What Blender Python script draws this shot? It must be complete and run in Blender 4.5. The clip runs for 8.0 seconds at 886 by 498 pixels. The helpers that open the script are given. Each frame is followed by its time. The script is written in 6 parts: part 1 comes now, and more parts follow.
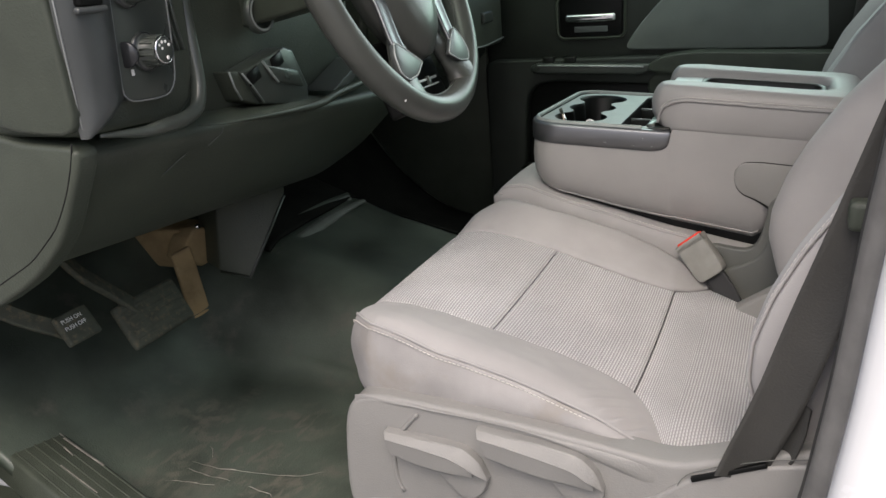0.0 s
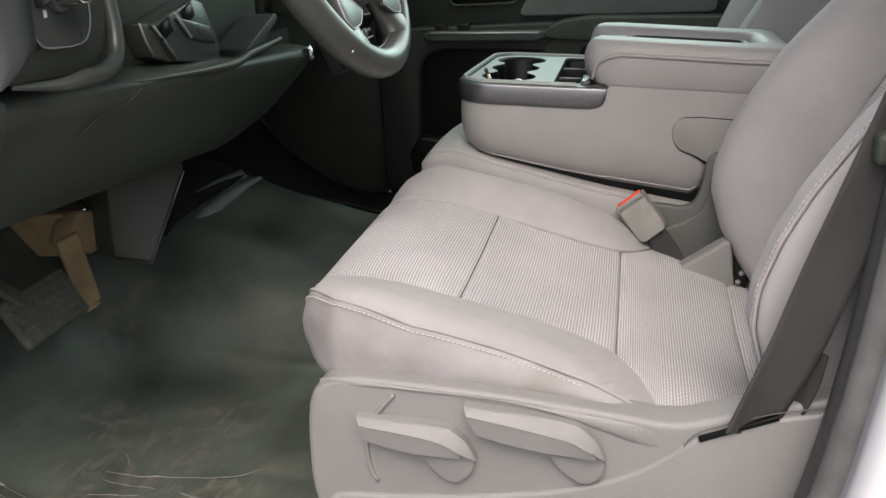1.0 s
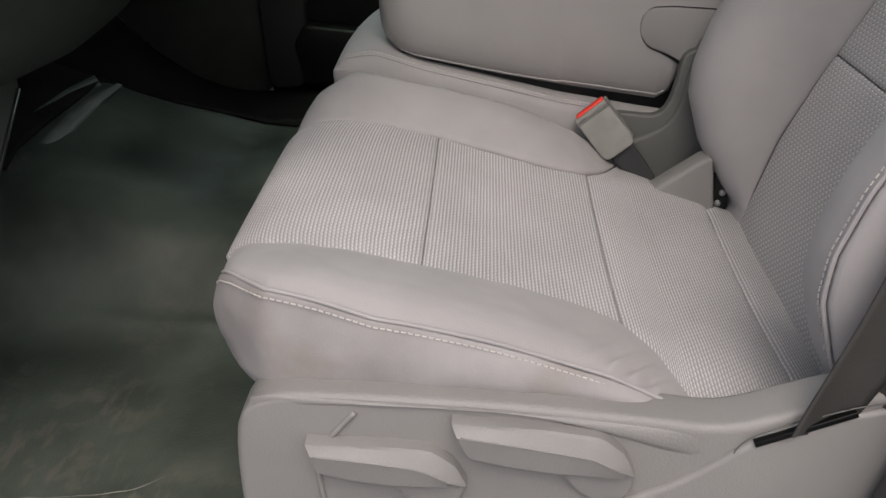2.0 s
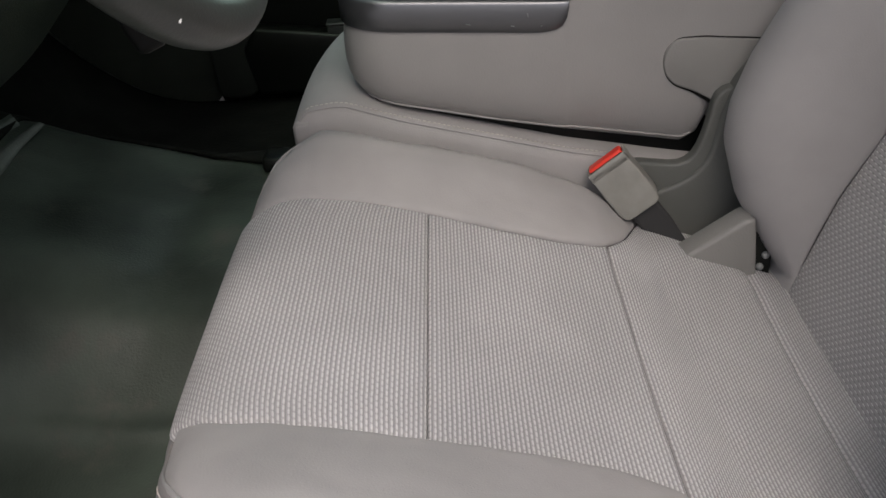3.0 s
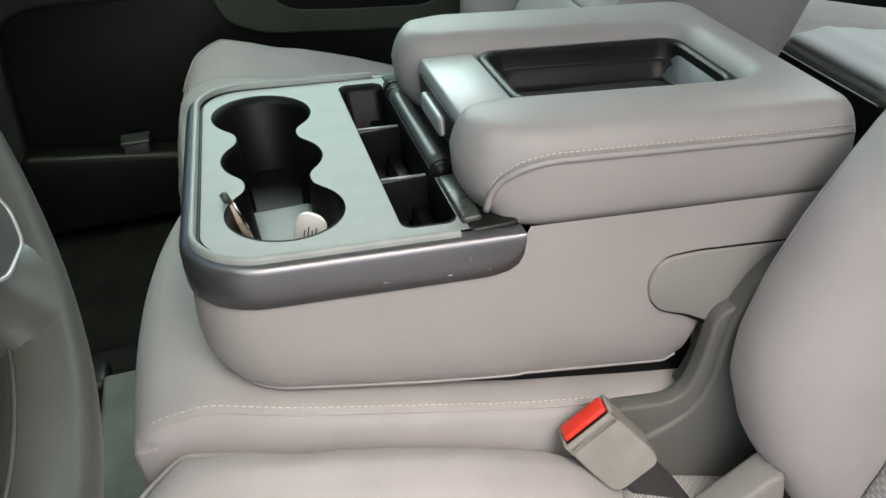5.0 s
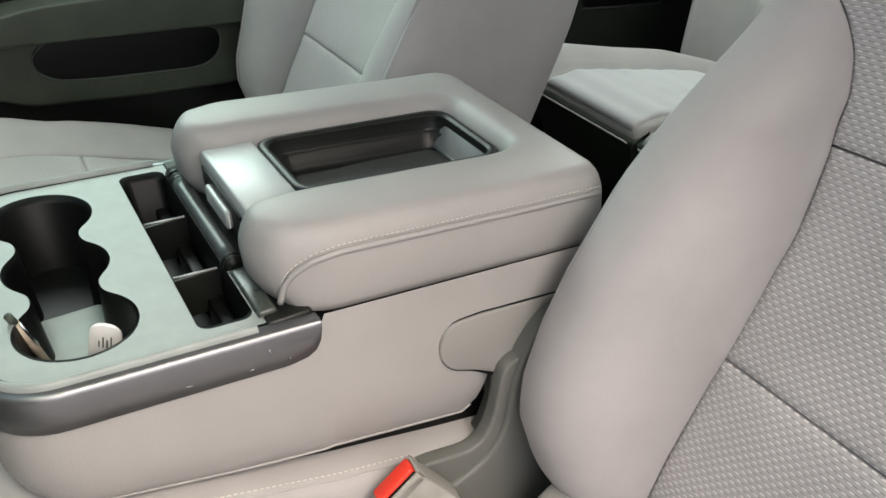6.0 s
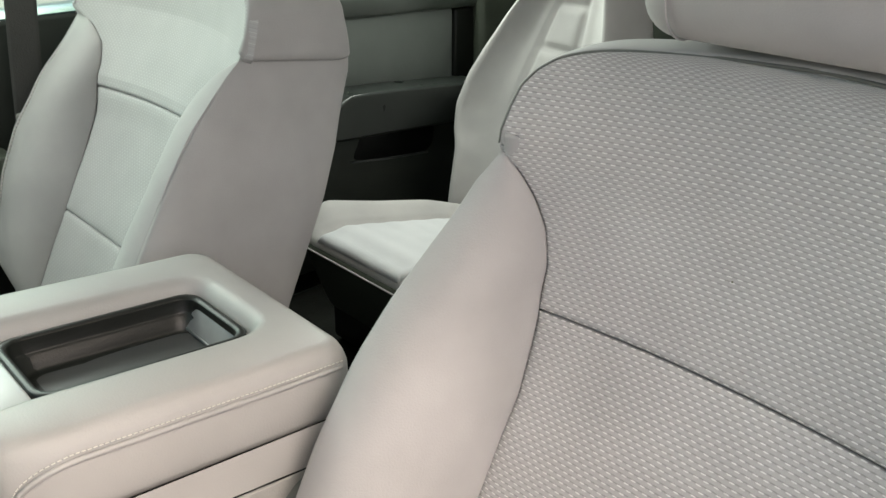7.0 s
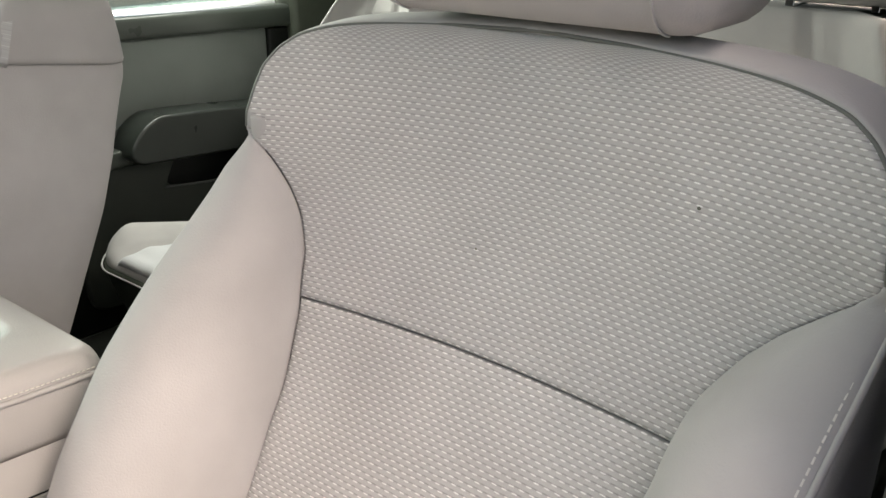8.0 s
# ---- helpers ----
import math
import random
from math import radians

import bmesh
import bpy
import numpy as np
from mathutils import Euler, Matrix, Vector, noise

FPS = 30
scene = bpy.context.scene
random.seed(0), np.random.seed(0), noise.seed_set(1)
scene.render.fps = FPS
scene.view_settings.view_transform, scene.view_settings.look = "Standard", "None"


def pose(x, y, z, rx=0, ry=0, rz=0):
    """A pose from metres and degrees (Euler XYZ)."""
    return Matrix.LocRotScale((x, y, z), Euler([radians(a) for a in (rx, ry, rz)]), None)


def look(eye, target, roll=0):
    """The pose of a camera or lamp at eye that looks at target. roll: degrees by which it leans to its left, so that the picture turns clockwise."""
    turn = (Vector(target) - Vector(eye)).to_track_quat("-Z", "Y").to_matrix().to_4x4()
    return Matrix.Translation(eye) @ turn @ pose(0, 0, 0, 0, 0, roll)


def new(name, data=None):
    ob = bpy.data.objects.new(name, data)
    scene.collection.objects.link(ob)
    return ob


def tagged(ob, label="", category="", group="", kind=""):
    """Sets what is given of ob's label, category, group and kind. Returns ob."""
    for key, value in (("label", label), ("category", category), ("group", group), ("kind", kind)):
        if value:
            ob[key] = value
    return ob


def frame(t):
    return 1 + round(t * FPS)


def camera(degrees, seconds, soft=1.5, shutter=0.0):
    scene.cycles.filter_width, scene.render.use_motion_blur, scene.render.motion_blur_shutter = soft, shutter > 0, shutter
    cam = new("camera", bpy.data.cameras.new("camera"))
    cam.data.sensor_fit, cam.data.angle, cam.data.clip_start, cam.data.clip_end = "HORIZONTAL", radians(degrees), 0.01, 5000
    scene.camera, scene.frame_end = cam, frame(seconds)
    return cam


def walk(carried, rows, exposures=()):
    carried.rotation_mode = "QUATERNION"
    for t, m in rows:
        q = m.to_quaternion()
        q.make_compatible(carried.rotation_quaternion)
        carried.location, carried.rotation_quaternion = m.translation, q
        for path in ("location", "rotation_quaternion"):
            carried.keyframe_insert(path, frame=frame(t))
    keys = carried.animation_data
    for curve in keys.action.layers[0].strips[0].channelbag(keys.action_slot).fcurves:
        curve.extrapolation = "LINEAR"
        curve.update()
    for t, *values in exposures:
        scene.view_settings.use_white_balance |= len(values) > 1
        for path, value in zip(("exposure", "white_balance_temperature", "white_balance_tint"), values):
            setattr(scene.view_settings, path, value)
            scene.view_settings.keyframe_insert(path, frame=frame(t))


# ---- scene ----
cam = camera(53.7, 8.0)
PATH = [
    (0, (-1.447, 0.197, 0.744), (0.297, 0.953, 0.121), -4.4),
    (0.5, (-1.45, 0.292, 0.734), (0.347, 0.887, 0.088), -4.0),
    (1, (-1.412, 0.358, 0.698), (0.422, 0.783, 0.023), -3.7),
    (1.1, (-1.394, 0.37, 0.692), (0.441, 0.758, -0.002), -3.3),
    (1.2, (-1.375, 0.382, 0.675), (0.46, 0.747, -0.031), -3.7),
    (2.3, (-1.095, 0.505, 0.686), (0.628, 0.603, -0.325), -3.6),
    (2.5, (-1.058, 0.489, 0.691), (0.665, 0.614, -0.317), -5.1),
    (3, (-0.92, 0.525, 0.721), (0.782, 0.577, -0.328), -4.7),
    (3.5, (-0.807, 0.563, 0.727), (0.876, 0.49, -0.351), -3.7),
    (4, (-0.645, 0.56, 0.723), (1.011, 0.387, -0.386), -3.5),
    (4.2, (-0.595, 0.55, 0.731), (1.064, 0.348, -0.368), -3.7),
    (5.3, (-0.524, 0.591, 0.817), (1.066, 0.097, -0.292), -3.7),
    (5.5, (-0.525, 0.591, 0.825), (1.031, 0.009, -0.288), -3.2),
    (6, (-0.536, 0.574, 0.863), (0.94, -0.229, -0.221), -1.8),
    (6.5, (-0.552, 0.558, 0.907), (0.874, -0.482, -0.035), -0.4),
    (6.6, (-0.555, 0.561, 0.909), (0.85, -0.54, 0.008), 0.1),
    (7, (-0.588, 0.525, 0.925), (0.758, -0.691, 0.083), -0.1),
    (7.5, (-0.626, 0.486, 0.907), (0.633, -0.841, 0.099), -0.6),
    (8, (-0.659, 0.458, 0.873), (0.496, -0.987, 0.112), 0.3),
]
EXPOSURES = [(0.0, 0.70, 6350, 9), (0.5, 0.84, 6400, 11), (1.2, 0.80, 6400, 11), (2.5, 0.17, 6250, 10), (3.0, 0.17, 6250, 10), (3.5, 0.52, 6250, 10), (4.0, 0.80, 6250, 10), (5.5, 1.38, 6450, 9), (6.0, 1.44, 6600, 9), (6.5, 1.64, 6850, 10), (7.0, 1.76, 6900, 9), (7.5, 1.80, 7050, 11), (8.0, 1.94, 7200, 13)]
SKY, SUN = 0.15, 0.31
walk(cam, [(t, look(eye, target, roll)) for t, eye, target, roll in PATH], exposures=EXPOSURES)

# ---- light ----
world = bpy.data.worlds.new("sky")
scene.world = world
world.use_nodes = True
wn = world.node_tree.nodes
sky = wn.new("ShaderNodeTexSky")
sky.sky_type, sky.sun_disc = "NISHITA", False
SUN_UP, SUN_TURN = radians(56), radians(-100)
sky.sun_elevation, sky.sun_rotation = SUN_UP, SUN_TURN
sky.air_density, sky.dust_density, sky.ozone_density = 0.7, 6.0, 0.6
wn["Background"].inputs["Strength"].default_value = SKY
world.node_tree.links.new(sky.outputs[0], wn["Background"].inputs["Color"])
sun = new("sun", bpy.data.lights.new("sun", "SUN"))
sun.data.energy, sun.data.angle, sun.data.color = SUN, radians(45), (1.0, 0.955, 0.925)
sun.matrix_world = look((math.sin(SUN_TURN) * 5, math.cos(SUN_TURN) * 5, 5 * math.tan(SUN_UP)), (0, 0, 0))


# sky light through the two passenger side windows
for y, z, w, h, watts in ((-0.62, 0.92, 0.58, 0.44, 5.2), (0.36, 0.93, 0.70, 0.44, 2.9)):
    pane_light = new("window_light", bpy.data.lights.new("window_light", "AREA"))
    pane_light.data.shape, pane_light.data.size, pane_light.data.size_y = "RECTANGLE", w, h
    pane_light.data.energy, pane_light.data.color = watts, (0.90, 1.0, 0.97)
    pane_light.matrix_world = look((0.925, y, z), (0.2, y, z - 0.35))


# ---- materials ----
def material(name, color, rough=0.6, metal=0.0, grain=0.0, grain_size=0.001, blotch=0.08, blotch_size=0.08, spec=0.4, sheen=0.0, dirt=None, dirt_amount=0.0, dirt_size=0.1, coat=0.0):
    """A surface with colour drift at two scales, fine relief and an optional layer of dirt."""
    m = bpy.data.materials.new(name)
    m.use_nodes = True
    n, l = m.node_tree.nodes, m.node_tree.links
    b = n["Principled BSDF"]
    b.inputs["Metallic"].default_value, b.inputs["Specular IOR Level"].default_value = metal, spec
    b.inputs["Sheen Weight"].default_value = sheen
    b.inputs["Coat Weight"].default_value = coat
    at = n.new("ShaderNodeTexCoord")
    big, fine = n.new("ShaderNodeTexNoise"), n.new("ShaderNodeTexNoise")
    big.inputs["Scale"].default_value, big.inputs["Detail"].default_value = 1 / blotch_size, 5
    fine.inputs["Scale"].default_value, fine.inputs["Detail"].default_value = 0.5 / grain_size, 3
    for tex in (big, fine):
        l.new(at.outputs["Object"], tex.inputs["Vector"])
    ramp = n.new("ShaderNodeMapRange")
    ramp.inputs["From Min"].default_value, ramp.inputs["From Max"].default_value = 0.3, 0.7
    ramp.inputs["To Min"].default_value, ramp.inputs["To Max"].default_value = 1 - blotch, 1 + blotch
    l.new(big.outputs["Fac"], ramp.inputs["Value"])
    tone = n.new("ShaderNodeMix")
    tone.data_type, tone.blend_type = "RGBA", "MULTIPLY"
    tone.inputs["Factor"].default_value = 1.0
    tone.inputs["A"].default_value = (*color, 1)
    l.new(ramp.outputs["Result"], tone.inputs["B"])
    out = tone.outputs["Result"]
    rough_out = n.new("ShaderNodeMapRange")
    rough_out.inputs["To Min"].default_value, rough_out.inputs["To Max"].default_value = max(0.03, rough - 0.08), min(1, rough + 0.08)
    l.new(big.outputs["Fac"], rough_out.inputs["Value"])
    l.new(rough_out.outputs["Result"], b.inputs["Roughness"])
    if dirt:
        spots = n.new("ShaderNodeTexNoise")
        spots.inputs["Scale"].default_value, spots.inputs["Detail"].default_value, spots.inputs["Roughness"].default_value = 1 / dirt_size, 8, 0.65
        l.new(at.outputs["Object"], spots.inputs["Vector"])
        mask = n.new("ShaderNodeMapRange")
        mask.inputs["From Min"].default_value, mask.inputs["From Max"].default_value = 0.62 - 0.3 * dirt_amount, 0.8 - 0.25 * dirt_amount
        mask.clamp = True
        l.new(spots.outputs["Fac"], mask.inputs["Value"])
        over = n.new("ShaderNodeMix")
        over.data_type = "RGBA"
        l.new(mask.outputs["Result"], over.inputs["Factor"])
        l.new(out, over.inputs["A"])
        over.inputs["B"].default_value = (*dirt, 1)
        out = over.outputs["Result"]
    l.new(out, b.inputs["Base Color"])
    if grain:
        bump = n.new("ShaderNodeBump")
        bump.inputs["Strength"].default_value, bump.inputs["Distance"].default_value = grain, grain_size
        l.new(fine.outputs["Fac"], bump.inputs["Height"])
        l.new(bump.outputs["Normal"], b.inputs["Normal"])
    return m


def math_node(n, l, op, a, b=None, c=None):
    node = n.new("ShaderNodeMath")
    node.operation = op
    for i, v in enumerate((a, b, c)):
        if v is None:
            continue
        if isinstance(v, (int, float)):
            node.inputs[i].default_value = v
        else:
            l.new(v, node.inputs[i])
    return node.outputs[0]


def weave(name, ground, thread, dark, across=0.0088, along=0.0061, duty=0.62, thick=0.27, strength=0.5, furrow=0.20, broken=0.0):
    """Woven seat cloth: short light floats in staggered rows on a darker ground, laid out in metres along the panel."""
    m = bpy.data.materials.new(name)
    m.use_nodes = True
    n, l = m.node_tree.nodes, m.node_tree.links
    b = n["Principled BSDF"]
    b.inputs["Roughness"].default_value, b.inputs["Sheen Weight"].default_value, b.inputs["Specular IOR Level"].default_value = 0.8, 0.12, 0.25
    uv = n.new("ShaderNodeUVMap")
    sep = n.new("ShaderNodeSeparateXYZ")
    l.new(uv.outputs[0], sep.inputs[0])
    wob = n.new("ShaderNodeTexNoise")
    wob.inputs["Scale"].default_value, wob.inputs["Detail"].default_value = 60, 2
    l.new(uv.outputs[0], wob.inputs["Vector"])
    rows = math_node(n, l, "ADD", math_node(n, l, "DIVIDE", sep.outputs["Y"], along), math_node(n, l, "MULTIPLY", wob.outputs["Fac"], 0.25))
    row = math_node(n, l, "FLOOR", rows)
    shift = math_node(n, l, "MULTIPLY", row, 0.5)
    cols = math_node(n, l, "ADD", math_node(n, l, "DIVIDE", sep.outputs["X"], across), shift)
    fx = math_node(n, l, "ABSOLUTE", math_node(n, l, "SUBTRACT", math_node(n, l, "FRACT", cols), 0.5))
    fy = math_node(n, l, "ABSOLUTE", math_node(n, l, "SUBTRACT", math_node(n, l, "FRACT", rows), 0.5))

    def inside(v, half, soft):
        node = n.new("ShaderNodeMapRange")
        node.clamp = True
        node.inputs["From Min"].default_value, node.inputs["From Max"].default_value = half + soft, half - soft
        l.new(v, node.inputs["Value"])
        return node.outputs["Result"]

    # slim floats with tapering ends, and a fine furrow beside each row, deepest between the floats where it is broken
    ax, ay = math_node(n, l, "DIVIDE", fx, duty / 2), math_node(n, l, "DIVIDE", fy, thick / 2)
    dash = inside(math_node(n, l, "ADD", math_node(n, l, "POWER", ax, 3.0), math_node(n, l, "MULTIPLY", ay, ay)), 0.9, 0.5)
    off = math_node(n, l, "ABSOLUTE", math_node(n, l, "SUBTRACT", math_node(n, l, "FRACT", rows), furrow))
    between = inside(math_node(n, l, "SUBTRACT", 0.5, fx), 0.22, 0.12)
    depth = math_node(n, l, "ADD", math_node(n, l, "MULTIPLY", between, broken), 1 - broken)
    gap = math_node(n, l, "MULTIPLY", math_node(n, l, "MULTIPLY", inside(off, 0.10, 0.09), depth), 0.75)
    big = n.new("ShaderNodeTexNoise")
    big.inputs["Scale"].default_value, big.inputs["Detail"].default_value = 9, 5
    at = n.new("ShaderNodeTexCoord")
    l.new(at.outputs["Object"], big.inputs["Vector"])
    yarn = n.new("ShaderNodeTexNoise")
    yarn.inputs["Scale"].default_value, yarn.inputs["Detail"].default_value = 900, 2
    l.new(uv.outputs[0], yarn.inputs["Vector"])
    mix1, mix2, mix3 = (n.new("ShaderNodeMix") for _ in range(3))
    for mx in (mix1, mix2, mix3):
        mx.data_type = "RGBA"
    mix1.inputs["A"].default_value, mix1.inputs["B"].default_value = (*ground, 1), (*dark, 1)
    l.new(gap, mix1.inputs["Factor"])
    l.new(mix1.outputs["Result"], mix2.inputs["A"])
    mix2.inputs["B"].default_value = (*thread, 1)
    l.new(dash, mix2.inputs["Factor"])
    tone = n.new("ShaderNodeMapRange")
    tone.inputs["From Min"].default_value, tone.inputs["From Max"].default_value = 0.3, 0.7
    tone.inputs["To Min"].default_value, tone.inputs["To Max"].default_value = 0.86, 1.12
    l.new(math_node(n, l, "ADD", math_node(n, l, "MULTIPLY", big.outputs["Fac"], 0.6), math_node(n, l, "MULTIPLY", yarn.outputs["Fac"], 0.4)), tone.inputs["Value"])
    mix3.blend_type = "MULTIPLY"
    mix3.inputs["Factor"].default_value = 1
    l.new(mix2.outputs["Result"], mix3.inputs["A"])
    l.new(tone.outputs["Result"], mix3.inputs["B"])
    l.new(mix3.outputs["Result"], b.inputs["Base Color"])
    height = math_node(n, l, "ADD", math_node(n, l, "SUBTRACT", dash, math_node(n, l, "MULTIPLY", gap, 0.6)), math_node(n, l, "MULTIPLY", yarn.outputs["Fac"], 0.3))
    bump = n.new("ShaderNodeBump")
    bump.inputs["Strength"].default_value, bump.inputs["Distance"].default_value = strength, 0.0012
    l.new(height, bump.inputs["Height"])
    l.new(bump.outputs["Normal"], b.inputs["Normal"])
    return m


TAUPE = (0.345, 0.333, 0.325)
CLOTH = weave("woven_cloth", (0.405, 0.394, 0.382), (0.72, 0.71, 0.69), (0.20, 0.194, 0.188), across=0.0088, along=0.0045, duty=0.56, thick=0.25, strength=0.6, furrow=0.67, broken=0.55)
RIBBED = weave("ribbed_seat_cloth", (0.39, 0.38, 0.378), (0.625, 0.612, 0.613), (0.22, 0.212, 0.214), across=0.0068, along=0.0037, duty=0.93, thick=0.45, strength=0.6, furrow=0.07)
SOFT_CLOTH = weave("fine_woven_cloth", (0.385, 0.38, 0.374), (0.47, 0.465, 0.458), (0.32, 0.315, 0.31), across=0.0080, along=0.0042, duty=0.50, thick=0.26, strength=0.15, furrow=0.64, broken=0.8)
# paler, cooler bench cloth: cool window light on the insert painted in
LIT_BENCH_CLOTH = material("lit_bench_cloth", (0.46, 0.465, 0.475), 0.8, grain=0.4, grain_size=0.0012, blotch=0.06, sheen=0.1, spec=0.25)
KNIT = material("smooth_cloth", TAUPE, 0.75, grain=0.35, grain_size=0.0008, blotch=0.07, sheen=0.1, spec=0.3)
WORN = material("worn_side_cloth", (0.305, 0.293, 0.285), 0.72, grain=0.35, grain_size=0.0008, blotch=0.12, blotch_size=0.06, spec=0.3, dirt=(0.27, 0.245, 0.215), dirt_amount=0.42, dirt_size=0.09)
VINYL = material("grey_vinyl", (0.295, 0.285, 0.275), 0.48, grain=0.25, grain_size=0.0009, blotch=0.05, spec=0.45)
SHIELD = material("grey_hard_plastic", (0.232, 0.226, 0.214), 0.46, grain=0.45, grain_size=0.0011, blotch=0.04, spec=0.45)
HINGE = material("dark_grey_hinge_plastic", (0.112, 0.115, 0.105), 0.5, grain=0.3, grain_size=0.0011, blotch=0.06)
THREAD = material("pale_thread", (0.58, 0.55, 0.51), 0.8)
DASH = material("dark_grained_plastic", (0.052, 0.060, 0.046), 0.46, grain=0.4, grain_size=0.0014, blotch=0.16, spec=0.34)
DASH_GLOSS = material("dark_satin_plastic", (0.052, 0.060, 0.052), 0.30, blotch=0.1, spec=0.5, grain=0.08)
SATIN = material("grey_satin_plastic", (0.080, 0.086, 0.085), 0.36, metal=0.25, blotch=0.1, grain=0.08)
BLACK = material("black_plastic", (0.009, 0.010, 0.0085), 0.36, blotch=0.15, grain=0.2, spec=0.28)
# near-black for gaps and hollows: their shade is put into the colour
PIT = material("recess_shade_black", (0.0035, 0.0038, 0.0035), 0.42, blotch=0.2, spec=0.2)
RUBBER = material("dark_vinyl_floor", (0.068, 0.082, 0.066), 0.36, grain=0.4, grain_size=0.0016, blotch=0.5, blotch_size=0.16, spec=0.45, dirt=(0.125, 0.118, 0.10), dirt_amount=0.18, dirt_size=0.10)
CARPET = material("black_carpet", (0.014, 0.0145, 0.0125), 0.95, blotch=0.3, grain=0.6, grain_size=0.003, spec=0.1)
SILVER = material("satin_silver_plastic", (0.42, 0.435, 0.43), 0.42, metal=0.35, blotch=0.06, blotch_size=0.05)
TRIM = material("graphite_trim", (0.058, 0.060, 0.063), 0.2, metal=0.6, blotch=0.05, blotch_size=0.03, grain=0.1)
BAND = material("brushed_graphite_band", (0.175, 0.178, 0.186), 0.33, metal=0.8, blotch=0.03, blotch_size=0.06)
TRAY_END = material("satin_grey_tray_end", (0.24, 0.25, 0.245), 0.32, metal=0.2, blotch=0.08, blotch_size=0.02, grain=0.08)
PILLAR_TRIM = material("grey_pillar_plastic", (0.060, 0.059, 0.055), 0.5, grain=0.4, blotch=0.12)
GREY_SEAL = material("grey_rubber_door_seal", (0.150, 0.146, 0.138), 0.42, grain=0.2, blotch=0.18, blotch_size=0.03)
# paler copy of the floor vinyl, with the light on it put into the colour
LIT_VINYL = material("lit_pale_vinyl", (0.140, 0.153, 0.136), 0.55, grain=0.4, grain_size=0.0016, blotch=0.3, blotch_size=0.05)


def scuffs(m, spots, color):
    """Dried footprints and scratches gathered round a few places on a floor material."""
    n, l = m.node_tree.nodes, m.node_tree.links
    b = n["Principled BSDF"]
    old = b.inputs["Base Color"].links[0].from_socket
    at = n.new("ShaderNodeTexCoord")
    near = None
    for x, y, r in spots:
        d = n.new("ShaderNodeVectorMath")
        d.operation = "DISTANCE"
        d.inputs[1].default_value = (x, y, 0)
        l.new(at.outputs["Object"], d.inputs[0])
        fall = n.new("ShaderNodeMapRange")
        fall.inputs["From Min"].default_value, fall.inputs["From Max"].default_value = r, r * 0.3
        l.new(d.outputs["Value"], fall.inputs["Value"])
        near = fall.outputs["Result"] if near is None else math_node(n, l, "MAXIMUM", near, fall.outputs["Result"])
    streak = n.new("ShaderNodeMapping")
    streak.inputs["Scale"].default_value, streak.inputs["Rotation"].default_value = (14, 44, 14), (0, 0, radians(68))
    l.new(at.outputs["Object"], streak.inputs["Vector"])
    lines, crust = n.new("ShaderNodeTexNoise"), n.new("ShaderNodeTexNoise")
    lines.inputs["Scale"].default_value, lines.inputs["Detail"].default_value = 1.3, 5
    crust.inputs["Scale"].default_value, crust.inputs["Detail"].default_value = 26, 7
    l.new(streak.outputs[0], lines.inputs["Vector"])
    l.new(at.outputs["Object"], crust.inputs["Vector"])
    peak = math_node(n, l, "MAXIMUM", lines.outputs["Fac"], crust.outputs["Fac"])
    mask = n.new("ShaderNodeMapRange")
    mask.inputs["From Min"].default_value, mask.inputs["From Max"].default_value = 0.53, 0.64
    l.new(peak, mask.inputs["Value"])
    mix = n.new("ShaderNodeMix")
    mix.data_type = "RGBA"
    l.new(math_node(n, l, "MULTIPLY", math_node(n, l, "MULTIPLY", mask.outputs["Result"], near), 0.8), mix.inputs["Factor"])
    l.new(old, mix.inputs["A"])
    mix.inputs["B"].default_value = (*color, 1)
    l.new(mix.outputs["Result"], b.inputs["Base Color"])


scuffs(RUBBER, ((-0.42, 1.05, 0.16), (-0.50, 0.93, 0.13), (-0.33, 1.00, 0.12), (-0.36, 1.15, 0.10), (-0.48, 1.10, 0.12)), (0.145, 0.135, 0.112))
TRAY = material("grey_satin_tray", (0.265, 0.288, 0.275), 0.5, metal=0.15, blotch=0.1, blotch_size=0.03, grain=0.15)
CHROME = material("chrome", (0.75, 0.76, 0.78), 0.12, metal=1.0)
RED = material("red_button_plastic", (0.75, 0.045, 0.025), 0.4)
BUCKLE = material("buckle_grey_plastic", (0.25, 0.245, 0.222), 0.5, grain=0.2, blotch=0.1, blotch_size=0.02)
WEB = material("dark_belt_webbing", (0.046, 0.045, 0.041), 0.7, grain=0.6, grain_size=0.0012, blotch=0.15)
PAINT = material("white_body_paint", (0.8, 0.8, 0.8), 0.25, coat=0.6, blotch=0.02)
SEAL = material("black_door_seal", (0.03, 0.03, 0.03), 0.55, grain=0.3, blotch=0.2)
LEATHER = material("grey_wheel_leather", (0.060, 0.063, 0.056), 0.33, grain=0.15, grain_size=0.0013, blotch=0.12, spec=0.42)
DUSTY = material("dusty_pedal_steel", (0.34, 0.25, 0.13), 0.8, blotch=0.2, blotch_size=0.04, dirt=(0.38, 0.29, 0.16), dirt_amount=0.5, dirt_size=0.03, grain=0.3)
PADDIRT = material("dirty_pedal_rubber", (0.075, 0.08, 0.06), 0.8, blotch=0.25, blotch_size=0.03, dirt=(0.17, 0.14, 0.09), dirt_amount=0.35, dirt_size=0.012, grain=0.4)
LINER = material("light_headliner", (0.55, 0.54, 0.52), 0.9, grain=0.3)
CHALK = material("pale_scuffed_vinyl", (0.20, 0.193, 0.17), 0.85, blotch=0.4, blotch_size=0.02)
DOORTRIM = material("dark_door_plastic", (0.030, 0.034, 0.029), 0.48, grain=0.3, blotch=0.12, spec=0.3)
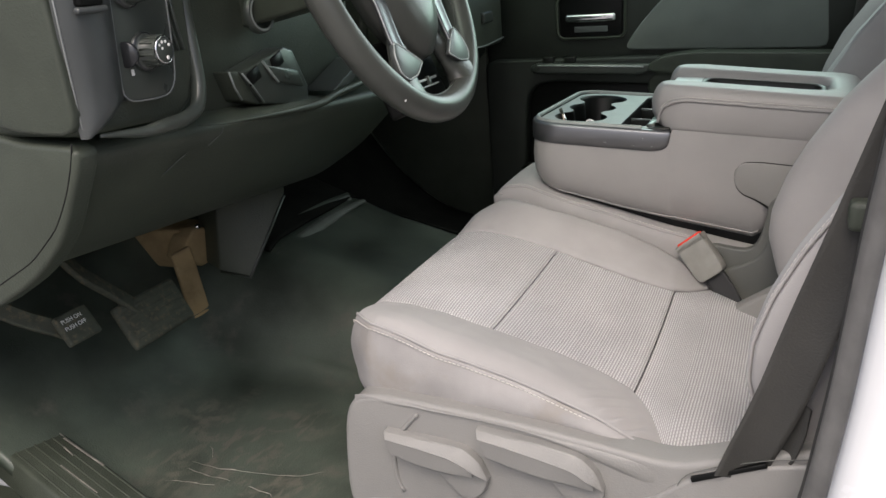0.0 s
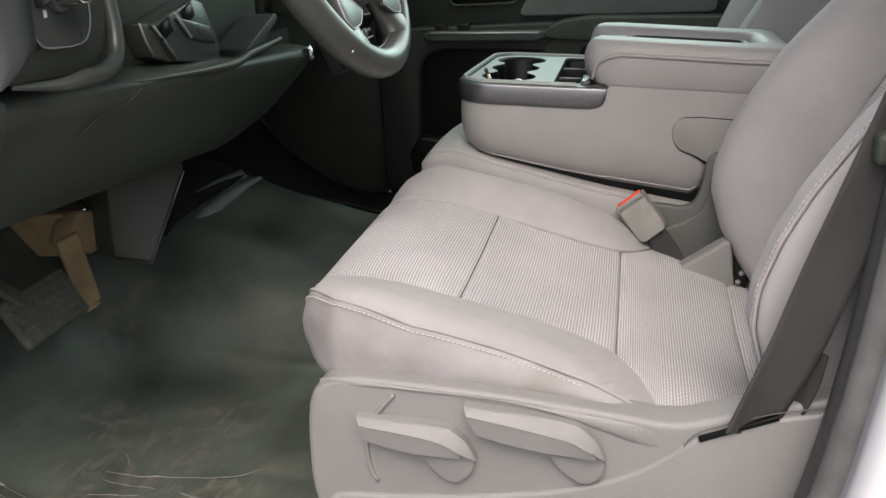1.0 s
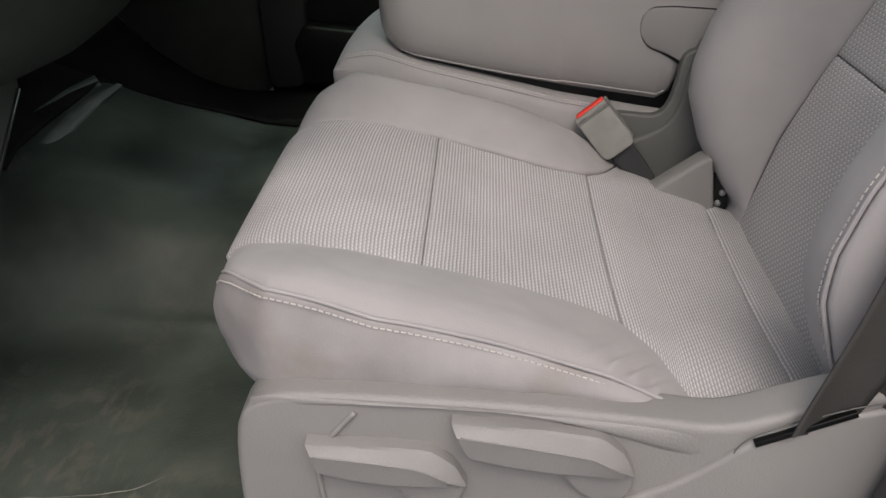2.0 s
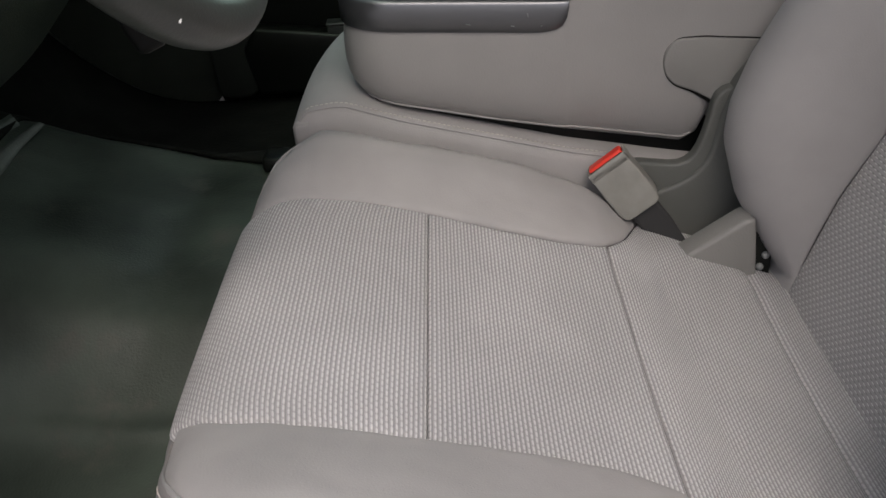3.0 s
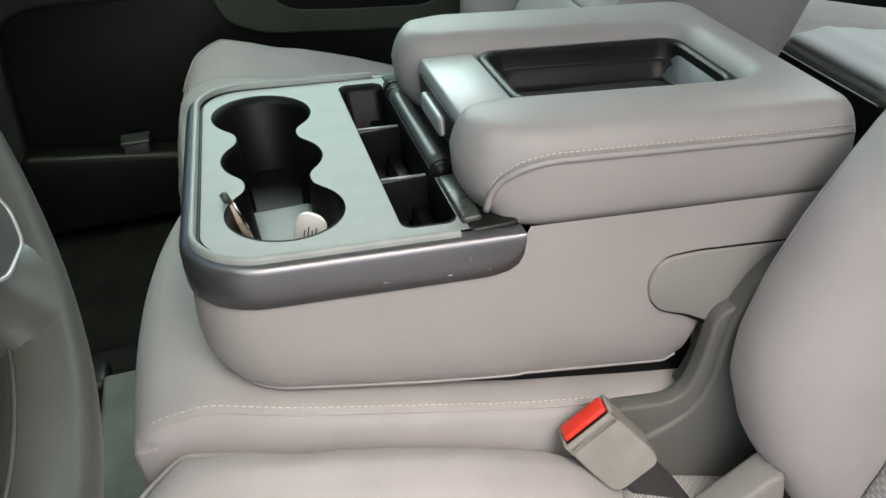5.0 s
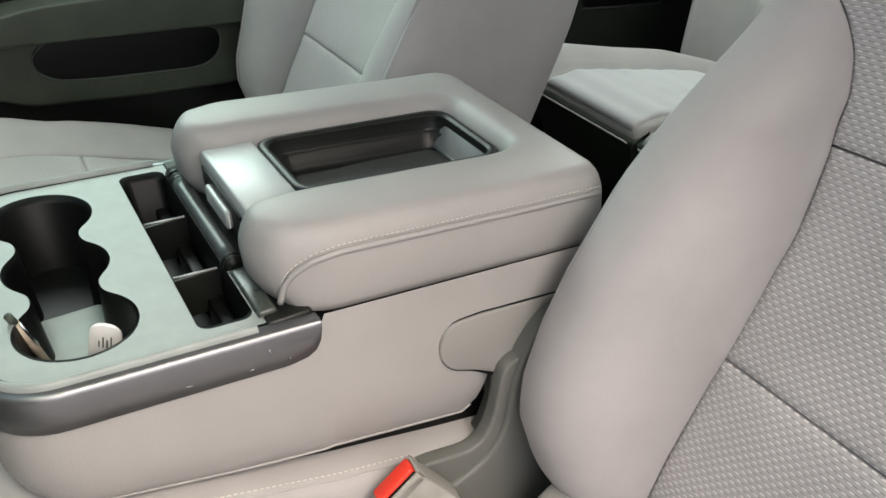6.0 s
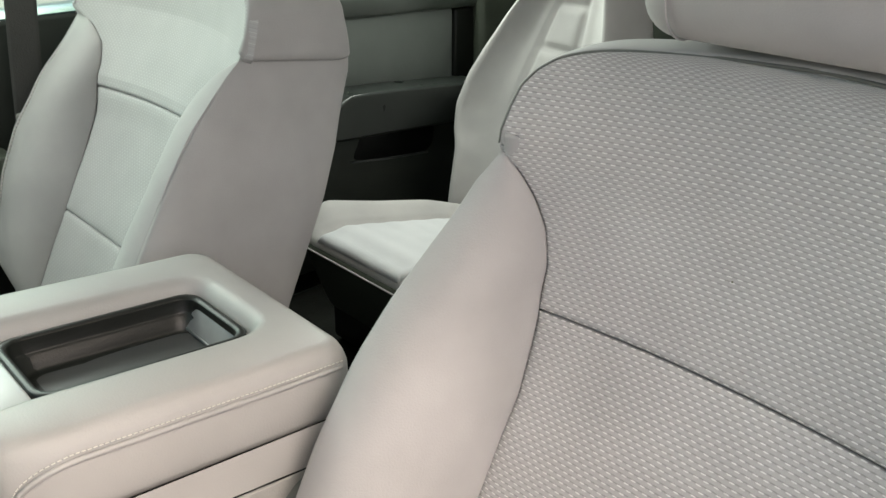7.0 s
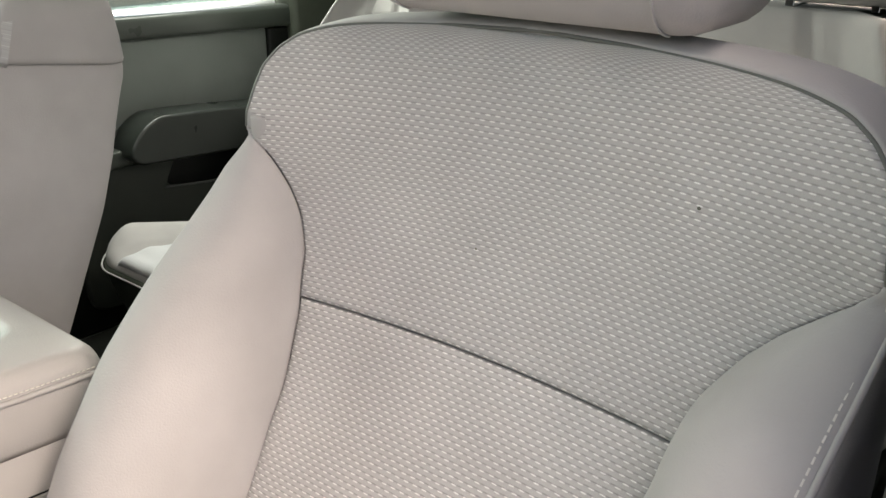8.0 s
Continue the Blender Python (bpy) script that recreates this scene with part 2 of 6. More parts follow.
ARM_PAD = material("black_satin_vinyl", (0.022, 0.026, 0.023), 0.30, grain=0.12, blotch=0.12, spec=0.5)
DOORCLOTH = material("grey_door_cloth", (0.18, 0.197, 0.183), 0.8, grain=0.3, blotch=0.06)
WHITE = material("white_plastic", (0.8, 0.79, 0.77), 0.5)
WOOD = material("tan_pen_shaft", (0.43, 0.36, 0.28), 0.5, blotch=0.3, blotch_size=0.01)
GROUND = material("concrete_floor", (0.27, 0.265, 0.255), 0.7, grain=0.3, grain_size=0.004, blotch=0.15, blotch_size=0.8)


def glass_material(name, tint):
    m = bpy.data.materials.new(name)
    m.use_nodes = True
    n, l = m.node_tree.nodes, m.node_tree.links
    n.remove(n["Principled BSDF"])
    clear, gloss, mix = n.new("ShaderNodeBsdfTransparent"), n.new("ShaderNodeBsdfGlossy"), n.new("ShaderNodeMixShader")
    clear.inputs["Color"].default_value = (*tint, 1)
    gloss.inputs["Roughness"].default_value = 0.02
    fres = n.new("ShaderNodeFresnel")
    fres.inputs["IOR"].default_value = 1.45
    l.new(fres.outputs[0], mix.inputs[0])
    l.new(clear.outputs[0], mix.inputs[1])
    l.new(gloss.outputs[0], mix.inputs[2])
    l.new(mix.outputs[0], n["Material Output"].inputs["Surface"])
    return m


GLASS = glass_material("green_tinted_glass", (0.84, 0.95, 0.87))
DARK_GLASS = glass_material("dark_tinted_glass", (0.42, 0.47, 0.44))


# ---- building helpers ----
def curve(points, n=400, soft=12):
    """A smooth function through (x, y) pairs."""
    xs, ys = zip(*sorted(points))
    g = np.linspace(xs[0], xs[-1], n)
    v = np.interp(g, xs, ys)
    pad = np.concatenate([2 * v[0] - v[soft:0:-1], v, 2 * v[-1] - v[-2:-soft - 2:-1]])
    k = np.hanning(2 * soft + 3)[1:-1]
    v = np.convolve(pad, k / k.sum(), "valid")
    return lambda x: np.interp(x, g, v)


def path2(points, n=240, soft=8):
    """A smooth line through points of any dimension, by arc length 0 to 1."""
    p = np.array(points, float)
    s = np.r_[0, np.cumsum(np.linalg.norm(np.diff(p, axis=0), axis=1))]
    s /= s[-1]
    fs = [curve(list(zip(s, p[:, i])), n, soft) for i in range(p.shape[1])]
    return lambda t: np.stack([fn(t) for fn in fs], -1)


def link(name, mesh, mat, parent=None, label="", smooth=True):
    mesh.materials.append(mat)
    if smooth:
        mesh.polygons.foreach_set("use_smooth", [True] * len(mesh.polygons))
    ob = new(name, mesh)
    if parent:
        ob.parent = parent
    if label:
        ob["label"] = label
    return ob


def part(name, bm, mat, parent=None, label="", smooth=True):
    mesh = bpy.data.meshes.new(name)
    bm.to_mesh(mesh)
    bm.free()
    return link(name, mesh, mat, parent, label, smooth)


def grid_mesh(name, P, uv=None, flip=False, wrap=False):
    P = np.asarray(P, float)
    nu, nv = P.shape[:2]
    idx = np.arange(nu * nv).reshape(nu, nv)
    if wrap:
        idx = np.concatenate([idx, idx[:1]], 0)
    a, b, c, d = idx[:-1, :-1].ravel(), idx[1:, :-1].ravel(), idx[1:, 1:].ravel(), idx[:-1, 1:].ravel()
    faces = np.stack([a, d, c, b] if flip else [a, b, c, d], -1)
    mesh = bpy.data.meshes.new(name)
    mesh.from_pydata(P.reshape(-1, 3).tolist(), [], faces.tolist())
    if uv is not None:
        layer = mesh.uv_layers.new(name="UVMap")
        flat = np.asarray(uv, float).reshape(-1, 2)[faces.ravel()]
        layer.data.foreach_set("uv", flat.ravel())
    mesh.update()
    return mesh


def ease(n):
    """Steps from 0 to 1, closer together at both ends."""
    t = np.linspace(0, 1, n)
    return 0.35 * t + 0.65 * (0.5 - 0.5 * np.cos(np.pi * t))


def soft_panel(name, fn, mat, parent, nu=40, nv=40, puff=0.005, rad=0.014, skirt=0.015, sides=(1, 1, 1, 1), out=None, label="", wrinkle=0.0, end_skirt=None):
    """A padded panel fn(u, v) whose chosen sides (u0, u1, v0, v1) roll down into a seam. out: a point on the side that it faces away from."""
    u, v = np.meshgrid(ease(nu), ease(nv), indexing="ij")
    P = np.asarray(fn(u, v), float)
    du, dv = np.gradient(P, axis=0), np.gradient(P, axis=1)
    N = np.cross(du, dv)
    N /= np.linalg.norm(N, axis=-1, keepdims=True) + 1e-12
    flip = False
    if out is not None and np.sum((P.reshape(-1, 3).mean(0) - np.array(out)) * N.reshape(-1, 3).mean(0)) < 0:
        N, flip = -N, True
    lu = np.concatenate([np.zeros((1, nv)), np.cumsum(np.linalg.norm(np.diff(P, axis=0), axis=-1), 0)])
    lv = np.concatenate([np.zeros((nu, 1)), np.cumsum(np.linalg.norm(np.diff(P, axis=1), axis=-1), 1)], 1)
    far = 9.0
    d = np.minimum.reduce([lu if sides[0] else lu * 0 + far, lu[-1:] - lu if sides[1] else lu * 0 + far, lv if sides[2] else lv * 0 + far, lv[:, -1:] - lv if sides[3] else lv * 0 + far])
    t = np.clip(d / rad, 0, 1)
    off = puff * (1 - np.sqrt(np.clip(1 - (1 - t) ** 2, 0, 1)))
    if wrinkle:
        w = np.array([[noise.noise(Vector(p) * 22) + 0.5 * noise.noise(Vector(p) * 55) for p in row] for row in P])
        off = off - wrinkle * w
    P = P - N * off[..., None]
    uv = np.stack([lu - lu[-1:] / 2, lv.mean(0, keepdims=True) + 0 * lv], -1)
    # a skirt closes the panel against what lies under it
    ext = lambda A, B: np.concatenate([B(A[:1], 0), A, B(A[-1:], -1)], 0)  # noqa: E731
    tuck = (skirt * np.clip(lu[-1] / 0.06, 0.02, 1) ** 2)[None, :, None]
    Q = ext(P, lambda e, i: e - (N[:1] if i == 0 else N[-1:]) * tuck)
    UV = ext(uv, lambda e, i: e)
    M = np.concatenate([N[:1], N, N[-1:]], 0)
    drop = skirt if end_skirt is None else end_skirt
    Q = np.concatenate([Q[:, :1] - M[:, :1] * drop, Q, Q[:, -1:] - M[:, -1:] * drop], 1)
    UV = np.concatenate([UV[:, :1], UV, UV[:, -1:]], 1)
    return link(name, grid_mesh(name, Q, UV, flip), mat, parent, label)


def tube(name, pts, r, mat, parent, n=8, closed=False, label="", taper=None):
    """A round cord along points."""
    pts = np.asarray(pts, float)
    k = len(pts)
    tan = np.gradient(pts, axis=0) if not closed else (np.roll(pts, -1, 0) - np.roll(pts, 1, 0))
    tan /= np.linalg.norm(tan, axis=1, keepdims=True) + 1e-12
    up = np.array([0.0, 0.0, 1.0]) if abs(tan[:, 2]).mean() < 0.9 else np.array([1.0, 0, 0])
    rows = []
    side = None
    for i in range(k):
        if side is None:
            side = np.cross(tan[i], up)
        side = side - tan[i] * (side @ tan[i])
        side /= np.linalg.norm(side) + 1e-12
        top = np.cross(side, tan[i])
        rr = r if taper is None else r * taper[i]
        rows.append([pts[i] + rr * (math.cos(a) * side + math.sin(a) * top) for a in np.linspace(0, 2 * math.pi, n, endpoint=False)])
    P = np.array(rows)
    bm = bmesh.new()
    vs = [[bm.verts.new(p) for p in row] for row in P]
    for i in range(k if closed else k - 1):
        for j in range(n):
            bm.faces.new((vs[i][j], vs[i][(j + 1) % n], vs[(i + 1) % k][(j + 1) % n], vs[(i + 1) % k][j]))
    if not closed:
        bm.faces.new(vs[0][::-1])
        bm.faces.new(vs[-1])
    bmesh.ops.recalc_face_normals(bm, faces=bm.faces)
    return part(name, bm, mat, parent, label)


def stitches(name, pts, parent, mat=THREAD, step=0.0062, size=(0.0042, 0.0011)):
    """A row of thread stitches along a line."""
    pts = np.asarray(pts, float)
    s = np.r_[0, np.cumsum(np.linalg.norm(np.diff(pts, axis=0), axis=1))]
    bm = bmesh.new()
    for a in np.arange(step / 2, s[-1], step):
        p = np.array([np.interp(a, s, pts[:, i]) for i in range(3)])
        q = np.array([np.interp(a + 1e-3, s, pts[:, i]) for i in range(3)]) - p
        rot = Vector(q).to_track_quat("X", "Z").to_matrix().to_4x4()
        bmesh.ops.create_cube(bm, size=1, matrix=Matrix.Translation(p) @ rot @ Matrix.Diagonal((size[0], size[1], size[1], 1)))
    return part(name, bm, mat, parent, smooth=False)


def rounded(bm, width, segments=3, angle=30):
    edges = [e for e in bm.edges if len(e.link_faces) == 2 and e.calc_face_angle(0) > radians(angle)]
    bmesh.ops.bevel(bm, geom=edges, offset=width, segments=segments, profile=0.5, affect="EDGES", clamp_overlap=True)


def box(lo, hi, bevel=0.004, segments=3, turn=None):
    bm = bmesh.new()
    lo, hi = Vector(lo), Vector(hi)
    bmesh.ops.create_cube(bm, size=1, matrix=Matrix.Translation((lo + hi) / 2) @ Matrix.Diagonal((*(hi - lo), 1)))
    if bevel:
        rounded(bm, bevel, segments)
    if turn is not None:
        bmesh.ops.transform(bm, matrix=turn, verts=bm.verts)
    return bm


def prism(outline, lo, hi, axis="x", bevel=0.003, segments=2):
    """An outline in the plane across axis, drawn out from lo to hi along it. x: (y, z), y: (x, z), z: (x, y)."""
    at = {"x": lambda p, d: (d, p[0], p[1]), "y": lambda p, d: (p[0], d, p[1]), "z": lambda p, d: (p[0], p[1], d)}[axis]
    bm = bmesh.new()
    a, b = [bm.verts.new(at(p, lo)) for p in outline], [bm.verts.new(at(p, hi)) for p in outline]
    k = len(outline)
    bm.faces.new(a), bm.faces.new(b[::-1])
    for i in range(k):
        bm.faces.new((a[i], b[i], b[(i + 1) % k], a[(i + 1) % k]))
    bmesh.ops.recalc_face_normals(bm, faces=bm.faces)
    if bevel:
        rounded(bm, bevel, segments, 20)
    return bm


def smooth_outline(points, n=48, soft=3):
    """A closed outline with its corners rounded."""
    p = np.array(list(points) + [points[0]], float)
    s = np.r_[0, np.cumsum(np.linalg.norm(np.diff(p, axis=0), axis=1))]
    t = np.linspace(0, s[-1], n, endpoint=False)
    q = np.stack([np.interp(t, s, p[:, i]) for i in range(p.shape[1])], -1)
    for _ in range(soft):
        q = (np.roll(q, 1, 0) + 2 * q + np.roll(q, -1, 0)) / 4
    return [tuple(v) for v in q]


def lathe(profile, n=32, m=None):
    """A turned body: profile of (radius, height) about z."""
    bm = bmesh.new()
    rings = []
    for r, h in profile:
        rings.append([bm.verts.new((r * math.cos(a), r * math.sin(a), h)) for a in np.linspace(0, 2 * math.pi, n, endpoint=False)] if r > 1e-6 else [bm.verts.new((0, 0, h))])
    for a, b in zip(rings, rings[1:]):
        for j in range(n):
            k = (j + 1) % n
            if len(a) == 1 and len(b) > 1:
                bm.faces.new((a[0], b[j], b[k]))
            elif len(b) == 1 and len(a) > 1:
                bm.faces.new((a[j], a[k], b[0]))
            elif len(a) > 1:
                bm.faces.new((a[j], a[k], b[k], b[j]))
    bmesh.ops.recalc_face_normals(bm, faces=bm.faces)
    if m is not None:
        bmesh.ops.transform(bm, matrix=m, verts=bm.verts)
    return bm


def ribbon(name, pts, side, width, thick, mat, parent=None, label="", curl=0.0):
    """A flat strap along points; side: its width direction, one vector or one a point."""
    pts = np.asarray(pts, float)
    side = np.broadcast_to(np.asarray(side, float), pts.shape).copy()
    tan = np.gradient(pts, axis=0)
    tan /= np.linalg.norm(tan, axis=1, keepdims=True)
    side -= tan * np.sum(side * tan, 1, keepdims=True)
    side /= np.linalg.norm(side, axis=1, keepdims=True)
    nrm = np.cross(tan, side)
    ws = np.linspace(-0.5, 0.5, 9)
    ring = [(w, 0.5) for w in ws] + [(w, -0.5) for w in ws[::-1]]
    P = np.stack([pts + side * w * width + nrm * (h * thick + curl * (4 * w * w - 0.5)) for w, h in ring], 0)
    return link(name, grid_mesh(name, P, wrap=True), mat, parent, label)


def thing(name, at=(0, 0, 0), label="", category="", group="", kind=""):
    ob = new(name)
    ob.location = at
    ob.empty_display_size = 0.05
    return tagged(ob, label, category, group, kind)


def rrect(cx, cy, hx, hy, r, n=6):
    """A rectangle with round corners."""
    out = []
    for qx, qy, a0 in ((1, 1, 0), (-1, 1, 90), (-1, -1, 180), (1, -1, 270)):
        for a in np.linspace(a0, a0 + 90, n):
            out.append((cx + qx * (hx - r) + r * math.cos(radians(a)), cy + qy * (hy - r) + r * math.sin(radians(a))))
    return out


# ---- the cab: floor, walls, roof ----
STEP = curve([(-0.9, 0.0), (-0.16, 0.0), (-0.115, 0.02), (-0.03, 0.10), (0.04, 0.12), (0.385, 0.12), (0.42, 0.105), (0.455, 0.0), (1.2, 0.0)], 600, 8)
TOE = curve([(-1.3, 0.0), (1.12, 0.0), (1.22, 0.03), (1.36, 0.14), (1.52, 0.36), (1.62, 0.52)], 500, 14)


def floor_height(x, y):
    z = np.maximum(STEP(x) * np.clip((y + 0.9) / 0.2, 0, 1) * (1 + 2.25 * np.clip(y - 0.92, 0, 0.27)), 0)
    z = np.maximum(z, 0) + TOE(y) * (1 - 0.5 * STEP(x) / 0.12)
    return z


def build_floor():
    xs, ys = np.linspace(-0.645, 0.95, 260), np.linspace(-1.1, 1.6, 150)
    X, Y = np.meshgrid(xs, ys, indexing="ij")
    rip = np.array([[0.0025 * noise.noise(Vector((x * 7, y * 7, 0))) + 0.0012 * noise.noise(Vector((x * 26, y * 26, 3))) for y in ys] for x in xs])
    rip = rip + 0.007 * np.exp(-((X + 0.130 + 0.012 * np.sin(Y * 9)) / 0.010) ** 2) * np.clip((Y - 0.80) / 0.06, 0, 1) * np.clip((1.14 - Y) / 0.12, 0, 1)
    top = np.stack([X, Y, floor_height(X, Y) + rip], -1)
    ob = link("floor", grid_mesh("floor", top), RUBBER)
    tagged(ob, "dark green-black vinyl cab floor, dusty and scuffed", "floor", kind="structure")
    solid = ob.modifiers.new("thickness", "SOLIDIFY")
    solid.thickness, solid.offset = 0.02, -1
    return ob


build_floor()

def carpet(name, x0, x1, y0, y1, label, edge=None):
    """Black carpet laid on the floor. edge: where its driver's side lies, by y."""
    X, Y = np.meshgrid(np.linspace(x0, x1, 40), np.linspace(y0, y1, 40), indexing="ij")
    if edge:
        X = edge(Y) + (x1 - edge(Y)) * (X - x0) / (x1 - x0)
    rip = np.array([[0.002 * noise.noise(Vector((x * 9, y * 9, 5))) for x, y in zip(rx, ry)] for rx, ry in zip(X, Y)])
    ob = link(name, grid_mesh(name, np.stack([X, Y, floor_height(X, Y) + 0.009 + rip], -1)), CARPET)
    tagged(ob, label, "carpet", kind="structure")
    solid = ob.modifiers.new("thickness", "SOLIDIFY")
    solid.thickness, solid.offset = 0.006, -1


carpet("carpet_passenger", 0.34, 0.93, 0.30, 1.56, "black carpet in the passenger footwell", curve([(0.30, 0.336), (0.845, 0.345), (0.92, 0.380), (0.98, 0.394), (1.10, 0.404), (1.22, 0.452), (1.6, 0.455)], 200, 4))
# black sheet over the floor, put there for the shade below the seats
carpet("shade_under_seats", -0.06, 0.333, 0.15, 0.818, "black sheet standing for the shade under the front seats")
carpet("carpet_rear", -0.62, 0.92, -1.05, 0.145, "black carpet in the rear footwell")
carpet("carpet_toe_board", 0.0, 0.45, 1.215, 1.56, "black carpet on the toe board")

ground = link("ground", grid_mesh("ground", [[(-60, -60, -0.55), (-60, 60, -0.55)], [(60, -60, -0.55), (60, 60, -0.55)]], flip=True), GROUND)
tagged(ground, "plain grey concrete floor under the truck", "ground", kind="structure")


def structure(name, bm, mat, label, category, smooth=True):
    return tagged(part(name, bm, mat, None, smooth=smooth), label, category, kind="structure")


# firewall, rear wall, roof
structure("wall_front", box((-0.78, 1.60, -0.1), (1.08, 1.66, 0.95), 0.01), CARPET, "black firewall under the dashboard", "wall")
structure("wall_back", box((-0.80, -1.16, -0.1), (1.10, -1.10, 0.74), 0.01), DASH, "dark rear cab wall below the back window", "wall")
roof = prism([(-1.16, 1.20), (-1.0, 1.31), (0.0, 1.35), (0.62, 1.28), (0.66, 1.31), (0.0, 1.39), (-1.02, 1.36), (-1.2, 1.22)], -0.54, 0.92, "x", 0.004)
structure("ceiling", roof, LINER, "pale cloth headliner", "ceiling")


def cab_side(s, name):
    """One side of the cab. s: -1 driver, 1 passenger. Pillars, sill, roof rail; the driver's door stands open."""
    X = lambda d: 0.15 + s * d  # noqa: E731
    lo, hi = sorted((X(0.80), X(0.93)))
    sill = prism([(-1.15, -0.15), (1.35, -0.15), (1.35, 0.0), (1.30, 0.012), (-1.1, 0.012), (-1.15, 0.0)], lo, hi, "x", 0.012)
    structure("sill_" + name, sill, PAINT, "white painted door sill", "sill")
    rail = prism([(-1.15, 1.17 if s > 0 else 1.24), (0.62, 1.19 if s > 0 else 1.26), (0.60, 1.35), (-1.15, 1.33)], *sorted((X(0.70 if s > 0 else 0.61), X(0.84 if s > 0 else 0.70))), "x", 0.015)
    structure("roof_rail_" + name, rail, LINER, "pale trimmed roof rail", "trim")
    a = structure("pillar_a_" + name, prism([(1.34, 0.80), (1.44, 0.80), (0.62, 1.32), (0.52, 1.30)], *sorted((X(0.72), X(0.82))), "x", 0.012), LINER, "pale windscreen pillar", "pillar")
    return a


cab_side(-1, "left")
cab_side(1, "right")
# cowl side ahead of the driver's door opening, and the door's hinge post
structure("kick_panel_left", prism([(1.34, -0.05), (1.62, -0.05), (1.62, 0.85), (1.36, 0.85), (1.35, 0.60), (1.34, 0.30)], -0.70, -0.64, "x", 0.012), DASH, "dark plastic kick panel beside the pedals", "panel")
structure("hinge_post_left", prism([(1.33, -0.15), (1.70, -0.15), (1.70, 0.85), (1.36, 0.85), (1.34, 0.50)], -0.80, -0.705, "x", 0.012), PAINT, "white door hinge post", "pillar")
structure("kick_panel_right", prism([(1.05, -0.05), (1.62, -0.05), (1.62, 0.85), (1.05, 0.85)], 0.95, 1.08, "x", 0.012), DASH, "dark kick panel on the passenger side", "panel")


def pillar_b_left():
    """The driver's door frame behind the seat: white body, black rubber seal, dark inner trim."""
    ob = thing("pillar_b", (0, 0, 0), "white door pillar with black rubber seal and dark inner trim", "pillar", kind="structure")
    run = np.array([(0.215, -0.05), (0.205, 0.10), (0.175, 0.23), (0.155, 0.36), (0.140, 0.50), (0.118, 0.66), (0.06, 0.9), (0.0, 1.2)])
    t = np.linspace(0, 1, 40)
    line = path2(run, 200, 8)(t)
    white = [[(x, y + dy, z) for y, z in line] for x, dy in ((-0.690, -0.020), (-0.698, -0.006), (-0.725, -0.004), (-0.745, -0.010), (-0.75, -0.03), (-0.75, -0.30))]
    link("painted_body", grid_mesh("painted_body", white, flip=True), PAINT, ob, "white painted door jamb")
    inner = [[(x, y + dy, z) for y, z in line] for x, dy in ((-0.662, -0.012), (-0.658, 0.004), (-0.648, 0.010), (-0.634, 0.008), (-0.620, -0.004), (-0.612, -0.05), (-0.612, -0.30))]
    link("inner_trim", grid_mesh("inner_trim", inner), PILLAR_TRIM, ob, "dark grey plastic pillar trim")
    seal = [[(x, y + dy, z) for y, z in line] for x, dy in ((-0.697, -0.020), (-0.697, -0.004), (-0.692, 0.006), (-0.682, 0.011), (-0.671, 0.010), (-0.664, 0.004), (-0.661, -0.008))]
    link("door_seal", grid_mesh("door_seal", seal), GREY_SEAL, ob, "grey rubber door seal")
    return ob


pillar_b_left()
structure("rear_door_left", box((-0.76, -1.1, -0.1), (-0.66, -0.18, 0.69), 0.02), DASH, "dark rear door panel on the driver's side", "door")
structure("pillar_b_right", prism([(-0.09, 0.0), (-0.09, 0.66), (-0.12, 1.20), (-0.20, 1.20), (-0.28, 0.66), (-0.30, 0.0)], 0.93, 1.02, "x", 0.015), DASH, "dark door pillar behind the passenger seat", "pillar")
structure("pillar_c_right", prism([(-0.96, 0.0), (-0.94, 0.68), (-0.98, 1.20), (-1.14, 1.2), (-1.14, 0.0)], 0.90, 1.02, "x", 0.015), DASH, "dark rear pillar trim", "pillar")


def pane(name, corners, label, tint=GLASS):
    bm = bmesh.new()
    bm.faces.new([bm.verts.new(c) for c in corners])
    r = bmesh.ops.extrude_face_region(bm, geom=bm.faces[:])
    nrm = (Vector(corners[1]) - Vector(corners[0])).cross(Vector(corners[2]) - Vector(corners[0])).normalized()
    bmesh.ops.translate(bm, vec=nrm * 0.004, verts=[v for v in r["geom"] if isinstance(v, bmesh.types.BMVert)])
    bmesh.ops.recalc_face_normals(bm, faces=bm.faces)
    return structure(name, bm, tint, label, "window", smooth=False)


pane("window_1", [(-0.62, 1.42, 0.82), (0.92, 1.42, 0.82), (0.86, 0.60, 1.30), (-0.56, 0.60, 1.30)], "green tinted windscreen")
pane("window_2", [(0.955, 0.98, 0.675), (0.955, -0.08, 0.665), (0.93, -0.11, 1.20), (0.93, 0.70, 1.20)], "tinted passenger door window")
pane("window_3", [(0.955, -0.29, 0.655), (0.955, -0.93, 0.64), (0.93, -0.98, 1.20), (0.93, -0.21, 1.20)], "tinted rear door window", DARK_GLASS)
pane("window_4", [(-0.60, -1.12, 0.75), (0.90, -1.12, 0.75), (0.82, -1.10, 1.22), (-0.52, -1.10, 1.22)], "dark tinted back window", DARK_GLASS)
pane("window_5", [(-0.70, -0.12, 0.70), (-0.70, -0.95, 0.70), (-0.67, -0.98, 1.20), (-0.67, -0.06, 1.20)], "dark tinted rear door window", DARK_GLASS)


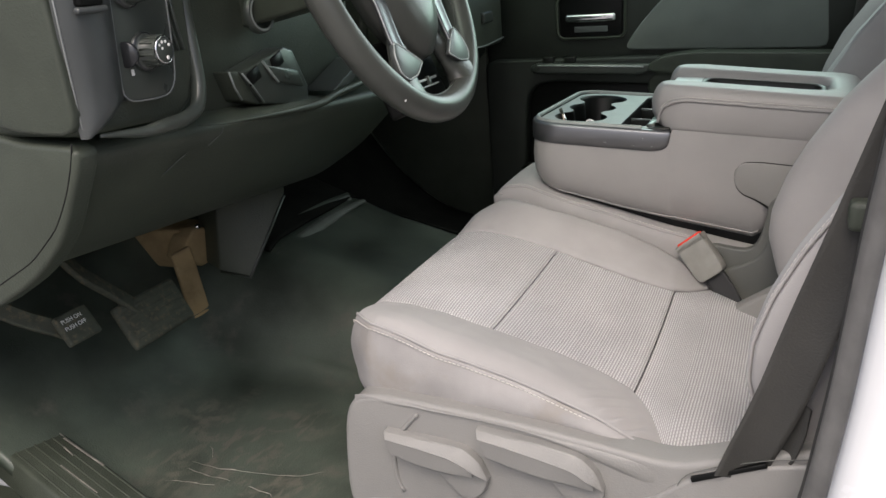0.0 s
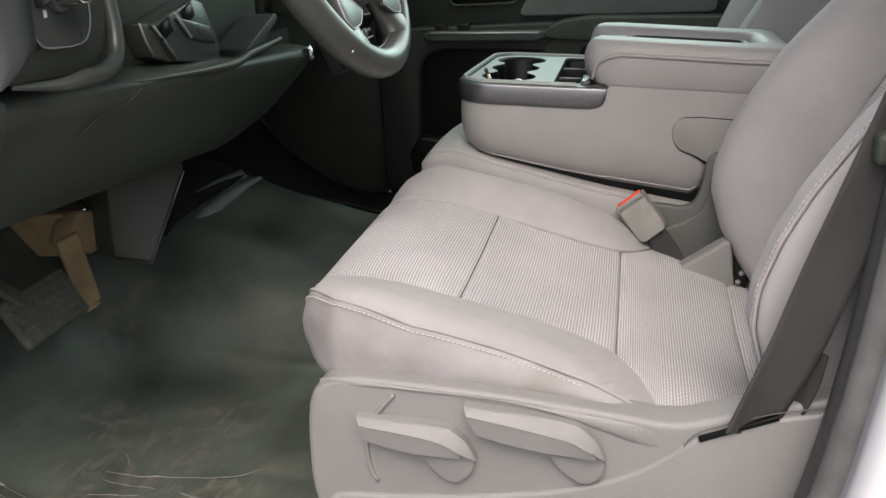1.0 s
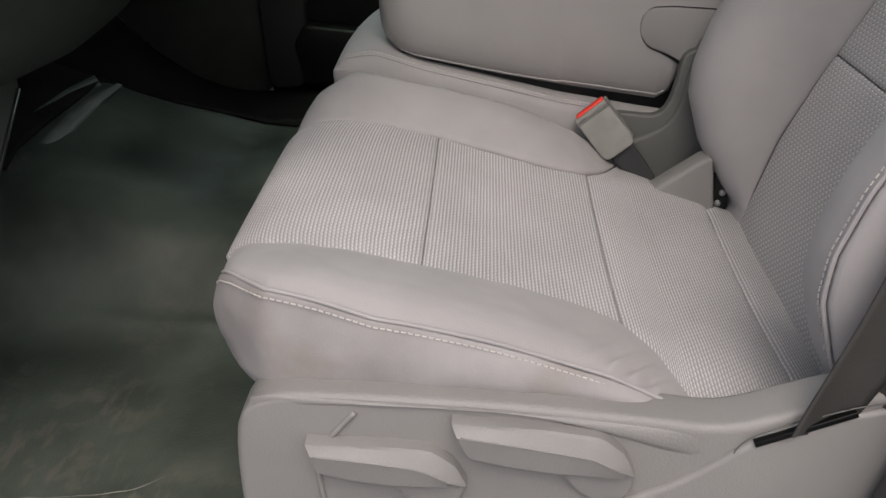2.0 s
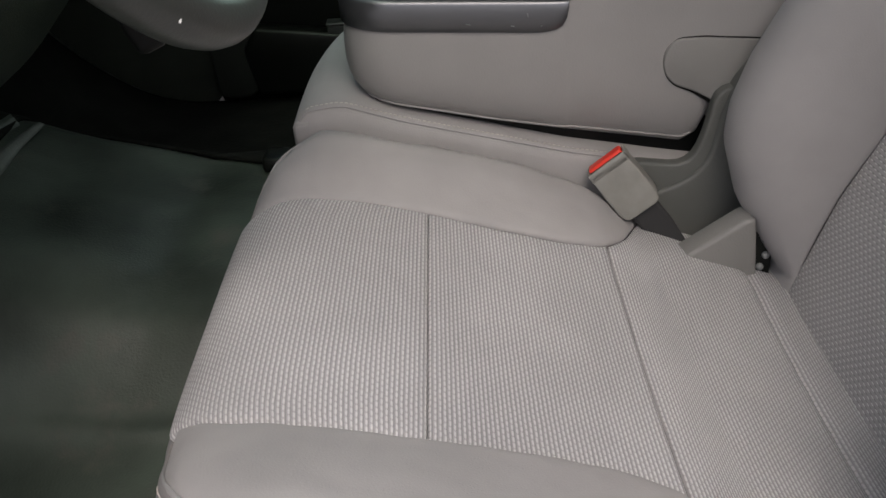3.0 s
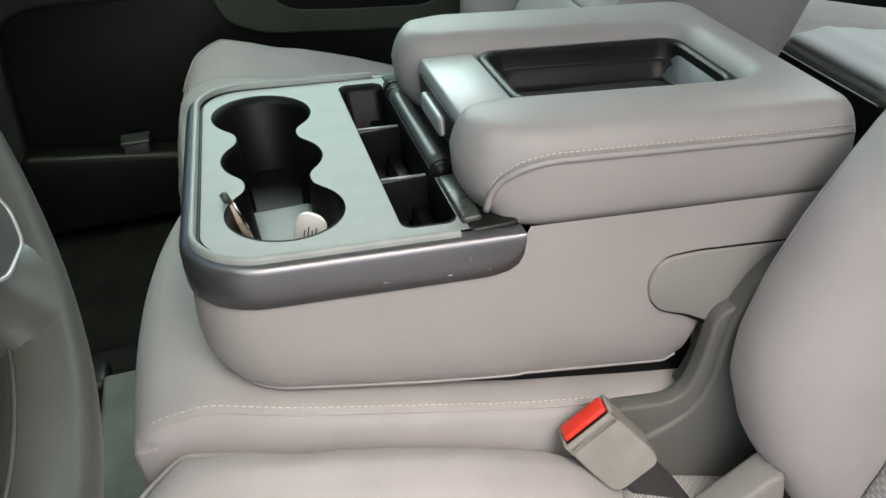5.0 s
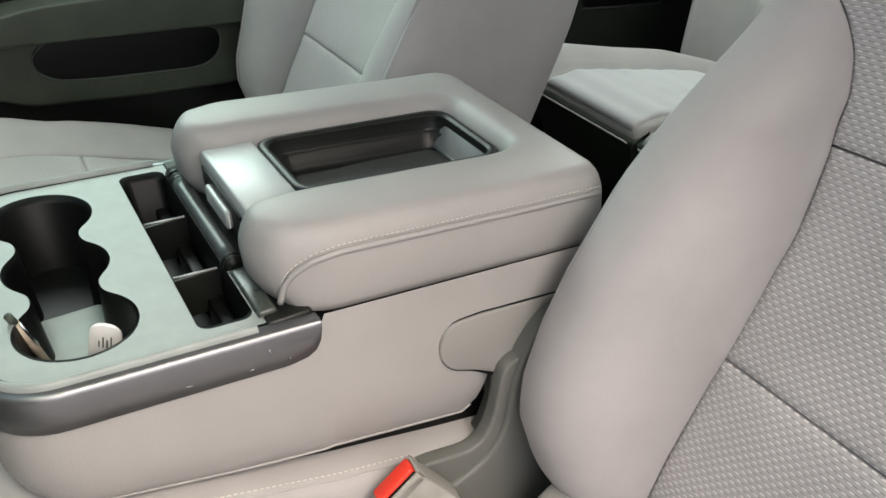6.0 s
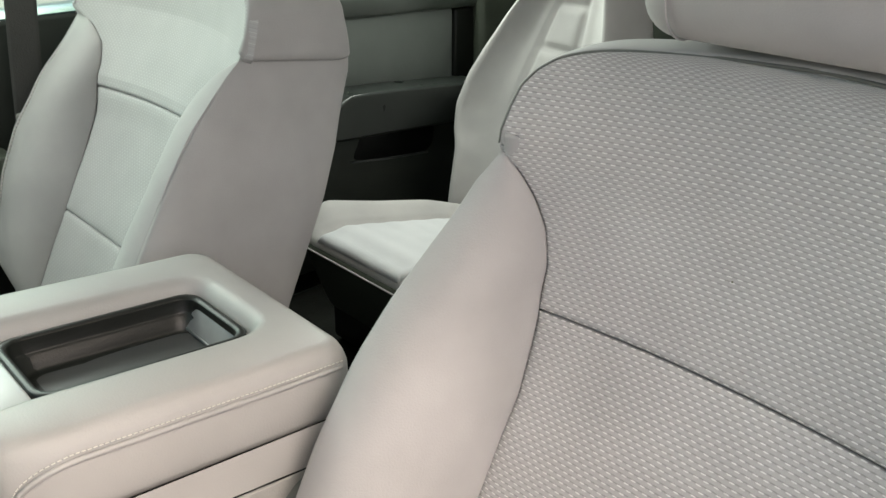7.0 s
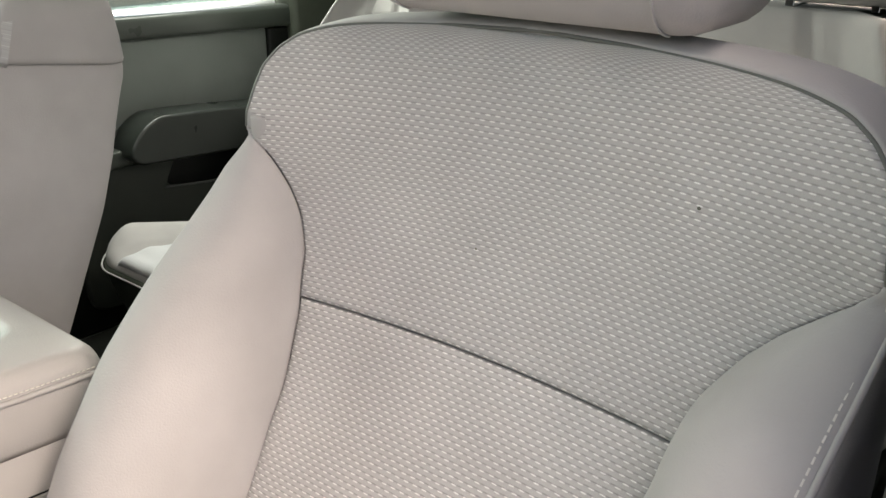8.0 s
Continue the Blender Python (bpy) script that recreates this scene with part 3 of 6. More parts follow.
# ---- front seats ----
PROFILE = path2([(0.10, 0.130), (0.16, 0.152), (0.218, 0.175), (0.30, 0.206), (0.377, 0.232), (0.47, 0.263), (0.56, 0.291), (0.63, 0.309), (0.68, 0.317), (0.71, 0.316), (0.735, 0.305), (0.754, 0.284)], 300, 5)
TT = np.linspace(0, 1, 600)
PP = PROFILE(TT)
TOPY = lambda y: np.interp(y, PP[:, 0], PP[:, 1])  # noqa: E731
FRONT_Y = lambda o: 0.750 - 0.078 * (np.abs(o) / 0.272) ** 4.5  # noqa: E731
EDGE_O = lambda y: np.where(y > 0.672, 0.272 * (np.clip(0.750 - y, 1e-6, 1) / 0.078) ** (1 / 4.5), 0.272)  # noqa: E731
CB = curve([(0.10, 0.268), (0.30, 0.268), (0.325, 0.262), (0.338, 0.230), (0.352, 0.200), (0.380, 0.170), (0.43, 0.160), (0.50, 0.160), (0.62, 0.162), (0.69, 0.161), (0.72, 0.156), (0.745, 0.148), (0.78, 0.145)], 500, 6)
HUMP_U = curve([(0, 0), (0.25, 0.42), (0.5, 0.80), (0.72, 1.0), (0.88, 0.86), (1, 0.34)], 200, 10)
HUMP_FAR = curve([(0.318, 0.0), (0.335, 0.14), (0.36, 0.42), (0.39, 0.74), (0.42, 0.93), (0.46, 1.0), (0.56, 1.0), (0.62, 0.92), (0.66, 0.74), (0.69, 0.50), (0.715, 0.22), (0.734, 0.0)], 300, 8)
HUMP_Y = curve([(0.318, 0.0), (0.34, 0.02), (0.39, 0.40), (0.45, 0.80), (0.56, 1.0), (0.62, 0.92), (0.66, 0.74), (0.69, 0.50), (0.715, 0.22), (0.734, 0.0)], 300, 8)
BACK_Y = curve([(0.08, 0.20), (0.15, 0.176), (0.20, 0.162), (0.273, 0.140), (0.35, 0.102), (0.45, 0.046), (0.546, -0.014), (0.62, -0.040), (0.69, -0.052), (0.76, -0.060), (0.80, -0.066)], 400, 10)
BACK_IN = curve([(0.08, 0.175), (0.27, 0.165), (0.39, 0.161), (0.48, 0.163), (0.549, 0.176), (0.585, 0.181), (0.615, 0.193), (0.64, 0.208), (0.66, 0.224), (0.674, 0.238), (0.684, 0.248), (0.70, 0.246), (0.72, 0.243), (0.738, 0.238), (0.752, 0.227), (0.763, 0.211), (0.771, 0.184), (0.7755, 0.152), (0.779, 0.105), (0.781, 0.065)], 700, 4)
SLIM_IN = curve([(0.08, 0.175), (0.27, 0.165), (0.39, 0.156), (0.465, 0.163), (0.546, 0.177), (0.585, 0.178), (0.617, 0.186), (0.64, 0.212), (0.664, 0.258), (0.69, 0.256), (0.72, 0.250), (0.740, 0.241), (0.754, 0.224), (0.766, 0.196), (0.774, 0.160), (0.7785, 0.115), (0.781, 0.07)], 700, 5)
LEAN_OUT = lambda z: 0.015 * np.clip((z - 0.56) / 0.11, 0, 1)  # noqa: E731
BACK_FRONT = curve([(0.08, 0.13), (0.15, 0.163), (0.20, 0.200), (0.25, 0.228), (0.31, 0.244), (0.35, 0.241), (0.40, 0.224), (0.45, 0.198), (0.52, 0.150), (0.585, 0.088), (0.64, 0.030), (0.672, 0.002), (0.69, -0.012), (0.71, -0.03), (0.80, -0.055)], 500, 8)
SLIM_FRONT = curve([(0.08, 0.13), (0.20, 0.200), (0.31, 0.240), (0.40, 0.220), (0.494, 0.170), (0.566, 0.125), (0.618, 0.082), (0.669, 0.028), (0.697, -0.005), (0.72, -0.03), (0.80, -0.055)], 500, 6)
BACK_REAR = curve([(0.05, 0.09), (0.18, 0.055), (0.27, 0.018), (0.361, -0.026), (0.49, -0.088), (0.60, -0.132), (0.671, -0.158), (0.742, -0.168), (0.80, -0.165)], 400, 10)


def back_point(o, z):
    """The front of the backrest cloth at o across and z up: hollow across."""
    return BACK_Y(z) + np.interp(z, [0.1, 0.5, 0.7, 0.8], [0.2, 0.35, 0.85, 0.5]) * o * o


def front_seat(name, cx, side, label, shield):
    """side: -1 when the outer side is to the left. All measures are o outwards, y ahead, z up."""
    ob = thing(name, (cx, 0, 0), label, "seat", "front seats")
    W = lambda o, y, z: np.stack(np.broadcast_arrays(side * np.asarray(o, float), y, z), -1)  # noqa: E731
    slide = 0.0 if shield else -0.080
    WC = lambda o, y, z: W(o, np.asarray(y, float) + slide * np.clip((np.asarray(y, float) - 0.1) / 0.3, 0, 1), z)  # noqa: E731
    fwd = lambda z: (0.0 if shield else 0.034) * np.clip((0.70 - np.asarray(z, float)) / 0.10, 0, 1)  # noqa: E731
    BIN = BACK_IN if shield else (lambda z: SLIM_IN(z - 0.028 * np.clip((z - 0.5) / 0.1, 0, 1) * np.clip((0.76 - z) / 0.05, 0, 1)))
    wing_top = 0.685 if shield else 0.694

    extra = lambda z: (0.010 if shield else 0.0) * np.interp(z, [0.58, 0.66, 0.72, 0.765, 0.78], [0, 1, 1, 0.7, 0])  # noqa: E731

    def edge_in(s, z):
        """Where the backrest cloth ends: a little further out on the door side."""
        return BIN(z) + (extra(z) if s > 0 else 0.0)

    def wing_front(s, z):
        """How far ahead the backrest's side bolsters reach."""
        if shield:
            return BACK_FRONT(z)
        return SLIM_FRONT(z) if s < 0 else BACK_FRONT(z) - 0.042 * np.clip((0.60 - z) / 0.2, 0, 1)
    inside_c, inside_b = (0, 0.42, -0.1), (0, -0.4, 0.45)
    seat_cloth, back_cloth = (RIBBED, CLOTH) if shield else (SOFT_CLOTH, SOFT_CLOTH)

    # cushion cloth, four panels one behind the other
    def cloth(y0, y1):
        def fn(u, v):
            y = y0 + (y1 - y0) * v
            o = (2 * u - 1) * (np.minimum(CB(y), EDGE_O(np.minimum(y, 0.705))) + 0.002)
            y = y if y1 < 0.7 else y0 + (FRONT_Y(o * np.clip(1.2 - 0.2 * v, 1, 2)) - y0) * v
            sag = 0.010 * (1 - (o / 0.2) ** 2) * np.clip((0.60 - y) / 0.1, 0, 1)
            return WC(o, y, TOPY(y) - np.clip(sag, 0, 1) - np.clip(np.abs(o) - 0.17, 0, 1) * 0.12)
        return fn

    soft_panel("rear_strip", cloth(0.11, 0.216), seat_cloth, ob, 50, 22, 0.006, 0.016, out=inside_c)
    soft_panel("rear_panel", cloth(0.2165, 0.375), seat_cloth, ob, 60, 40, 0.006, 0.016, out=inside_c)
    soft_panel("middle_panel", cloth(0.376, 0.559), seat_cloth, ob, 80, 50, 0.0036, 0.009, sides=(1, 1, 1, 1), out=inside_c)
    soft_panel("front_panel", cloth(0.560, 0.75), seat_cloth, ob, 80, 60, 0.0036, 0.009, sides=(1, 1, 1, 0), out=inside_c)

    # the cushion's edge in plan, from behind round to the middle of the front
    ye, oe = np.linspace(0.30, 0.672, 50), np.linspace(0.272, 0.0, 60)
    edge = np.concatenate([np.stack([0 * ye + 0.272, ye], -1), np.stack([oe, FRONT_Y(oe)], -1)[1:]])
    run = np.r_[0, np.cumsum(np.linalg.norm(np.diff(edge, axis=0), axis=1))]
    run /= run[-1]
    along = lambda t: np.stack([np.interp(t, run, edge[:, 0]), np.interp(t, run, edge[:, 1])], -1)  # noqa: E731
    tang = np.gradient(edge, axis=0)
    tang /= np.linalg.norm(tang, axis=1, keepdims=True)
    outw = lambda t: np.stack([np.interp(t, run, tang[:, 1]), np.interp(t, run, -tang[:, 0])], -1)  # noqa: E731
    rise_z = curve([(0.30, -0.016), (0.33, -0.010), (0.40, 0.006), (0.5, 0.010), (0.6, 0.006), (0.66, 0.004), (0.70, 0.000), (0.73, -0.006), (0.76, -0.012)], 300, 12)
    pipe_z = lambda y: TOPY(y) + rise_z(y)  # noqa: E731
    # the seam lifts at the front corners
    corner = lambda o, y: 0.015 * np.clip((o - 0.165) / 0.06, 0, 1) * np.clip((y - 0.59) / 0.08, 0, 1)  # noqa: E731
    for s in (1, -1):
        def bolster(u, v, s=s):
            y = 0.318 + (0.7345 - 0.318) * v
            a = np.minimum(CB(y), EDGE_O(y)) - 0.002
            b = np.maximum(EDGE_O(y), a + 0.0015)
            o = a + (b - a) * u
            rise, swell = (0.020, HUMP_Y(y)) if s > 0 else (0.039, HUMP_FAR(y))
            hump = rise * HUMP_U(u) * swell
            z = TOPY(y) - np.clip(a - 0.17, 0, 1) * 0.12 * (1 - u) + (pipe_z(y) - TOPY(y) - rise * 0.34 * swell) * u + hump + corner(b, y) * u
            if shield and s > 0:
                # creases where the cover gathers behind
                z = z + 0.0042 * np.sin((y - 0.7 * o) * 2 * math.pi / 0.019) * np.exp(-((y - 0.378) / 0.034) ** 2) * np.clip(u * 2.2 - 0.7, 0, 1) * np.clip((1 - u) / 0.12, 0, 1)
            return WC(s * o, y, z)
        soft_panel("bolster", bolster, KNIT, ob, 34, 120, 0.0034, 0.007, skirt=0.006, end_skirt=0.0004, sides=(1, 0, 0, 0), out=inside_c, wrinkle=0.0014)

        def flank(u, v, s=s):
            p, q = along(v), outw(v)
            y = p[..., 1]
            top = pipe_z(y) + corner(p[..., 0], y) - 0.001
            low = np.interp(y, [0.30, 0.34, 0.49, 0.62, 0.76], [0.200, 0.215, 0.228, 0.238, 0.225] if shield else [0.150, 0.182, 0.195, 0.200, 0.185])
            z = top + (low - top) * u
            g = 0.012 * np.sin(np.pi * np.clip(u * 0.8 + 0.05, 0, 1)) * np.clip((y - 0.30) / 0.1, 0, 1) + 0.001
            return WC(s * (p[..., 0] + q[..., 0] * g), y + q[..., 1] * g, z)
        soft_panel("side_cover", flank, WORN, ob, 22, 90, 0.0014, 0.005, sides=(1, 1, 1, 0), out=inside_c, wrinkle=0.0025, label="worn cloth side cover with creases")
        tv = np.linspace(0.06, np.interp(-0.190, -edge[50:, 0], run[50:]), 90)
        pe = along(tv) + outw(tv) * 0.0015
        pp = WC(s * pe[:, 0], pe[:, 1], pipe_z(pe[:, 1]) + corner(pe[:, 0], pe[:, 1]) + 0.0005)
        tube("piping", pp, 0.0020, KNIT, ob, 8, taper=np.clip(np.linspace(9, 0.1, 90), 0, 1))
        pe = along(tv) + outw(tv) * 0.0070
        stitches("stitching", WC(s * pe[:, 0], pe[:, 1], pipe_z(pe[:, 1]) + corner(pe[:, 0], pe[:, 1]) - 0.0046), ob, THREAD, 0.0056, (0.0040, 0.0010))
    tub = prism([(0.10, 0.09), (0.66, 0.11), (0.66, 0.215), (0.64, 0.24), (0.56, 0.235), (0.30, 0.155), (0.10, 0.10)], -0.235, 0.235, "x", 0.01)
    part("seat_pan", tub, BLACK, ob, "black cushion pan")

    # backrest cloth
    low_z, mid_z = (0.378, 0.546) if shield else (0.408, 0.583)
    def back(z0, z1):
        def fn(u, v):
            z = z0 + (z1 - z0) * v
            o = (2 * u - 1) * (BIN(z) + 0.001) + np.clip(2 * u - 1, 0, 1) * extra(z)
            return W(o + LEAN_OUT(z), back_point(o, z) + fwd(z) + 0.010 * np.exp(-((z - 0.40) / 0.10) ** 2) * (1 - (o / 0.2) ** 2), z)
        return fn

    soft_panel("lower_back_panel", back(0.13, low_z - 0.0005), back_cloth, ob, 60, 50, 0.0045, 0.014, out=inside_b)
    soft_panel("middle_back_panel", back(low_z + 0.0005, mid_z - 0.0005), back_cloth, ob, 60, 50, 0.0045, 0.014, out=inside_b)
    soft_panel("upper_back_panel", back(mid_z + 0.0005, 0.7805), back_cloth, ob, 90, 100, 0.0050, 0.0065, skirt=0.010, out=inside_b)
    zs = np.linspace(0.14, wing_top, 70)
    for s in (1, -1):
        def wing(u, v, s=s):
            z = 0.12 + (wing_top + 0.003 - 0.12) * v
            a, ya = edge_in(s, z) - 0.003, back_point(edge_in(s, z), z) + fwd(z) - 0.001
            yb = np.maximum(wing_front(s, z), ya + 0.001)
            b = np.maximum((0.266 if s > 0 else 0.254) - (0.009 if shield and s < 0 else 0.0) * np.clip((z - 0.655) / 0.03, 0, 1), a + 0.001)
            d = yb - ya
            k = np.clip((wing_top - z) / 0.16, 0, 1)
            c1, c2 = (a + 0.010 * k, ya + 0.85 * d), (a + 0.45 * (b - a), yb + 0.012 * k)
            e = (b, yb - 0.004 * k)
            mix = lambda i: (1 - u) ** 3 * (a, ya)[i] + 3 * u * (1 - u) ** 2 * c1[i] + 3 * u * u * (1 - u) * c2[i] + u ** 3 * e[i]  # noqa: E731
            return W(s * mix(0) + LEAN_OUT(z), mix(1), z)
        soft_panel("back_bolster", wing, KNIT, ob, 40, 80, 0.0026, 0.008, end_skirt=0.0006, sides=(1, int(s > 0), 0, 0), out=(0, -0.4, 0.45), wrinkle=0.0006)

        def outer(u, v, s=s):
            z = 0.10 + (0.697 - 0.10) * v
            yb, yr = np.maximum(wing_front(s, z), back_point(edge_in(s, z), z)), BACK_REAR(z)
            b = np.where(s > 0, 0.266, 0.254) + 0 * z
            yb = yb - 0.004 * np.clip((wing_top - z) / 0.06, 0, 1)
            k = np.clip(u / 0.22, 0, 1)
            o = np.maximum(b, edge_in(s, z)) + 0.014 * np.clip((0.70 - z) / 0.2, 0.25, 1) * np.sqrt(np.clip(1 - (1 - k) ** 2, 0, 1)) - (0.03 if shield else 0.006) * np.clip((u - 0.85) / 0.15, 0, 1) ** 2
            o = o - (0.003 if s > 0 or not shield else 0.014) * np.clip((z - (0.650 if shield else 0.664)) / 0.03, 0, 1)
            z = z - (0.0 if shield else 0.022) * u * np.clip((z - 0.60) / 0.097, 0, 1)
            y = yb + (yr - yb) * u
            return W(s * o + LEAN_OUT(z), y, z)
        soft_panel("back_side_cover", outer, KNIT, ob, 40, 60, 0.0022, 0.007, sides=(int(s > 0), 1, 1, 0), out=(0, 0, 0.42))

        line = W(s * 0.266 + LEAN_OUT(zs), np.maximum(wing_front(s, zs), back_point(edge_in(s, zs), zs)) - 0.003, zs)
        if s > 0:
            tube("back_piping", line, 0.0022, KNIT, ob, 8)
            stitches("back_stitching", line + np.array([side * s * -0.006, 0.0016, 0]), ob)

    # cover that runs up one side, over the top and down the other
    zo = np.r_[np.linspace(0.687 if shield else 0.691, 0.748, 30), np.linspace(0.750, 0.7805, 40)]
    rim = np.concatenate([np.stack([edge_in(1, zo), zo], -1), [[0.0, 0.7825]], np.stack([-BIN(zo), zo], -1)[::-1]])
    rr = np.r_[0, np.cumsum(np.linalg.norm(np.diff(rim, axis=0), axis=1))]
    rr /= rr[-1]
    rt = np.gradient(rim, axis=0)
    for _ in range(6):
        rt[1:-1] = (rt[:-2] + 2 * rt[1:-1] + rt[2:]) / 4
    rt /= np.linalg.norm(rt, axis=1, keepdims=True)

    def hood(u, v):
        o, z = np.interp(u, rr, rim[:, 0]), np.interp(u, rr, rim[:, 1])
        no, nz = np.interp(u, rr, rt[:, 1]), np.interp(u, rr, -rt[:, 0])
        y0 = back_point(o, np.minimum(z, 0.781)) + 0.001
        g = np.interp(o, [-0.26, -0.15, 0.1, 0.26], [0.004, 0.006, 0.008, 0.012]) * np.sqrt(np.clip(1 - (1 - np.clip(v / 0.35, 0, 1)) ** 2, 0, 1)) - 0.038 * np.clip((v - 0.25) / 0.75, 0, 1) ** 1.5
        if not shield:
            e = np.clip((0.73 - z) / 0.03, 0, 1)
            g = g + 0.028 * np.clip((v - 0.25) / 0.75, 0, 1) ** 1.5
            side_g = 0.0040 - 0.006 * np.clip((v - 0.85) / 0.15, 0, 1) ** 2
            g = g + (side_g - g) * e
            z = z - 0.022 * v * np.clip((0.735 - z) / 0.044, 0, 1)
        return W(o + LEAN_OUT(z) + no * g, y0 + ((-0.170 if shield else -0.157) - y0) * v, z + nz * g)
    soft_panel("hood_cover", hood, KNIT, ob, 110, 36, 0.005, 0.0055 if shield else 0.009, skirt=0.015 if shield else 0.004, sides=(0, 0, 1, int(shield)), out=(0, -0.1, 0.6))

    if shield:
        seam = rim[::2]
        # darker cord laid in the seam groove to paint its shade line
        tube("hood_seam", W(seam[:, 0] + LEAN_OUT(seam[:, 1]), back_point(seam[:, 0], np.minimum(seam[:, 1], 0.781)) - 0.0022, seam[:, 1]), 0.0016, HINGE, ob, 6, label="dark cord for the shade in the hood seam")

    def shell(u, v):
        z = 0.10 + ((0.735 if shield else 0.68) - 0.10) * v
        o = (2 * u - 1) * (0.245 if shield else 0.228)
        return W(o, BACK_REAR(z) + (0.0 if shield else 0.014) - 0.012 * (1 - (o / 0.25) ** 2), z)
    soft_panel("back_shell", shell, DASH, ob, 24, 30, 0.01, 0.02, out=(0, 0.2, 0.45))

    if shield:
        for o, z, r in ((-0.026, 0.62, 0.0009), (0.146, 0.693, 0.0013)):
            part("stain", lathe([(r, 0), (r * 0.8, 0.0006), (0, 0.0009)], 10, pose(side * (o + 0.010), float(back_point(o, z)) + 0.0002, z, -100, 0, 0)), PADDIRT, ob, "small dark stain")

    # headrest on two posts
    hr = thing("headrest", (0, 0, 0))
    hr.parent = ob
    bm = box((-0.142, -0.150, 0.790), (0.142, -0.022, 0.99), 0.034, 6)
    for vt in bm.verts:
        vt.co.y += 0.10 * (vt.co.z - 0.806) - 0.35 * vt.co.x ** 2
        vt.co.x = vt.co.x * (1 - 0.10 * (vt.co.z - 0.806) / 0.18) + side * 0.012
    part("headrest_pad", bm, KNIT, hr)
    for s in (1, -1):
        down = [(-0.0218 + 0.10 * (z - 0.806), z) for z in np.linspace(0.985, 0.826, 14)] + [(-0.0198 - 0.0335 * (1 - math.cos(a)), 0.824 - 0.0338 * math.sin(a)) for a in np.linspace(0.1, 1.5, 10)]
        tube("headrest_seam", [(s * 0.104 + side * 0.012, y - 0.35 * 0.104 ** 2, z) for y, z in down], 0.0010, KNIT, hr, 6)
        part("post", lathe([(0.006, 0.76), (0.006, 0.83), (0, 0.83)], 14, Matrix.Translation((s * 0.07, -0.105, 0))), CHROME, hr, "steel headrest post")
        part("post_sleeve", lathe([(0.015, 0.78), (0.015, 0.802), (0.010, 0.806), (0, 0.806)], 18, Matrix.Translation((s * 0.07, -0.105, 0))), BLACK, hr, "black post sleeve")

    # runners under the seat
    for s in (1, -1):
        part("seat_rail", box((s * 0.20 - 0.02, 0.05, 0.0), (s * 0.20 + 0.02, 0.70, 0.045), 0.005), BLACK, ob, "black steel seat rail")
        for yy in (0.16, 0.60):
            part("riser", box((s * 0.20 - 0.015, yy - 0.04, 0.04), (s * 0.20 + 0.015, yy + 0.04, 0.12), 0.004), BLACK, ob)

    if shield:
        sx = lambda o: side * o  # noqa: E731
        prof = smooth_outline([(0.690, 0.035), (0.716, 0.10), (0.712, 0.19), (0.703, 0.246), (0.680, 0.257), (0.61, 0.253), (0.485, 0.242), (0.34, 0.222), (0.315, 0.214), (0.292, 0.222), (0.24, 0.240), (0.14, 0.262), (0.06, 0.262), (0.04, 0.20), (0.05, 0.06), (0.10, 0.035)], 90, 2)
        bm = prism(prof, *sorted((sx(0.262), sx(0.305))), "x", 0.014, 5)
        part("side_shield", bm, SHIELD, ob, "grey plastic seat side shield")
        # raised borders round the hollow in which the levers lie
        crease = curve([(0.312, 0.190), (0.334, 0.186), (0.370, 0.1995), (0.410, 0.215), (0.451, 0.229), (0.492, 0.2375), (0.5475, 0.2425), (0.605, 0.2445), (0.70, 0.2435)], 200, 3)
        brim = curve([(0.312, 0.206), (0.34, 0.2165), (0.485, 0.2375), (0.61, 0.2495), (0.680, 0.2535), (0.70, 0.2500)], 200, 3)
        yb = np.linspace(0.312, 0.690, 60)
        zc0, zb0 = crease(yb), brim(yb)
        fade = np.clip((yb - 0.312) / 0.05, 0, 1) * np.clip((0.690 - yb) / 0.10, 0, 1)
        rows = [np.stack([sx(0.3035 + d * fade), yb, zc0 + k * (zb0 - zc0)], -1) for k, d in ((-0.05, 0.0), (0.06, 0.0018), (0.18, 0.0036), (0.34, 0.0044), (0.6, 0.0042), (0.82, 0.0028), (0.95, 0.0008), (1.02, -0.003))]
        link("upper_border", grid_mesh("upper_border", rows), SHIELD, ob)
        lower = [(0.318, 0.186), (0.343, 0.168), (0.3835, 0.1475), (0.439, 0.1314), (0.5256, 0.119), (0.616, 0.1115), (0.680, 0.110), (0.700, 0.105), (0.684, 0.045), (0.11, 0.045), (0.065, 0.075), (0.052, 0.20), (0.068, 0.250), (0.14, 0.250), (0.24, 0.229), (0.288, 0.212), (0.305, 0.198)]
        part("lower_border", prism(smooth_outline(lower, 90, 1), *sorted((sx(0.296), sx(0.3105))), "x", 0.005, 4), SHIELD, ob)

        def lever(name, up, ridge, low, hub):
            """A blade with two slanting facets that meet in a ridge, on a drop-shaped hub."""
            lv = part(name, prism(smooth_outline(hub, 40, 1), *sorted((sx(0.303), sx(0.3135))), "x", 0.003, 3), SHIELD, ob, "grey plastic seat lever")
            rails = [path2(p, 60, 2)(np.linspace(0, 1, 20)) for p in (up, up, up, ridge, low, low, low)]
            depth = (0.304, 0.3165, 0.3190, 0.3262, 0.3235, 0.3215, 0.304)
            inner = (0, 0, 0.12, 0, 0.10, 0, 0)
            P = np.stack([np.stack([np.full(20, sx(d)), *((1 - k) * r + k * rails[3]).T], -1) for d, r, k in zip(depth, rails, inner)], 0)
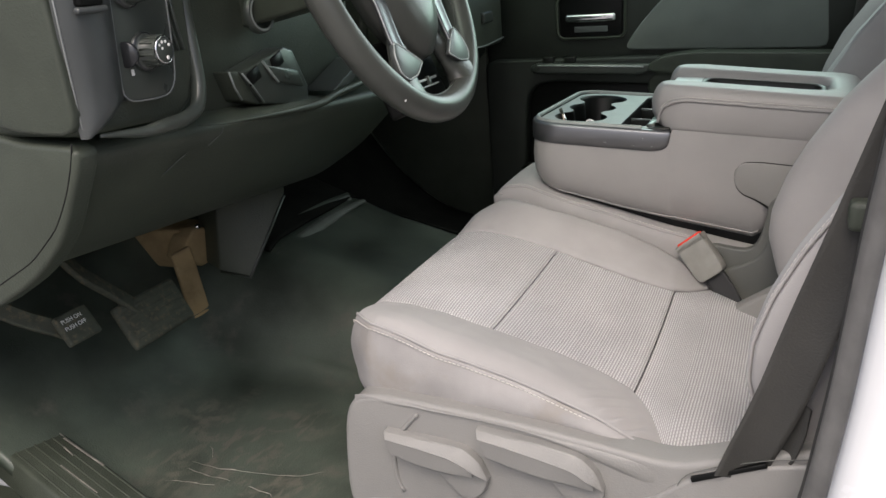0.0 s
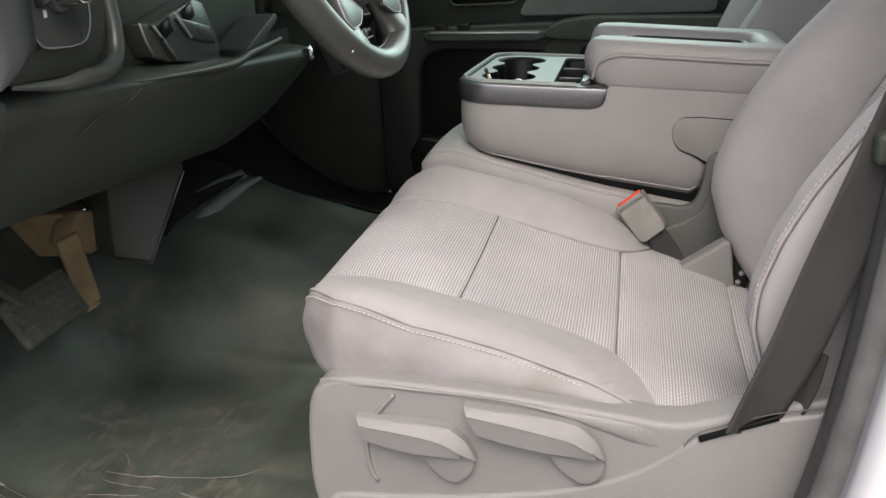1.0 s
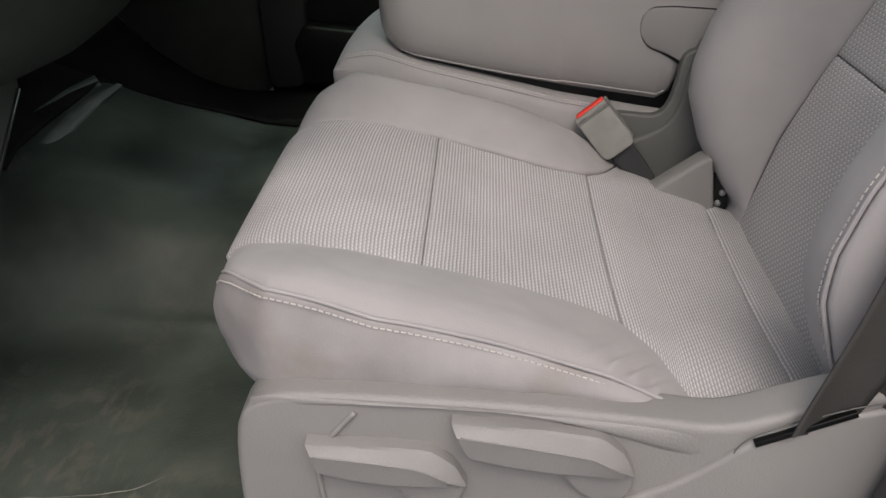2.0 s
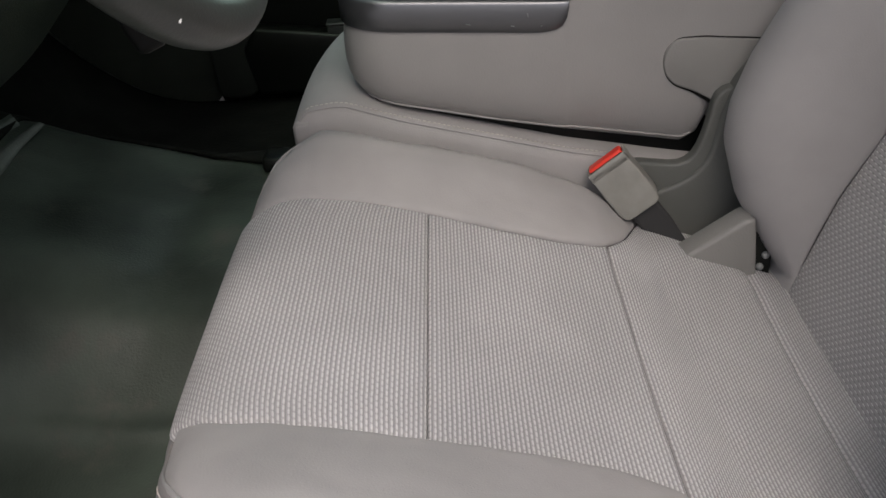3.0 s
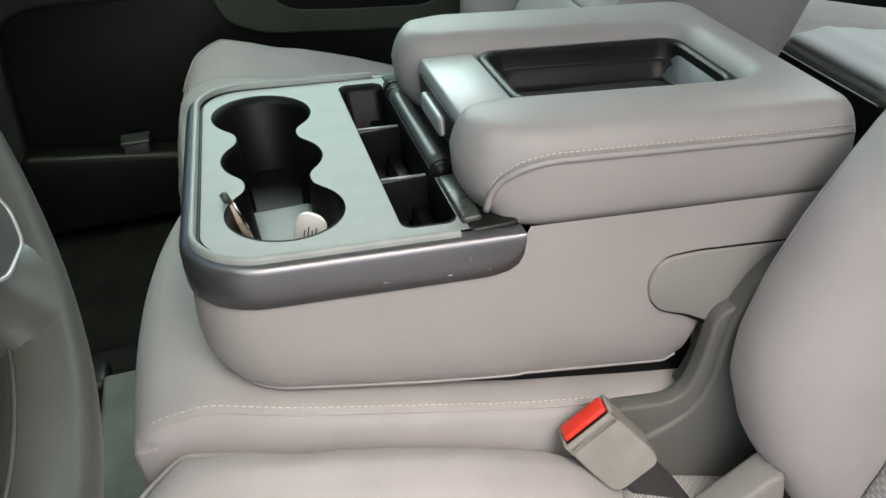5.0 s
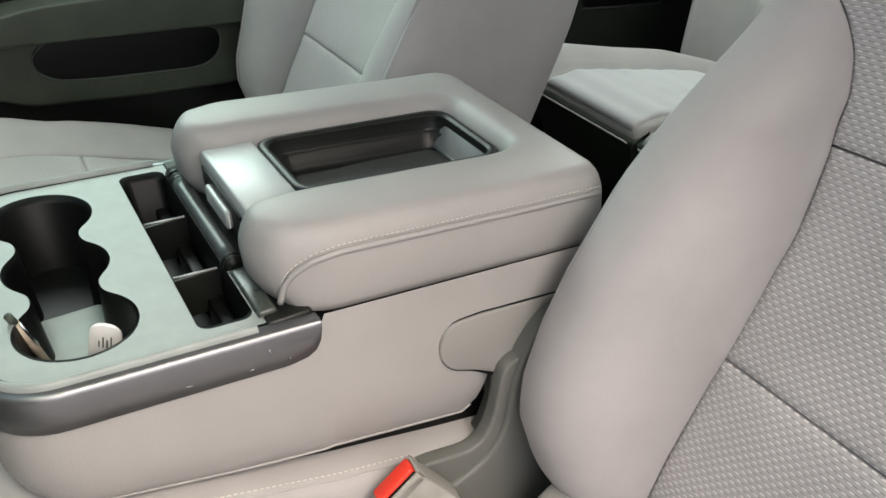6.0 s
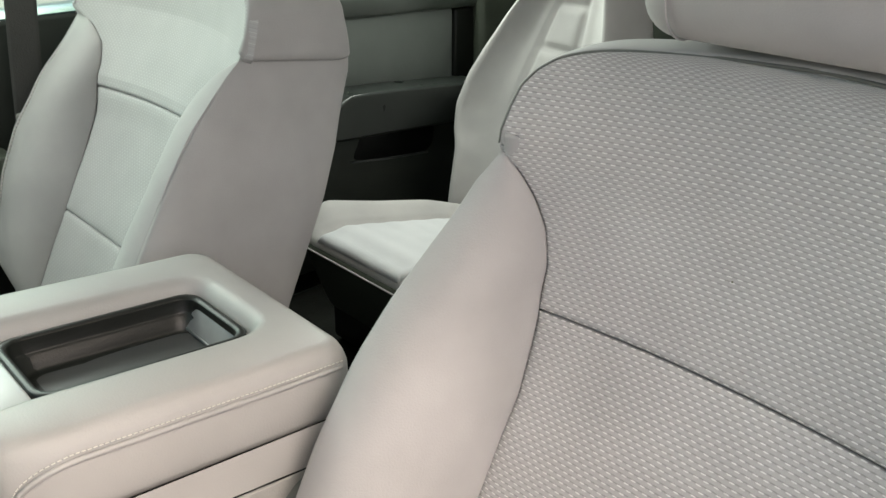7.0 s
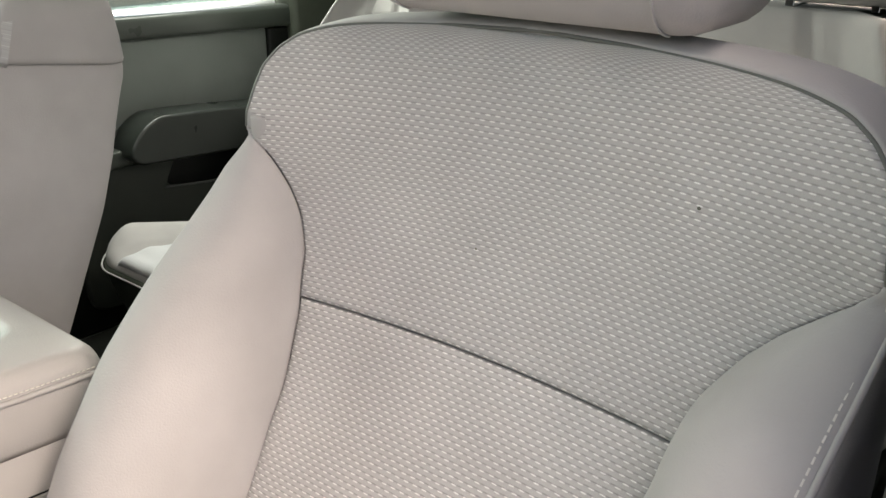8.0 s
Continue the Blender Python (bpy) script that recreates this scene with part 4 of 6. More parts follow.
            P = np.concatenate([P[:, :1] * 0.5 + P[3:4, :1] * 0.5 - [[[sx(0.006), 0, 0]]], P, P[:, -1:] * 0.4 + P[3:4, -1:] * 0.6 - [[[sx(0.004), 0, 0]]]], 1)
            link("blade", grid_mesh("blade", P), SHIELD, lv).data.set_sharp_from_angle(angle=radians(24))
            edge = path2(ridge, 60, 2)(np.linspace(0.02, 1, 20))
            tube("ridge_edge", [(sx(0.3260), y, z) for y, z in edge], 0.0008, SHIELD, lv, 6)

        lever("height_lever", [(0.648, 0.215), (0.610, 0.2125), (0.5755, 0.210), (0.547, 0.206), (0.528, 0.1905), (0.519, 0.1685)], [(0.643, 0.209), (0.602, 0.203), (0.563, 0.196), (0.546, 0.189), (0.538, 0.183), (0.534, 0.181)], [(0.6395, 0.188), (0.6135, 0.1795), (0.586, 0.174), (0.564, 0.173), (0.541, 0.173), (0.536, 0.1725)], [(0.587, 0.174), (0.572, 0.154), (0.5555, 0.137), (0.541, 0.1345), (0.526, 0.1475), (0.520, 0.1645), (0.5295, 0.187), (0.555, 0.1915)])
        lever("recline_lever", [(0.529, 0.235), (0.4955, 0.231), (0.455, 0.227), (0.4095, 0.218), (0.391, 0.200), (0.383, 0.1785)], [(0.525, 0.2275), (0.489, 0.2205), (0.449, 0.212), (0.417, 0.204), (0.400, 0.193), (0.393, 0.190)], [(0.5155, 0.2015), (0.4835, 0.1925), (0.448, 0.1855), (0.4235, 0.184), (0.398, 0.181), (0.393, 0.181)], [(0.4485, 0.185), (0.4295, 0.1585), (0.4105, 0.145), (0.397, 0.1455), (0.3845, 0.1585), (0.3835, 0.175), (0.394, 0.196), (0.421, 0.2005)])
        for arc in ([(0.607, 0.2375), (0.618, 0.2255), (0.628, 0.2135), (0.632, 0.207)], [(0.6435, 0.178), (0.643, 0.154), (0.640, 0.137), (0.634, 0.127)]):
            tube("travel_groove", [(sx(0.3055), y, z) for y, z in path2(arc, 60, 4)(np.linspace(0, 1, 10))], 0.0028, SHIELD, ob, 8)
        part("belt_slot", box((-0.003, -0.040, -0.0026), (0.003, 0.040, 0.0026), 0.0008, 2, pose(sx(0.3095), 0.254, 0.2215, -22, 0, 0)), PIT, ob, "dark belt anchor slot")
        tube("slot_border", [(sx(0.3085), y, z) for y, z in path2([(0.308, 0.176), (0.305, 0.200), (0.295, 0.2115), (0.262, 0.2265), (0.215, 0.241), (0.165, 0.250)], 80, 4)(np.linspace(0, 1, 24))], 0.0006, HINGE, ob, 6, label="fine groove round the belt slot")
    return ob


front_seat("car_seat", -0.310, -1, "taupe grey cloth driver's seat with woven inserts, worn side cover", True)
front_seat("car_seat", 0.590, 1, "taupe grey cloth front passenger seat with woven inserts", False)


# ---- centre seat and fold-down console ----
def centre_seat():
    ob = thing("jump_seat", (0.145, 0, 0), "taupe grey cloth centre seat cushion under the folded console", "seat", "front seats")
    topz = curve([(0.18, 0.245), (0.30, 0.268), (0.35, 0.279), (0.403, 0.290), (0.586, 0.341), (0.65, 0.364), (0.690, 0.360), (0.708, 0.342), (0.722, 0.30)], 300, 8)
    HW = 0.172
    # the cushion's front is drawn back on the passenger side
    pull = lambda y, u: y - 0.045 * u ** 3 * np.clip((y - 0.55) / 0.15, 0, 1)  # noqa: E731

    def top(u, v):
        y = 0.18 + (0.712 - 0.18) * v
        o = (2 * u - 1) * HW
        yy = pull(y, u)
        return np.stack([o, yy, topz(y) + 0.004 * (1 - (o / HW) ** 2)], -1)

    soft_panel("cushion_top", top, KNIT, ob, 30, 50, 0.006, 0.016, out=(0, 0.4, 0))

    def front(u, v):
        o = (2 * u - 1) * (HW + 0.006)
        z = 0.345 + (0.12 - 0.345) * v
        y = 0.704 + 0.012 * np.sin(np.pi * np.clip(v * 0.7 + 0.1, 0, 1)) - 0.04 * v - 0.045 * u ** 3
        return np.stack([o, y, z], -1)

    soft_panel("cushion_front", front, KNIT, ob, 30, 24, 0.005, 0.014, out=(0, 0.4, 0.2))
    yy = np.linspace(0.335, 0.692, 50)
    for s in (1, -1):
        def flank(u, v, s=s):
            y = 0.18 + (0.708 - 0.18) * v
            top_z = topz(y) - 0.002
            z = top_z + (0.11 - top_z) * u
            o = HW + 0.008 * np.sin(np.pi * np.clip(u, 0, 1))
            return np.stack([s * o, pull(y, float(s > 0)) - 0.01 * u, z], -1)
        soft_panel("cushion_side", flank, KNIT, ob, 16, 40, 0.004, 0.010, out=(0, 0.4, 0.2))
        tube("piping", [(s * (HW - 0.002), pull(y, float(s > 0)), topz(y) - 0.003) for y in yy] + [(s * (HW - 0.001), pull(0.7, float(s > 0)) + d, z) for d, z in ((0.000, 0.338), (0.003, 0.322), (0.004, 0.300), (0.002, 0.26), (-0.004, 0.22))], 0.0011, KNIT, ob)
        stitches("stitching", [(s * (HW - 0.006), pull(y, float(s > 0)), topz(y) + 0.0005) for y in yy], ob, THREAD, 0.0055, (0.0034, 0.0007))
    part("seat_base", prism([(0.15, 0.0), (0.64, 0.0), (0.68, 0.13), (0.15, 0.13)], -0.165, 0.165, "x", 0.01), SHIELD, ob, "grey plastic centre seat base")
    lip = box((-0.175, 0.66, 0.132), (0.172, 0.794, 0.152), 0.006)
    part("base_lip", lip, LIT_VINYL, ob, "pale grey-green lip of the seat base")
    latch = box((0.166, 0.790, 0.120), (0.214, 0.834, 0.146), 0.009, 3)
    part("base_latch", latch, BLACK, ob, "black latch at the corner of the seat base")
    # hinge shroud behind the cushion
    shroud = smooth_outline([(0.33, 0.10), (0.335, 0.226), (0.308, 0.238), (0.279, 0.243), (0.264, 0.249), (0.254, 0.258), (0.246, 0.276), (0.241, 0.307), (0.238, 0.345), (0.20, 0.40), (0.10, 0.40), (0.08, 0.10)], 50, 2)
    for s in (1, -1):
        part("hinge_shroud", prism(shroud, s * 0.166 - 0.022, s * 0.166 + 0.022, "x", 0.005, 4), HINGE, ob, "dark grey plastic hinge shroud")
    # moulded step between shroud and cushion
    step = smooth_outline([(0.345, 0.22), (0.344, 0.268), (0.335, 0.2755), (0.30, 0.270), (0.276, 0.266), (0.262, 0.278), (0.252, 0.31), (0.246, 0.35), (0.22, 0.36), (0.20, 0.22)], 50, 1)
    part("shroud_step", prism(step, -0.183, -0.166, "x", 0.005, 4), HINGE, ob, "dark grey moulded step beside the cushion")
    return ob


centre_seat()


def console():
    ob = thing("centre_console", (0.147, 0, 0), "folded-down grey vinyl centre console with cup holders and armrest", "console")
    HW = 0.166

    pts = []
    for y in np.r_[np.linspace(0.402, 0.426, 12), np.linspace(0.435, 0.590, 12)]:
        pts.append((-HW, y))
    for a in np.linspace(0, 90, 10)[1:]:
        pts.append((-HW + 0.052 * (1 - math.cos(radians(a))), 0.590 + 0.052 * math.sin(radians(a))))
    front = pts + [(-x, y) for x, y in pts[::-1]]
    F = np.array(front)
    # the front is drawn back a little towards the passenger
    F[:, 1] -= 0.012 * np.clip((F[:, 0] + 0.12) / 0.22, 0, 1) * np.clip((F[:, 1] - 0.50) / 0.10, 0, 1)
    tan = np.gradient(F, axis=0)
    nrm = np.stack([-tan[:, 1], tan[:, 0]], -1)
    nrm /= np.linalg.norm(nrm, axis=1, keepdims=True)
    if (nrm[0] @ np.array([-1, 0])) < 0:
        nrm = -nrm
    # vinyl body under the band, drawn in towards its welted lower edge
    ys = np.r_[np.linspace(0.125, 0.230, 8), np.linspace(0.234, 0.275, 20), np.linspace(0.28, 0.398, 12)]
    full = np.concatenate([np.stack([0 * ys - HW, ys], -1), F, np.stack([0 * ys + HW, ys[::-1]], -1)])
    fn = np.concatenate([np.tile([-1.0, 0.0], (len(ys), 1)), nrm, np.tile([1.0, 0.0], (len(ys), 1))])
    b_top = np.interp(full[:, 1], [0.12, 0.40, 0.402, 0.4035, 0.408, 0.415, 0.43, 0.64], [0.4365, 0.4602, 0.452, 0.442, 0.433, 0.4285, 0.4255, 0.4415])
    b_low = np.interp(full[:, 1], [0.12, 0.236, 0.241, 0.246, 0.255, 0.272, 0.389, 0.483, 0.60, 0.64], [0.345, 0.345, 0.330, 0.308, 0.288, 0.2785, 0.300, 0.320, 0.349, 0.358])
    rows = []
    for k, g in ((0.0, 0.0), (0.1, 0.0012), (0.3, 0.0025), (0.5, 0.0025), (0.68, 0.0005), (0.80, -0.003), (0.88, -0.007), (0.94, -0.012), (0.98, -0.017), (1.0, -0.024)):
        q = full + fn * g
        rows.append(np.stack([q[:, 0], q[:, 1], b_top + (b_low - b_top) * k], -1))
    body = link("body", grid_mesh("body", rows, flip=True), VINYL, ob)
    bm = bmesh.new()
    bm.faces.new([bm.verts.new((p[0], p[1], z)) for p, z in zip(rows[-1][:, :2], rows[-1][:, 2])])
    part("body_base", bm, BLACK, body, smooth=False)
    # black block added to darken the shaded gap above the cushion
    part("underside", prism([(0.236, 0.215), (0.62, 0.335), (0.615, 0.362), (0.43, 0.330), (0.265, 0.290), (0.236, 0.300)], -0.140, 0.140, "x", 0.004), PIT, ob, "black block standing for the shade under the console")
    keep = full[:, 1] > 0.262
    tube("welt", rows[-3][keep] + np.array([0, 0, -0.001]), 0.0013, VINYL, body, 8, label="sewn welt along the lower edge")
    ztop = np.interp(F[:, 1], [0.40, 0.64], [0.457, 0.474])
    zlow = np.interp(F[:, 1], [0.40, 0.402, 0.4035, 0.408, 0.415, 0.43, 0.64], [0.456, 0.450, 0.440, 0.431, 0.4265, 0.424, 0.440])
    rows = []
    for g, k in ((0.000, 0.0), (0.0030, 0.04), (0.0032, 0.5), (0.0030, 0.85), (0.001, 0.97), (-0.003, 1.0), (-0.010, 1.0)):
        q = F + nrm * g
        rows.append(np.stack([q[:, 0], q[:, 1], zlow + (ztop - zlow) * k], -1))
    link("trim_band", grid_mesh("trim_band", rows), BAND, ob, "brushed graphite trim band")
    # raised lip inside the band
    ahead = F[:, 1] > 0.438
    inner = [((F + nrm * g)[ahead], dz) for g, dz in ((-0.0035, -0.001), (-0.004, 0.0030), (-0.0055, 0.0048), (-0.0075, 0.0050), (-0.0092, 0.0040), (-0.0098, -0.001))]
    link("rim_lip", grid_mesh("rim_lip", [np.stack([q[:, 0], q[:, 1], ztop[ahead] + dz], -1) for q, dz in inner]), TRAY, ob, "satin grey rim")
    gutter = [((F + nrm * g)[ahead], dz) for g, dz in ((-0.0098, -0.0005), (-0.0100, -0.0025), (-0.0122, -0.0030), (-0.0128, 0.0))]
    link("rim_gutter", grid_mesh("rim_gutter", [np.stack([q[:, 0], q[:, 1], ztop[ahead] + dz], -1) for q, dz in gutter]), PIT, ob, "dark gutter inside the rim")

    # top plate with three joined cup wells and a divided bin, cut out of one sheet
    zt = lambda y: np.interp(y, [0.40, 0.64], [0.4575, 0.4735])  # noqa: E731
    cups = [(-0.092, 0.566, 0.0455), (0.0, 0.566, 0.0425), (0.092, 0.566, 0.0455)]

    def well_line():
        """The joined outline of the three cups, anticlockwise."""
        out = []
        top, low = [], []
        for x in np.linspace(-0.1374, 0.1374, 120):
            h = 0.0
            for cxx, cyy, r in cups:
                if abs(x - cxx) < r:
                    h = max(h, math.sqrt(r * r - (x - cxx) ** 2))
            if abs(x) < 0.09:
                h = max(h, 0.026)
            top.append((x, 0.566 + h)), low.append((x, 0.566 - h))
        t = smooth_outline(low + top[::-1], 150, 3)
        return t

    hole1 = well_line()
    hole2 = rrect(0.0, 0.466, 0.142, 0.0215, 0.010)
    plate_edge = [tuple(p) for p in (F - nrm * 0.0125)]
    plate_edge = plate_edge + [(0.153, 0.402), (-0.153, 0.402)]
    bm = bmesh.new()
    edges = []
    for ringpts in (plate_edge, hole1, hole2):
        vs = [bm.verts.new((x, y, zt(y))) for x, y in ringpts]
        edges += [bm.edges.new((vs[i], vs[(i + 1) % len(vs)])) for i in range(len(vs))]
    bmesh.ops.triangle_fill(bm, use_beauty=True, edges=edges)
    bmesh.ops.recalc_face_normals(bm, faces=bm.faces)
    if sum(f.normal.z for f in bm.faces) < 0:
        bmesh.ops.reverse_faces(bm, faces=bm.faces)
    part("top_plate", bm, TRAY, ob, "satin grey cup-holder plate", smooth=False)

    def wall(name, outline, depth, mat, bottom=None):
        o = np.array(outline)
        c = o.mean(0)
        rows = []
        for d, g in ((0.0, 0.0), (0.002, 0.002), (0.006, 0.003), (depth, 0.010)):
            q = c + (o - c) * (1 - g / 0.05)
            rows.append(np.stack([q[:, 0], q[:, 1], zt(o[:, 1]) - d], -1))
        P = np.array(rows)
        P = np.concatenate([P, P[:, :1]], 1)
        ob2 = link(name, grid_mesh(name, P, flip=True), mat, ob, "black moulded well")
        bm = bmesh.new()
        bm.faces.new([bm.verts.new(p) for p in rows[-1]])
        bmesh.ops.recalc_face_normals(bm, faces=bm.faces)
        part("well_floor", bm, bottom or mat, ob2, smooth=False)
        return ob2

    # wells lined in near-black, their inner shade carried by the colour
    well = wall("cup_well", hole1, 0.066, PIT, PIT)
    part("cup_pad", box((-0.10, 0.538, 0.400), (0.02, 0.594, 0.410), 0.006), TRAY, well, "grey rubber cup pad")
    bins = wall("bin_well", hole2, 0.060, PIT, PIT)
    for x in (-0.052, 0.048):
        part("divider", box((x - 0.0012, 0.447, 0.415), (x + 0.0012, 0.486, 0.4545), 0.0008), BLACK, bins, "thin black divider")
        tube("divider_edge", [(x, 0.448, 0.4548), (x, 0.485, 0.4572)], 0.0011, SILVER, bins, 6, label="worn bright divider edge")
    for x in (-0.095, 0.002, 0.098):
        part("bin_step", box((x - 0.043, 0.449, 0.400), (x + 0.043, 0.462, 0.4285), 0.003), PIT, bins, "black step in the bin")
    part("hinge_shelf", box((-0.1570, 0.4035, 0.450), (0.1570, 0.4405, 0.4615), 0.003), BLACK, ob, "black shelf under the armrest")
    tube("hinge_bar", [(x, 0.4365, 0.4625) for x in np.linspace(-0.060, 0.098, 12)], 0.0082, SATIN, ob, 14, label="dark round hinge bar")
    for x in (-0.070, -0.064):
        tube("hinge_collar", [(x, 0.4365, 0.4625), (x + 0.003, 0.4365, 0.4625)], 0.0098, BLACK, ob, 14)
    part("hinge_rest", box((-0.146, 0.428, 0.456), (-0.076, 0.4435, 0.4655), 0.003), DASH_GLOSS, ob, "dark satin hinge rest")
    for x in (0.104, 0.118):
        part("hinge_knuckle", lathe([(0.0085, -0.005), (0.0085, 0.005), (0, 0.005)], 16, pose(x, 0.4365, 0.4625, 0, 90, 0)), BLACK, ob)

    # armrest lid: padded U round a silver plate and tray
    AW = 0.148
    zc = lambda y: np.interp(y, [0.11, 0.20, 0.38, 0.44], [0.503, 0.510, 0.527, 0.530])  # noqa: E731
    lid = thing("armrest", (-0.010, 0, 0))
    lid.parent = ob
    notch_x = 0.0625
    plan = [(-AW, 0.110 + 0.02), (-AW + 0.02, 0.110), (AW - 0.02, 0.110), (AW, 0.13), (AW, 0.388), (AW - 0.012, 0.425), (AW - 0.040, 0.439), (notch_x + 0.022, 0.437), (notch_x + 0.006, 0.426), (notch_x, 0.403), (notch_x, 0.30), (notch_x, 0.185), (0.054, 0.170), (-0.054, 0.170), (-notch_x, 0.185), (-notch_x, 0.30), (-notch_x, 0.403), (-notch_x - 0.006, 0.426), (-notch_x - 0.022, 0.437), (-AW + 0.040, 0.439), (-AW + 0.012, 0.425), (-AW, 0.388)]
    plan = smooth_outline(plan, 190, 1)
    q = np.array(plan)
    tg = np.roll(q, -1, 0) - np.roll(q, 1, 0)
    for _ in range(3):
        tg = (np.roll(tg, 1, 0) + 2 * tg + np.roll(tg, -1, 0)) / 4
    inn = np.stack([-tg[:, 1], tg[:, 0]], -1)
    inn /= np.linalg.norm(inn, axis=1, keepdims=True)
    if inn[np.argmin(q[:, 0])][0] < 0:
        inn = -inn
    zl, zh = np.interp(q[:, 1], [0.11, 0.45], [0.428, 0.457]), zc(q[:, 1])
    bm = bmesh.new()
    rings = []
    for k, g in ((0.0, 0.004), (0.04, 0.0), (0.12, -0.0006), (0.22, -0.0010), (0.35, -0.0015), (0.62, -0.001), (0.70, 0.0005), (0.80, 0.0030), (0.88, 0.0062), (0.94, 0.0100), (0.98, 0.0142), (1.0, 0.020)):
        tuck = 0.014 * max(0.0, 1 - k / 0.45) ** 1.5 * np.clip((q[:, 1] - 0.400) / 0.03, 0, 1)
        rings.append([bm.verts.new((x, y, z)) for (x, y), z in zip(q + inn * g - np.stack([0 * tuck, tuck], -1), zl + (zh - zl) * k)])
    n = len(plan)
    for a, b in zip(rings, rings[1:]):
        for i in range(n):
            bm.faces.new((a[i], a[(i + 1) % n], b[(i + 1) % n], b[i]))
    for ring_v in (rings[0], rings[-1]):
        es = [bm.edges.get((ring_v[i], ring_v[(i + 1) % n])) for i in range(n)]
        bmesh.ops.triangle_fill(bm, use_beauty=True, edges=es)
    bmesh.ops.recalc_face_normals(bm, faces=bm.faces)
    part("padded_lid", bm, VINYL, lid, "padded grey vinyl armrest")
    # stitched seam along the sides
    for s in (-1, 1):
        seam = [(s * (AW - 0.012), 0.425, 0.468), (s * (AW - 0.010), 0.422, 0.482), (s * (AW - 0.006), 0.415, 0.494), (s * (AW - 0.001), 0.400, 0.503)] + [(s * (AW + 0.0005), y, zc(y) - 0.021) for y in np.linspace(0.378, 0.13, 30)]
        seam = path2(seam, 200, 4)(np.linspace(0, 1, 70))
        tube("seam", seam, 0.0027, VINYL, lid, 8)
        stitches("seam_stitching", seam + np.array([-s * 0.0012, 0, 0.0052]), lid, THREAD, 0.0045, (0.0030, 0.0007))
    # silver plate, latch face and tray
    part("silver_plate", prism([(0.373, 0.5115), (0.420, 0.5140), (0.423, 0.510), (0.423, 0.472), (0.373, 0.472)], -notch_x, notch_x, "x", 0.0025), SILVER, lid, "brushed silver plate")
    part("latch_recess", box((-0.055, 0.4225, 0.474), (0.055, 0.425, 0.503), 0.001), PIT, lid, "dark latch recess")
    part("latch", box((-0.030, 0.424, 0.479), (0.030, 0.431, 0.497), 0.005, 4), SILVER, lid, "silver release latch")
    TC = np.array([0.0, 0.272])
    tray_out = smooth_outline(rrect(TC[0], TC[1], 0.0605, 0.100, 0.018), 84, 0)
    tz = lambda y: np.interp(y, [0.17, 0.38], [0.495, 0.512])  # noqa: E731
    o = np.array(tray_out)
    out_n = (o - TC) / np.array([0.0605, 0.100])
    out_n /= np.linalg.norm(out_n, axis=1, keepdims=True)
    shrink = lambda g: TC + (o - TC) * np.array([1 - g / 0.0605, 1 - g / 0.100])  # noqa: E731

    def tray_ring(name, steps, mat, parent, label=""):
        rows = [np.stack([*shrink(g).T, tz(o[:, 1]) + dz], -1) for g, dz in steps]
        P = np.array(rows)
        return link(name, grid_mesh(name, np.concatenate([P, P[:, :1]], 1), flip=True), mat, parent, label)

    tray = tray_ring("tray_frame", ((-0.001, -0.010), (-0.001, 0.000), (0.001, 0.0014), (0.0055, 0.0012), (0.0070, -0.0010)), BLACK, lid, "black frame round the tray")
    tray_ring("tray_wall", ((0.0068, -0.0010), (0.0085, -0.014), (0.0095, -0.016), (0.0120, -0.017), (0.0135, -0.030), (0.0165, -0.033), (0.024, -0.0335)), BLACK, tray, "black tray wall")
    bm = bmesh.new()
    bm.faces.new([bm.verts.new((x, y, tz(yy) - 0.0332)) for (x, y), (_, yy) in zip(shrink(0.0155), tray_out)])
    part("tray_floor", bm, SATIN, tray, "dark rubber tray floor", smooth=False)
    end = prism([(0.172, 0.4925), (0.1765, 0.4925), (0.1895, 0.4700), (0.1935, 0.4640), (0.172, 0.4640)], -0.0465, 0.0465, "x", 0.0025, 3)
    part("tray_end", end, TRAY_END, tray, "satin grey end of the tray")
    for y, z in ((0.1760, 0.4930), (0.1915, 0.4665)):
        tube("tray_end_edge", [(-0.043, y, z), (0.043, y, z)], 0.0009, SILVER, tray, 6, label="bright edge")

    for y, z, dy, dz in ((0.445, 0.443, 0.0004, 0.004), (0.459, 0.434, 0.004, 0.0006), (0.430, 0.433, 0.002, -0.001), (0.505, 0.439, 0.005, 0.0008)):
        tube("scratch", [(-HW - 0.0032, y, z), (-HW - 0.0034, y + dy, z + dz)], 0.0006, TRAY_END, ob, 6, label="bright nick in the band")

    # hinge covers let into both flanks
    tab = smooth_outline([(0.302, 0.385), (0.300, 0.372), (0.290, 0.358), (0.265, 0.348), (0.245, 0.336), (0.225, 0.318), (0.17, 0.31), (0.17, 0.399), (0.26, 0.408), (0.288, 0.408), (0.298, 0.400)], 70, 1)
    for s in (1, -1):
        part("hinge_cover", prism(tab, *sorted((s * (HW - 0.02), s * (HW + 0.0055))), "x", 0.003), SHIELD, ob, "grey plastic hinge cover")
        gap = path2([(0.17, 0.398), (0.215, 0.4035), (0.26, 0.4085), (0.286, 0.4085), (0.299, 0.399), (0.302, 0.385), (0.298, 0.369), (0.288, 0.357), (0.265, 0.3475), (0.245, 0.3355), (0.228, 0.320)], 100, 3)(np.linspace(0, 1, 50))
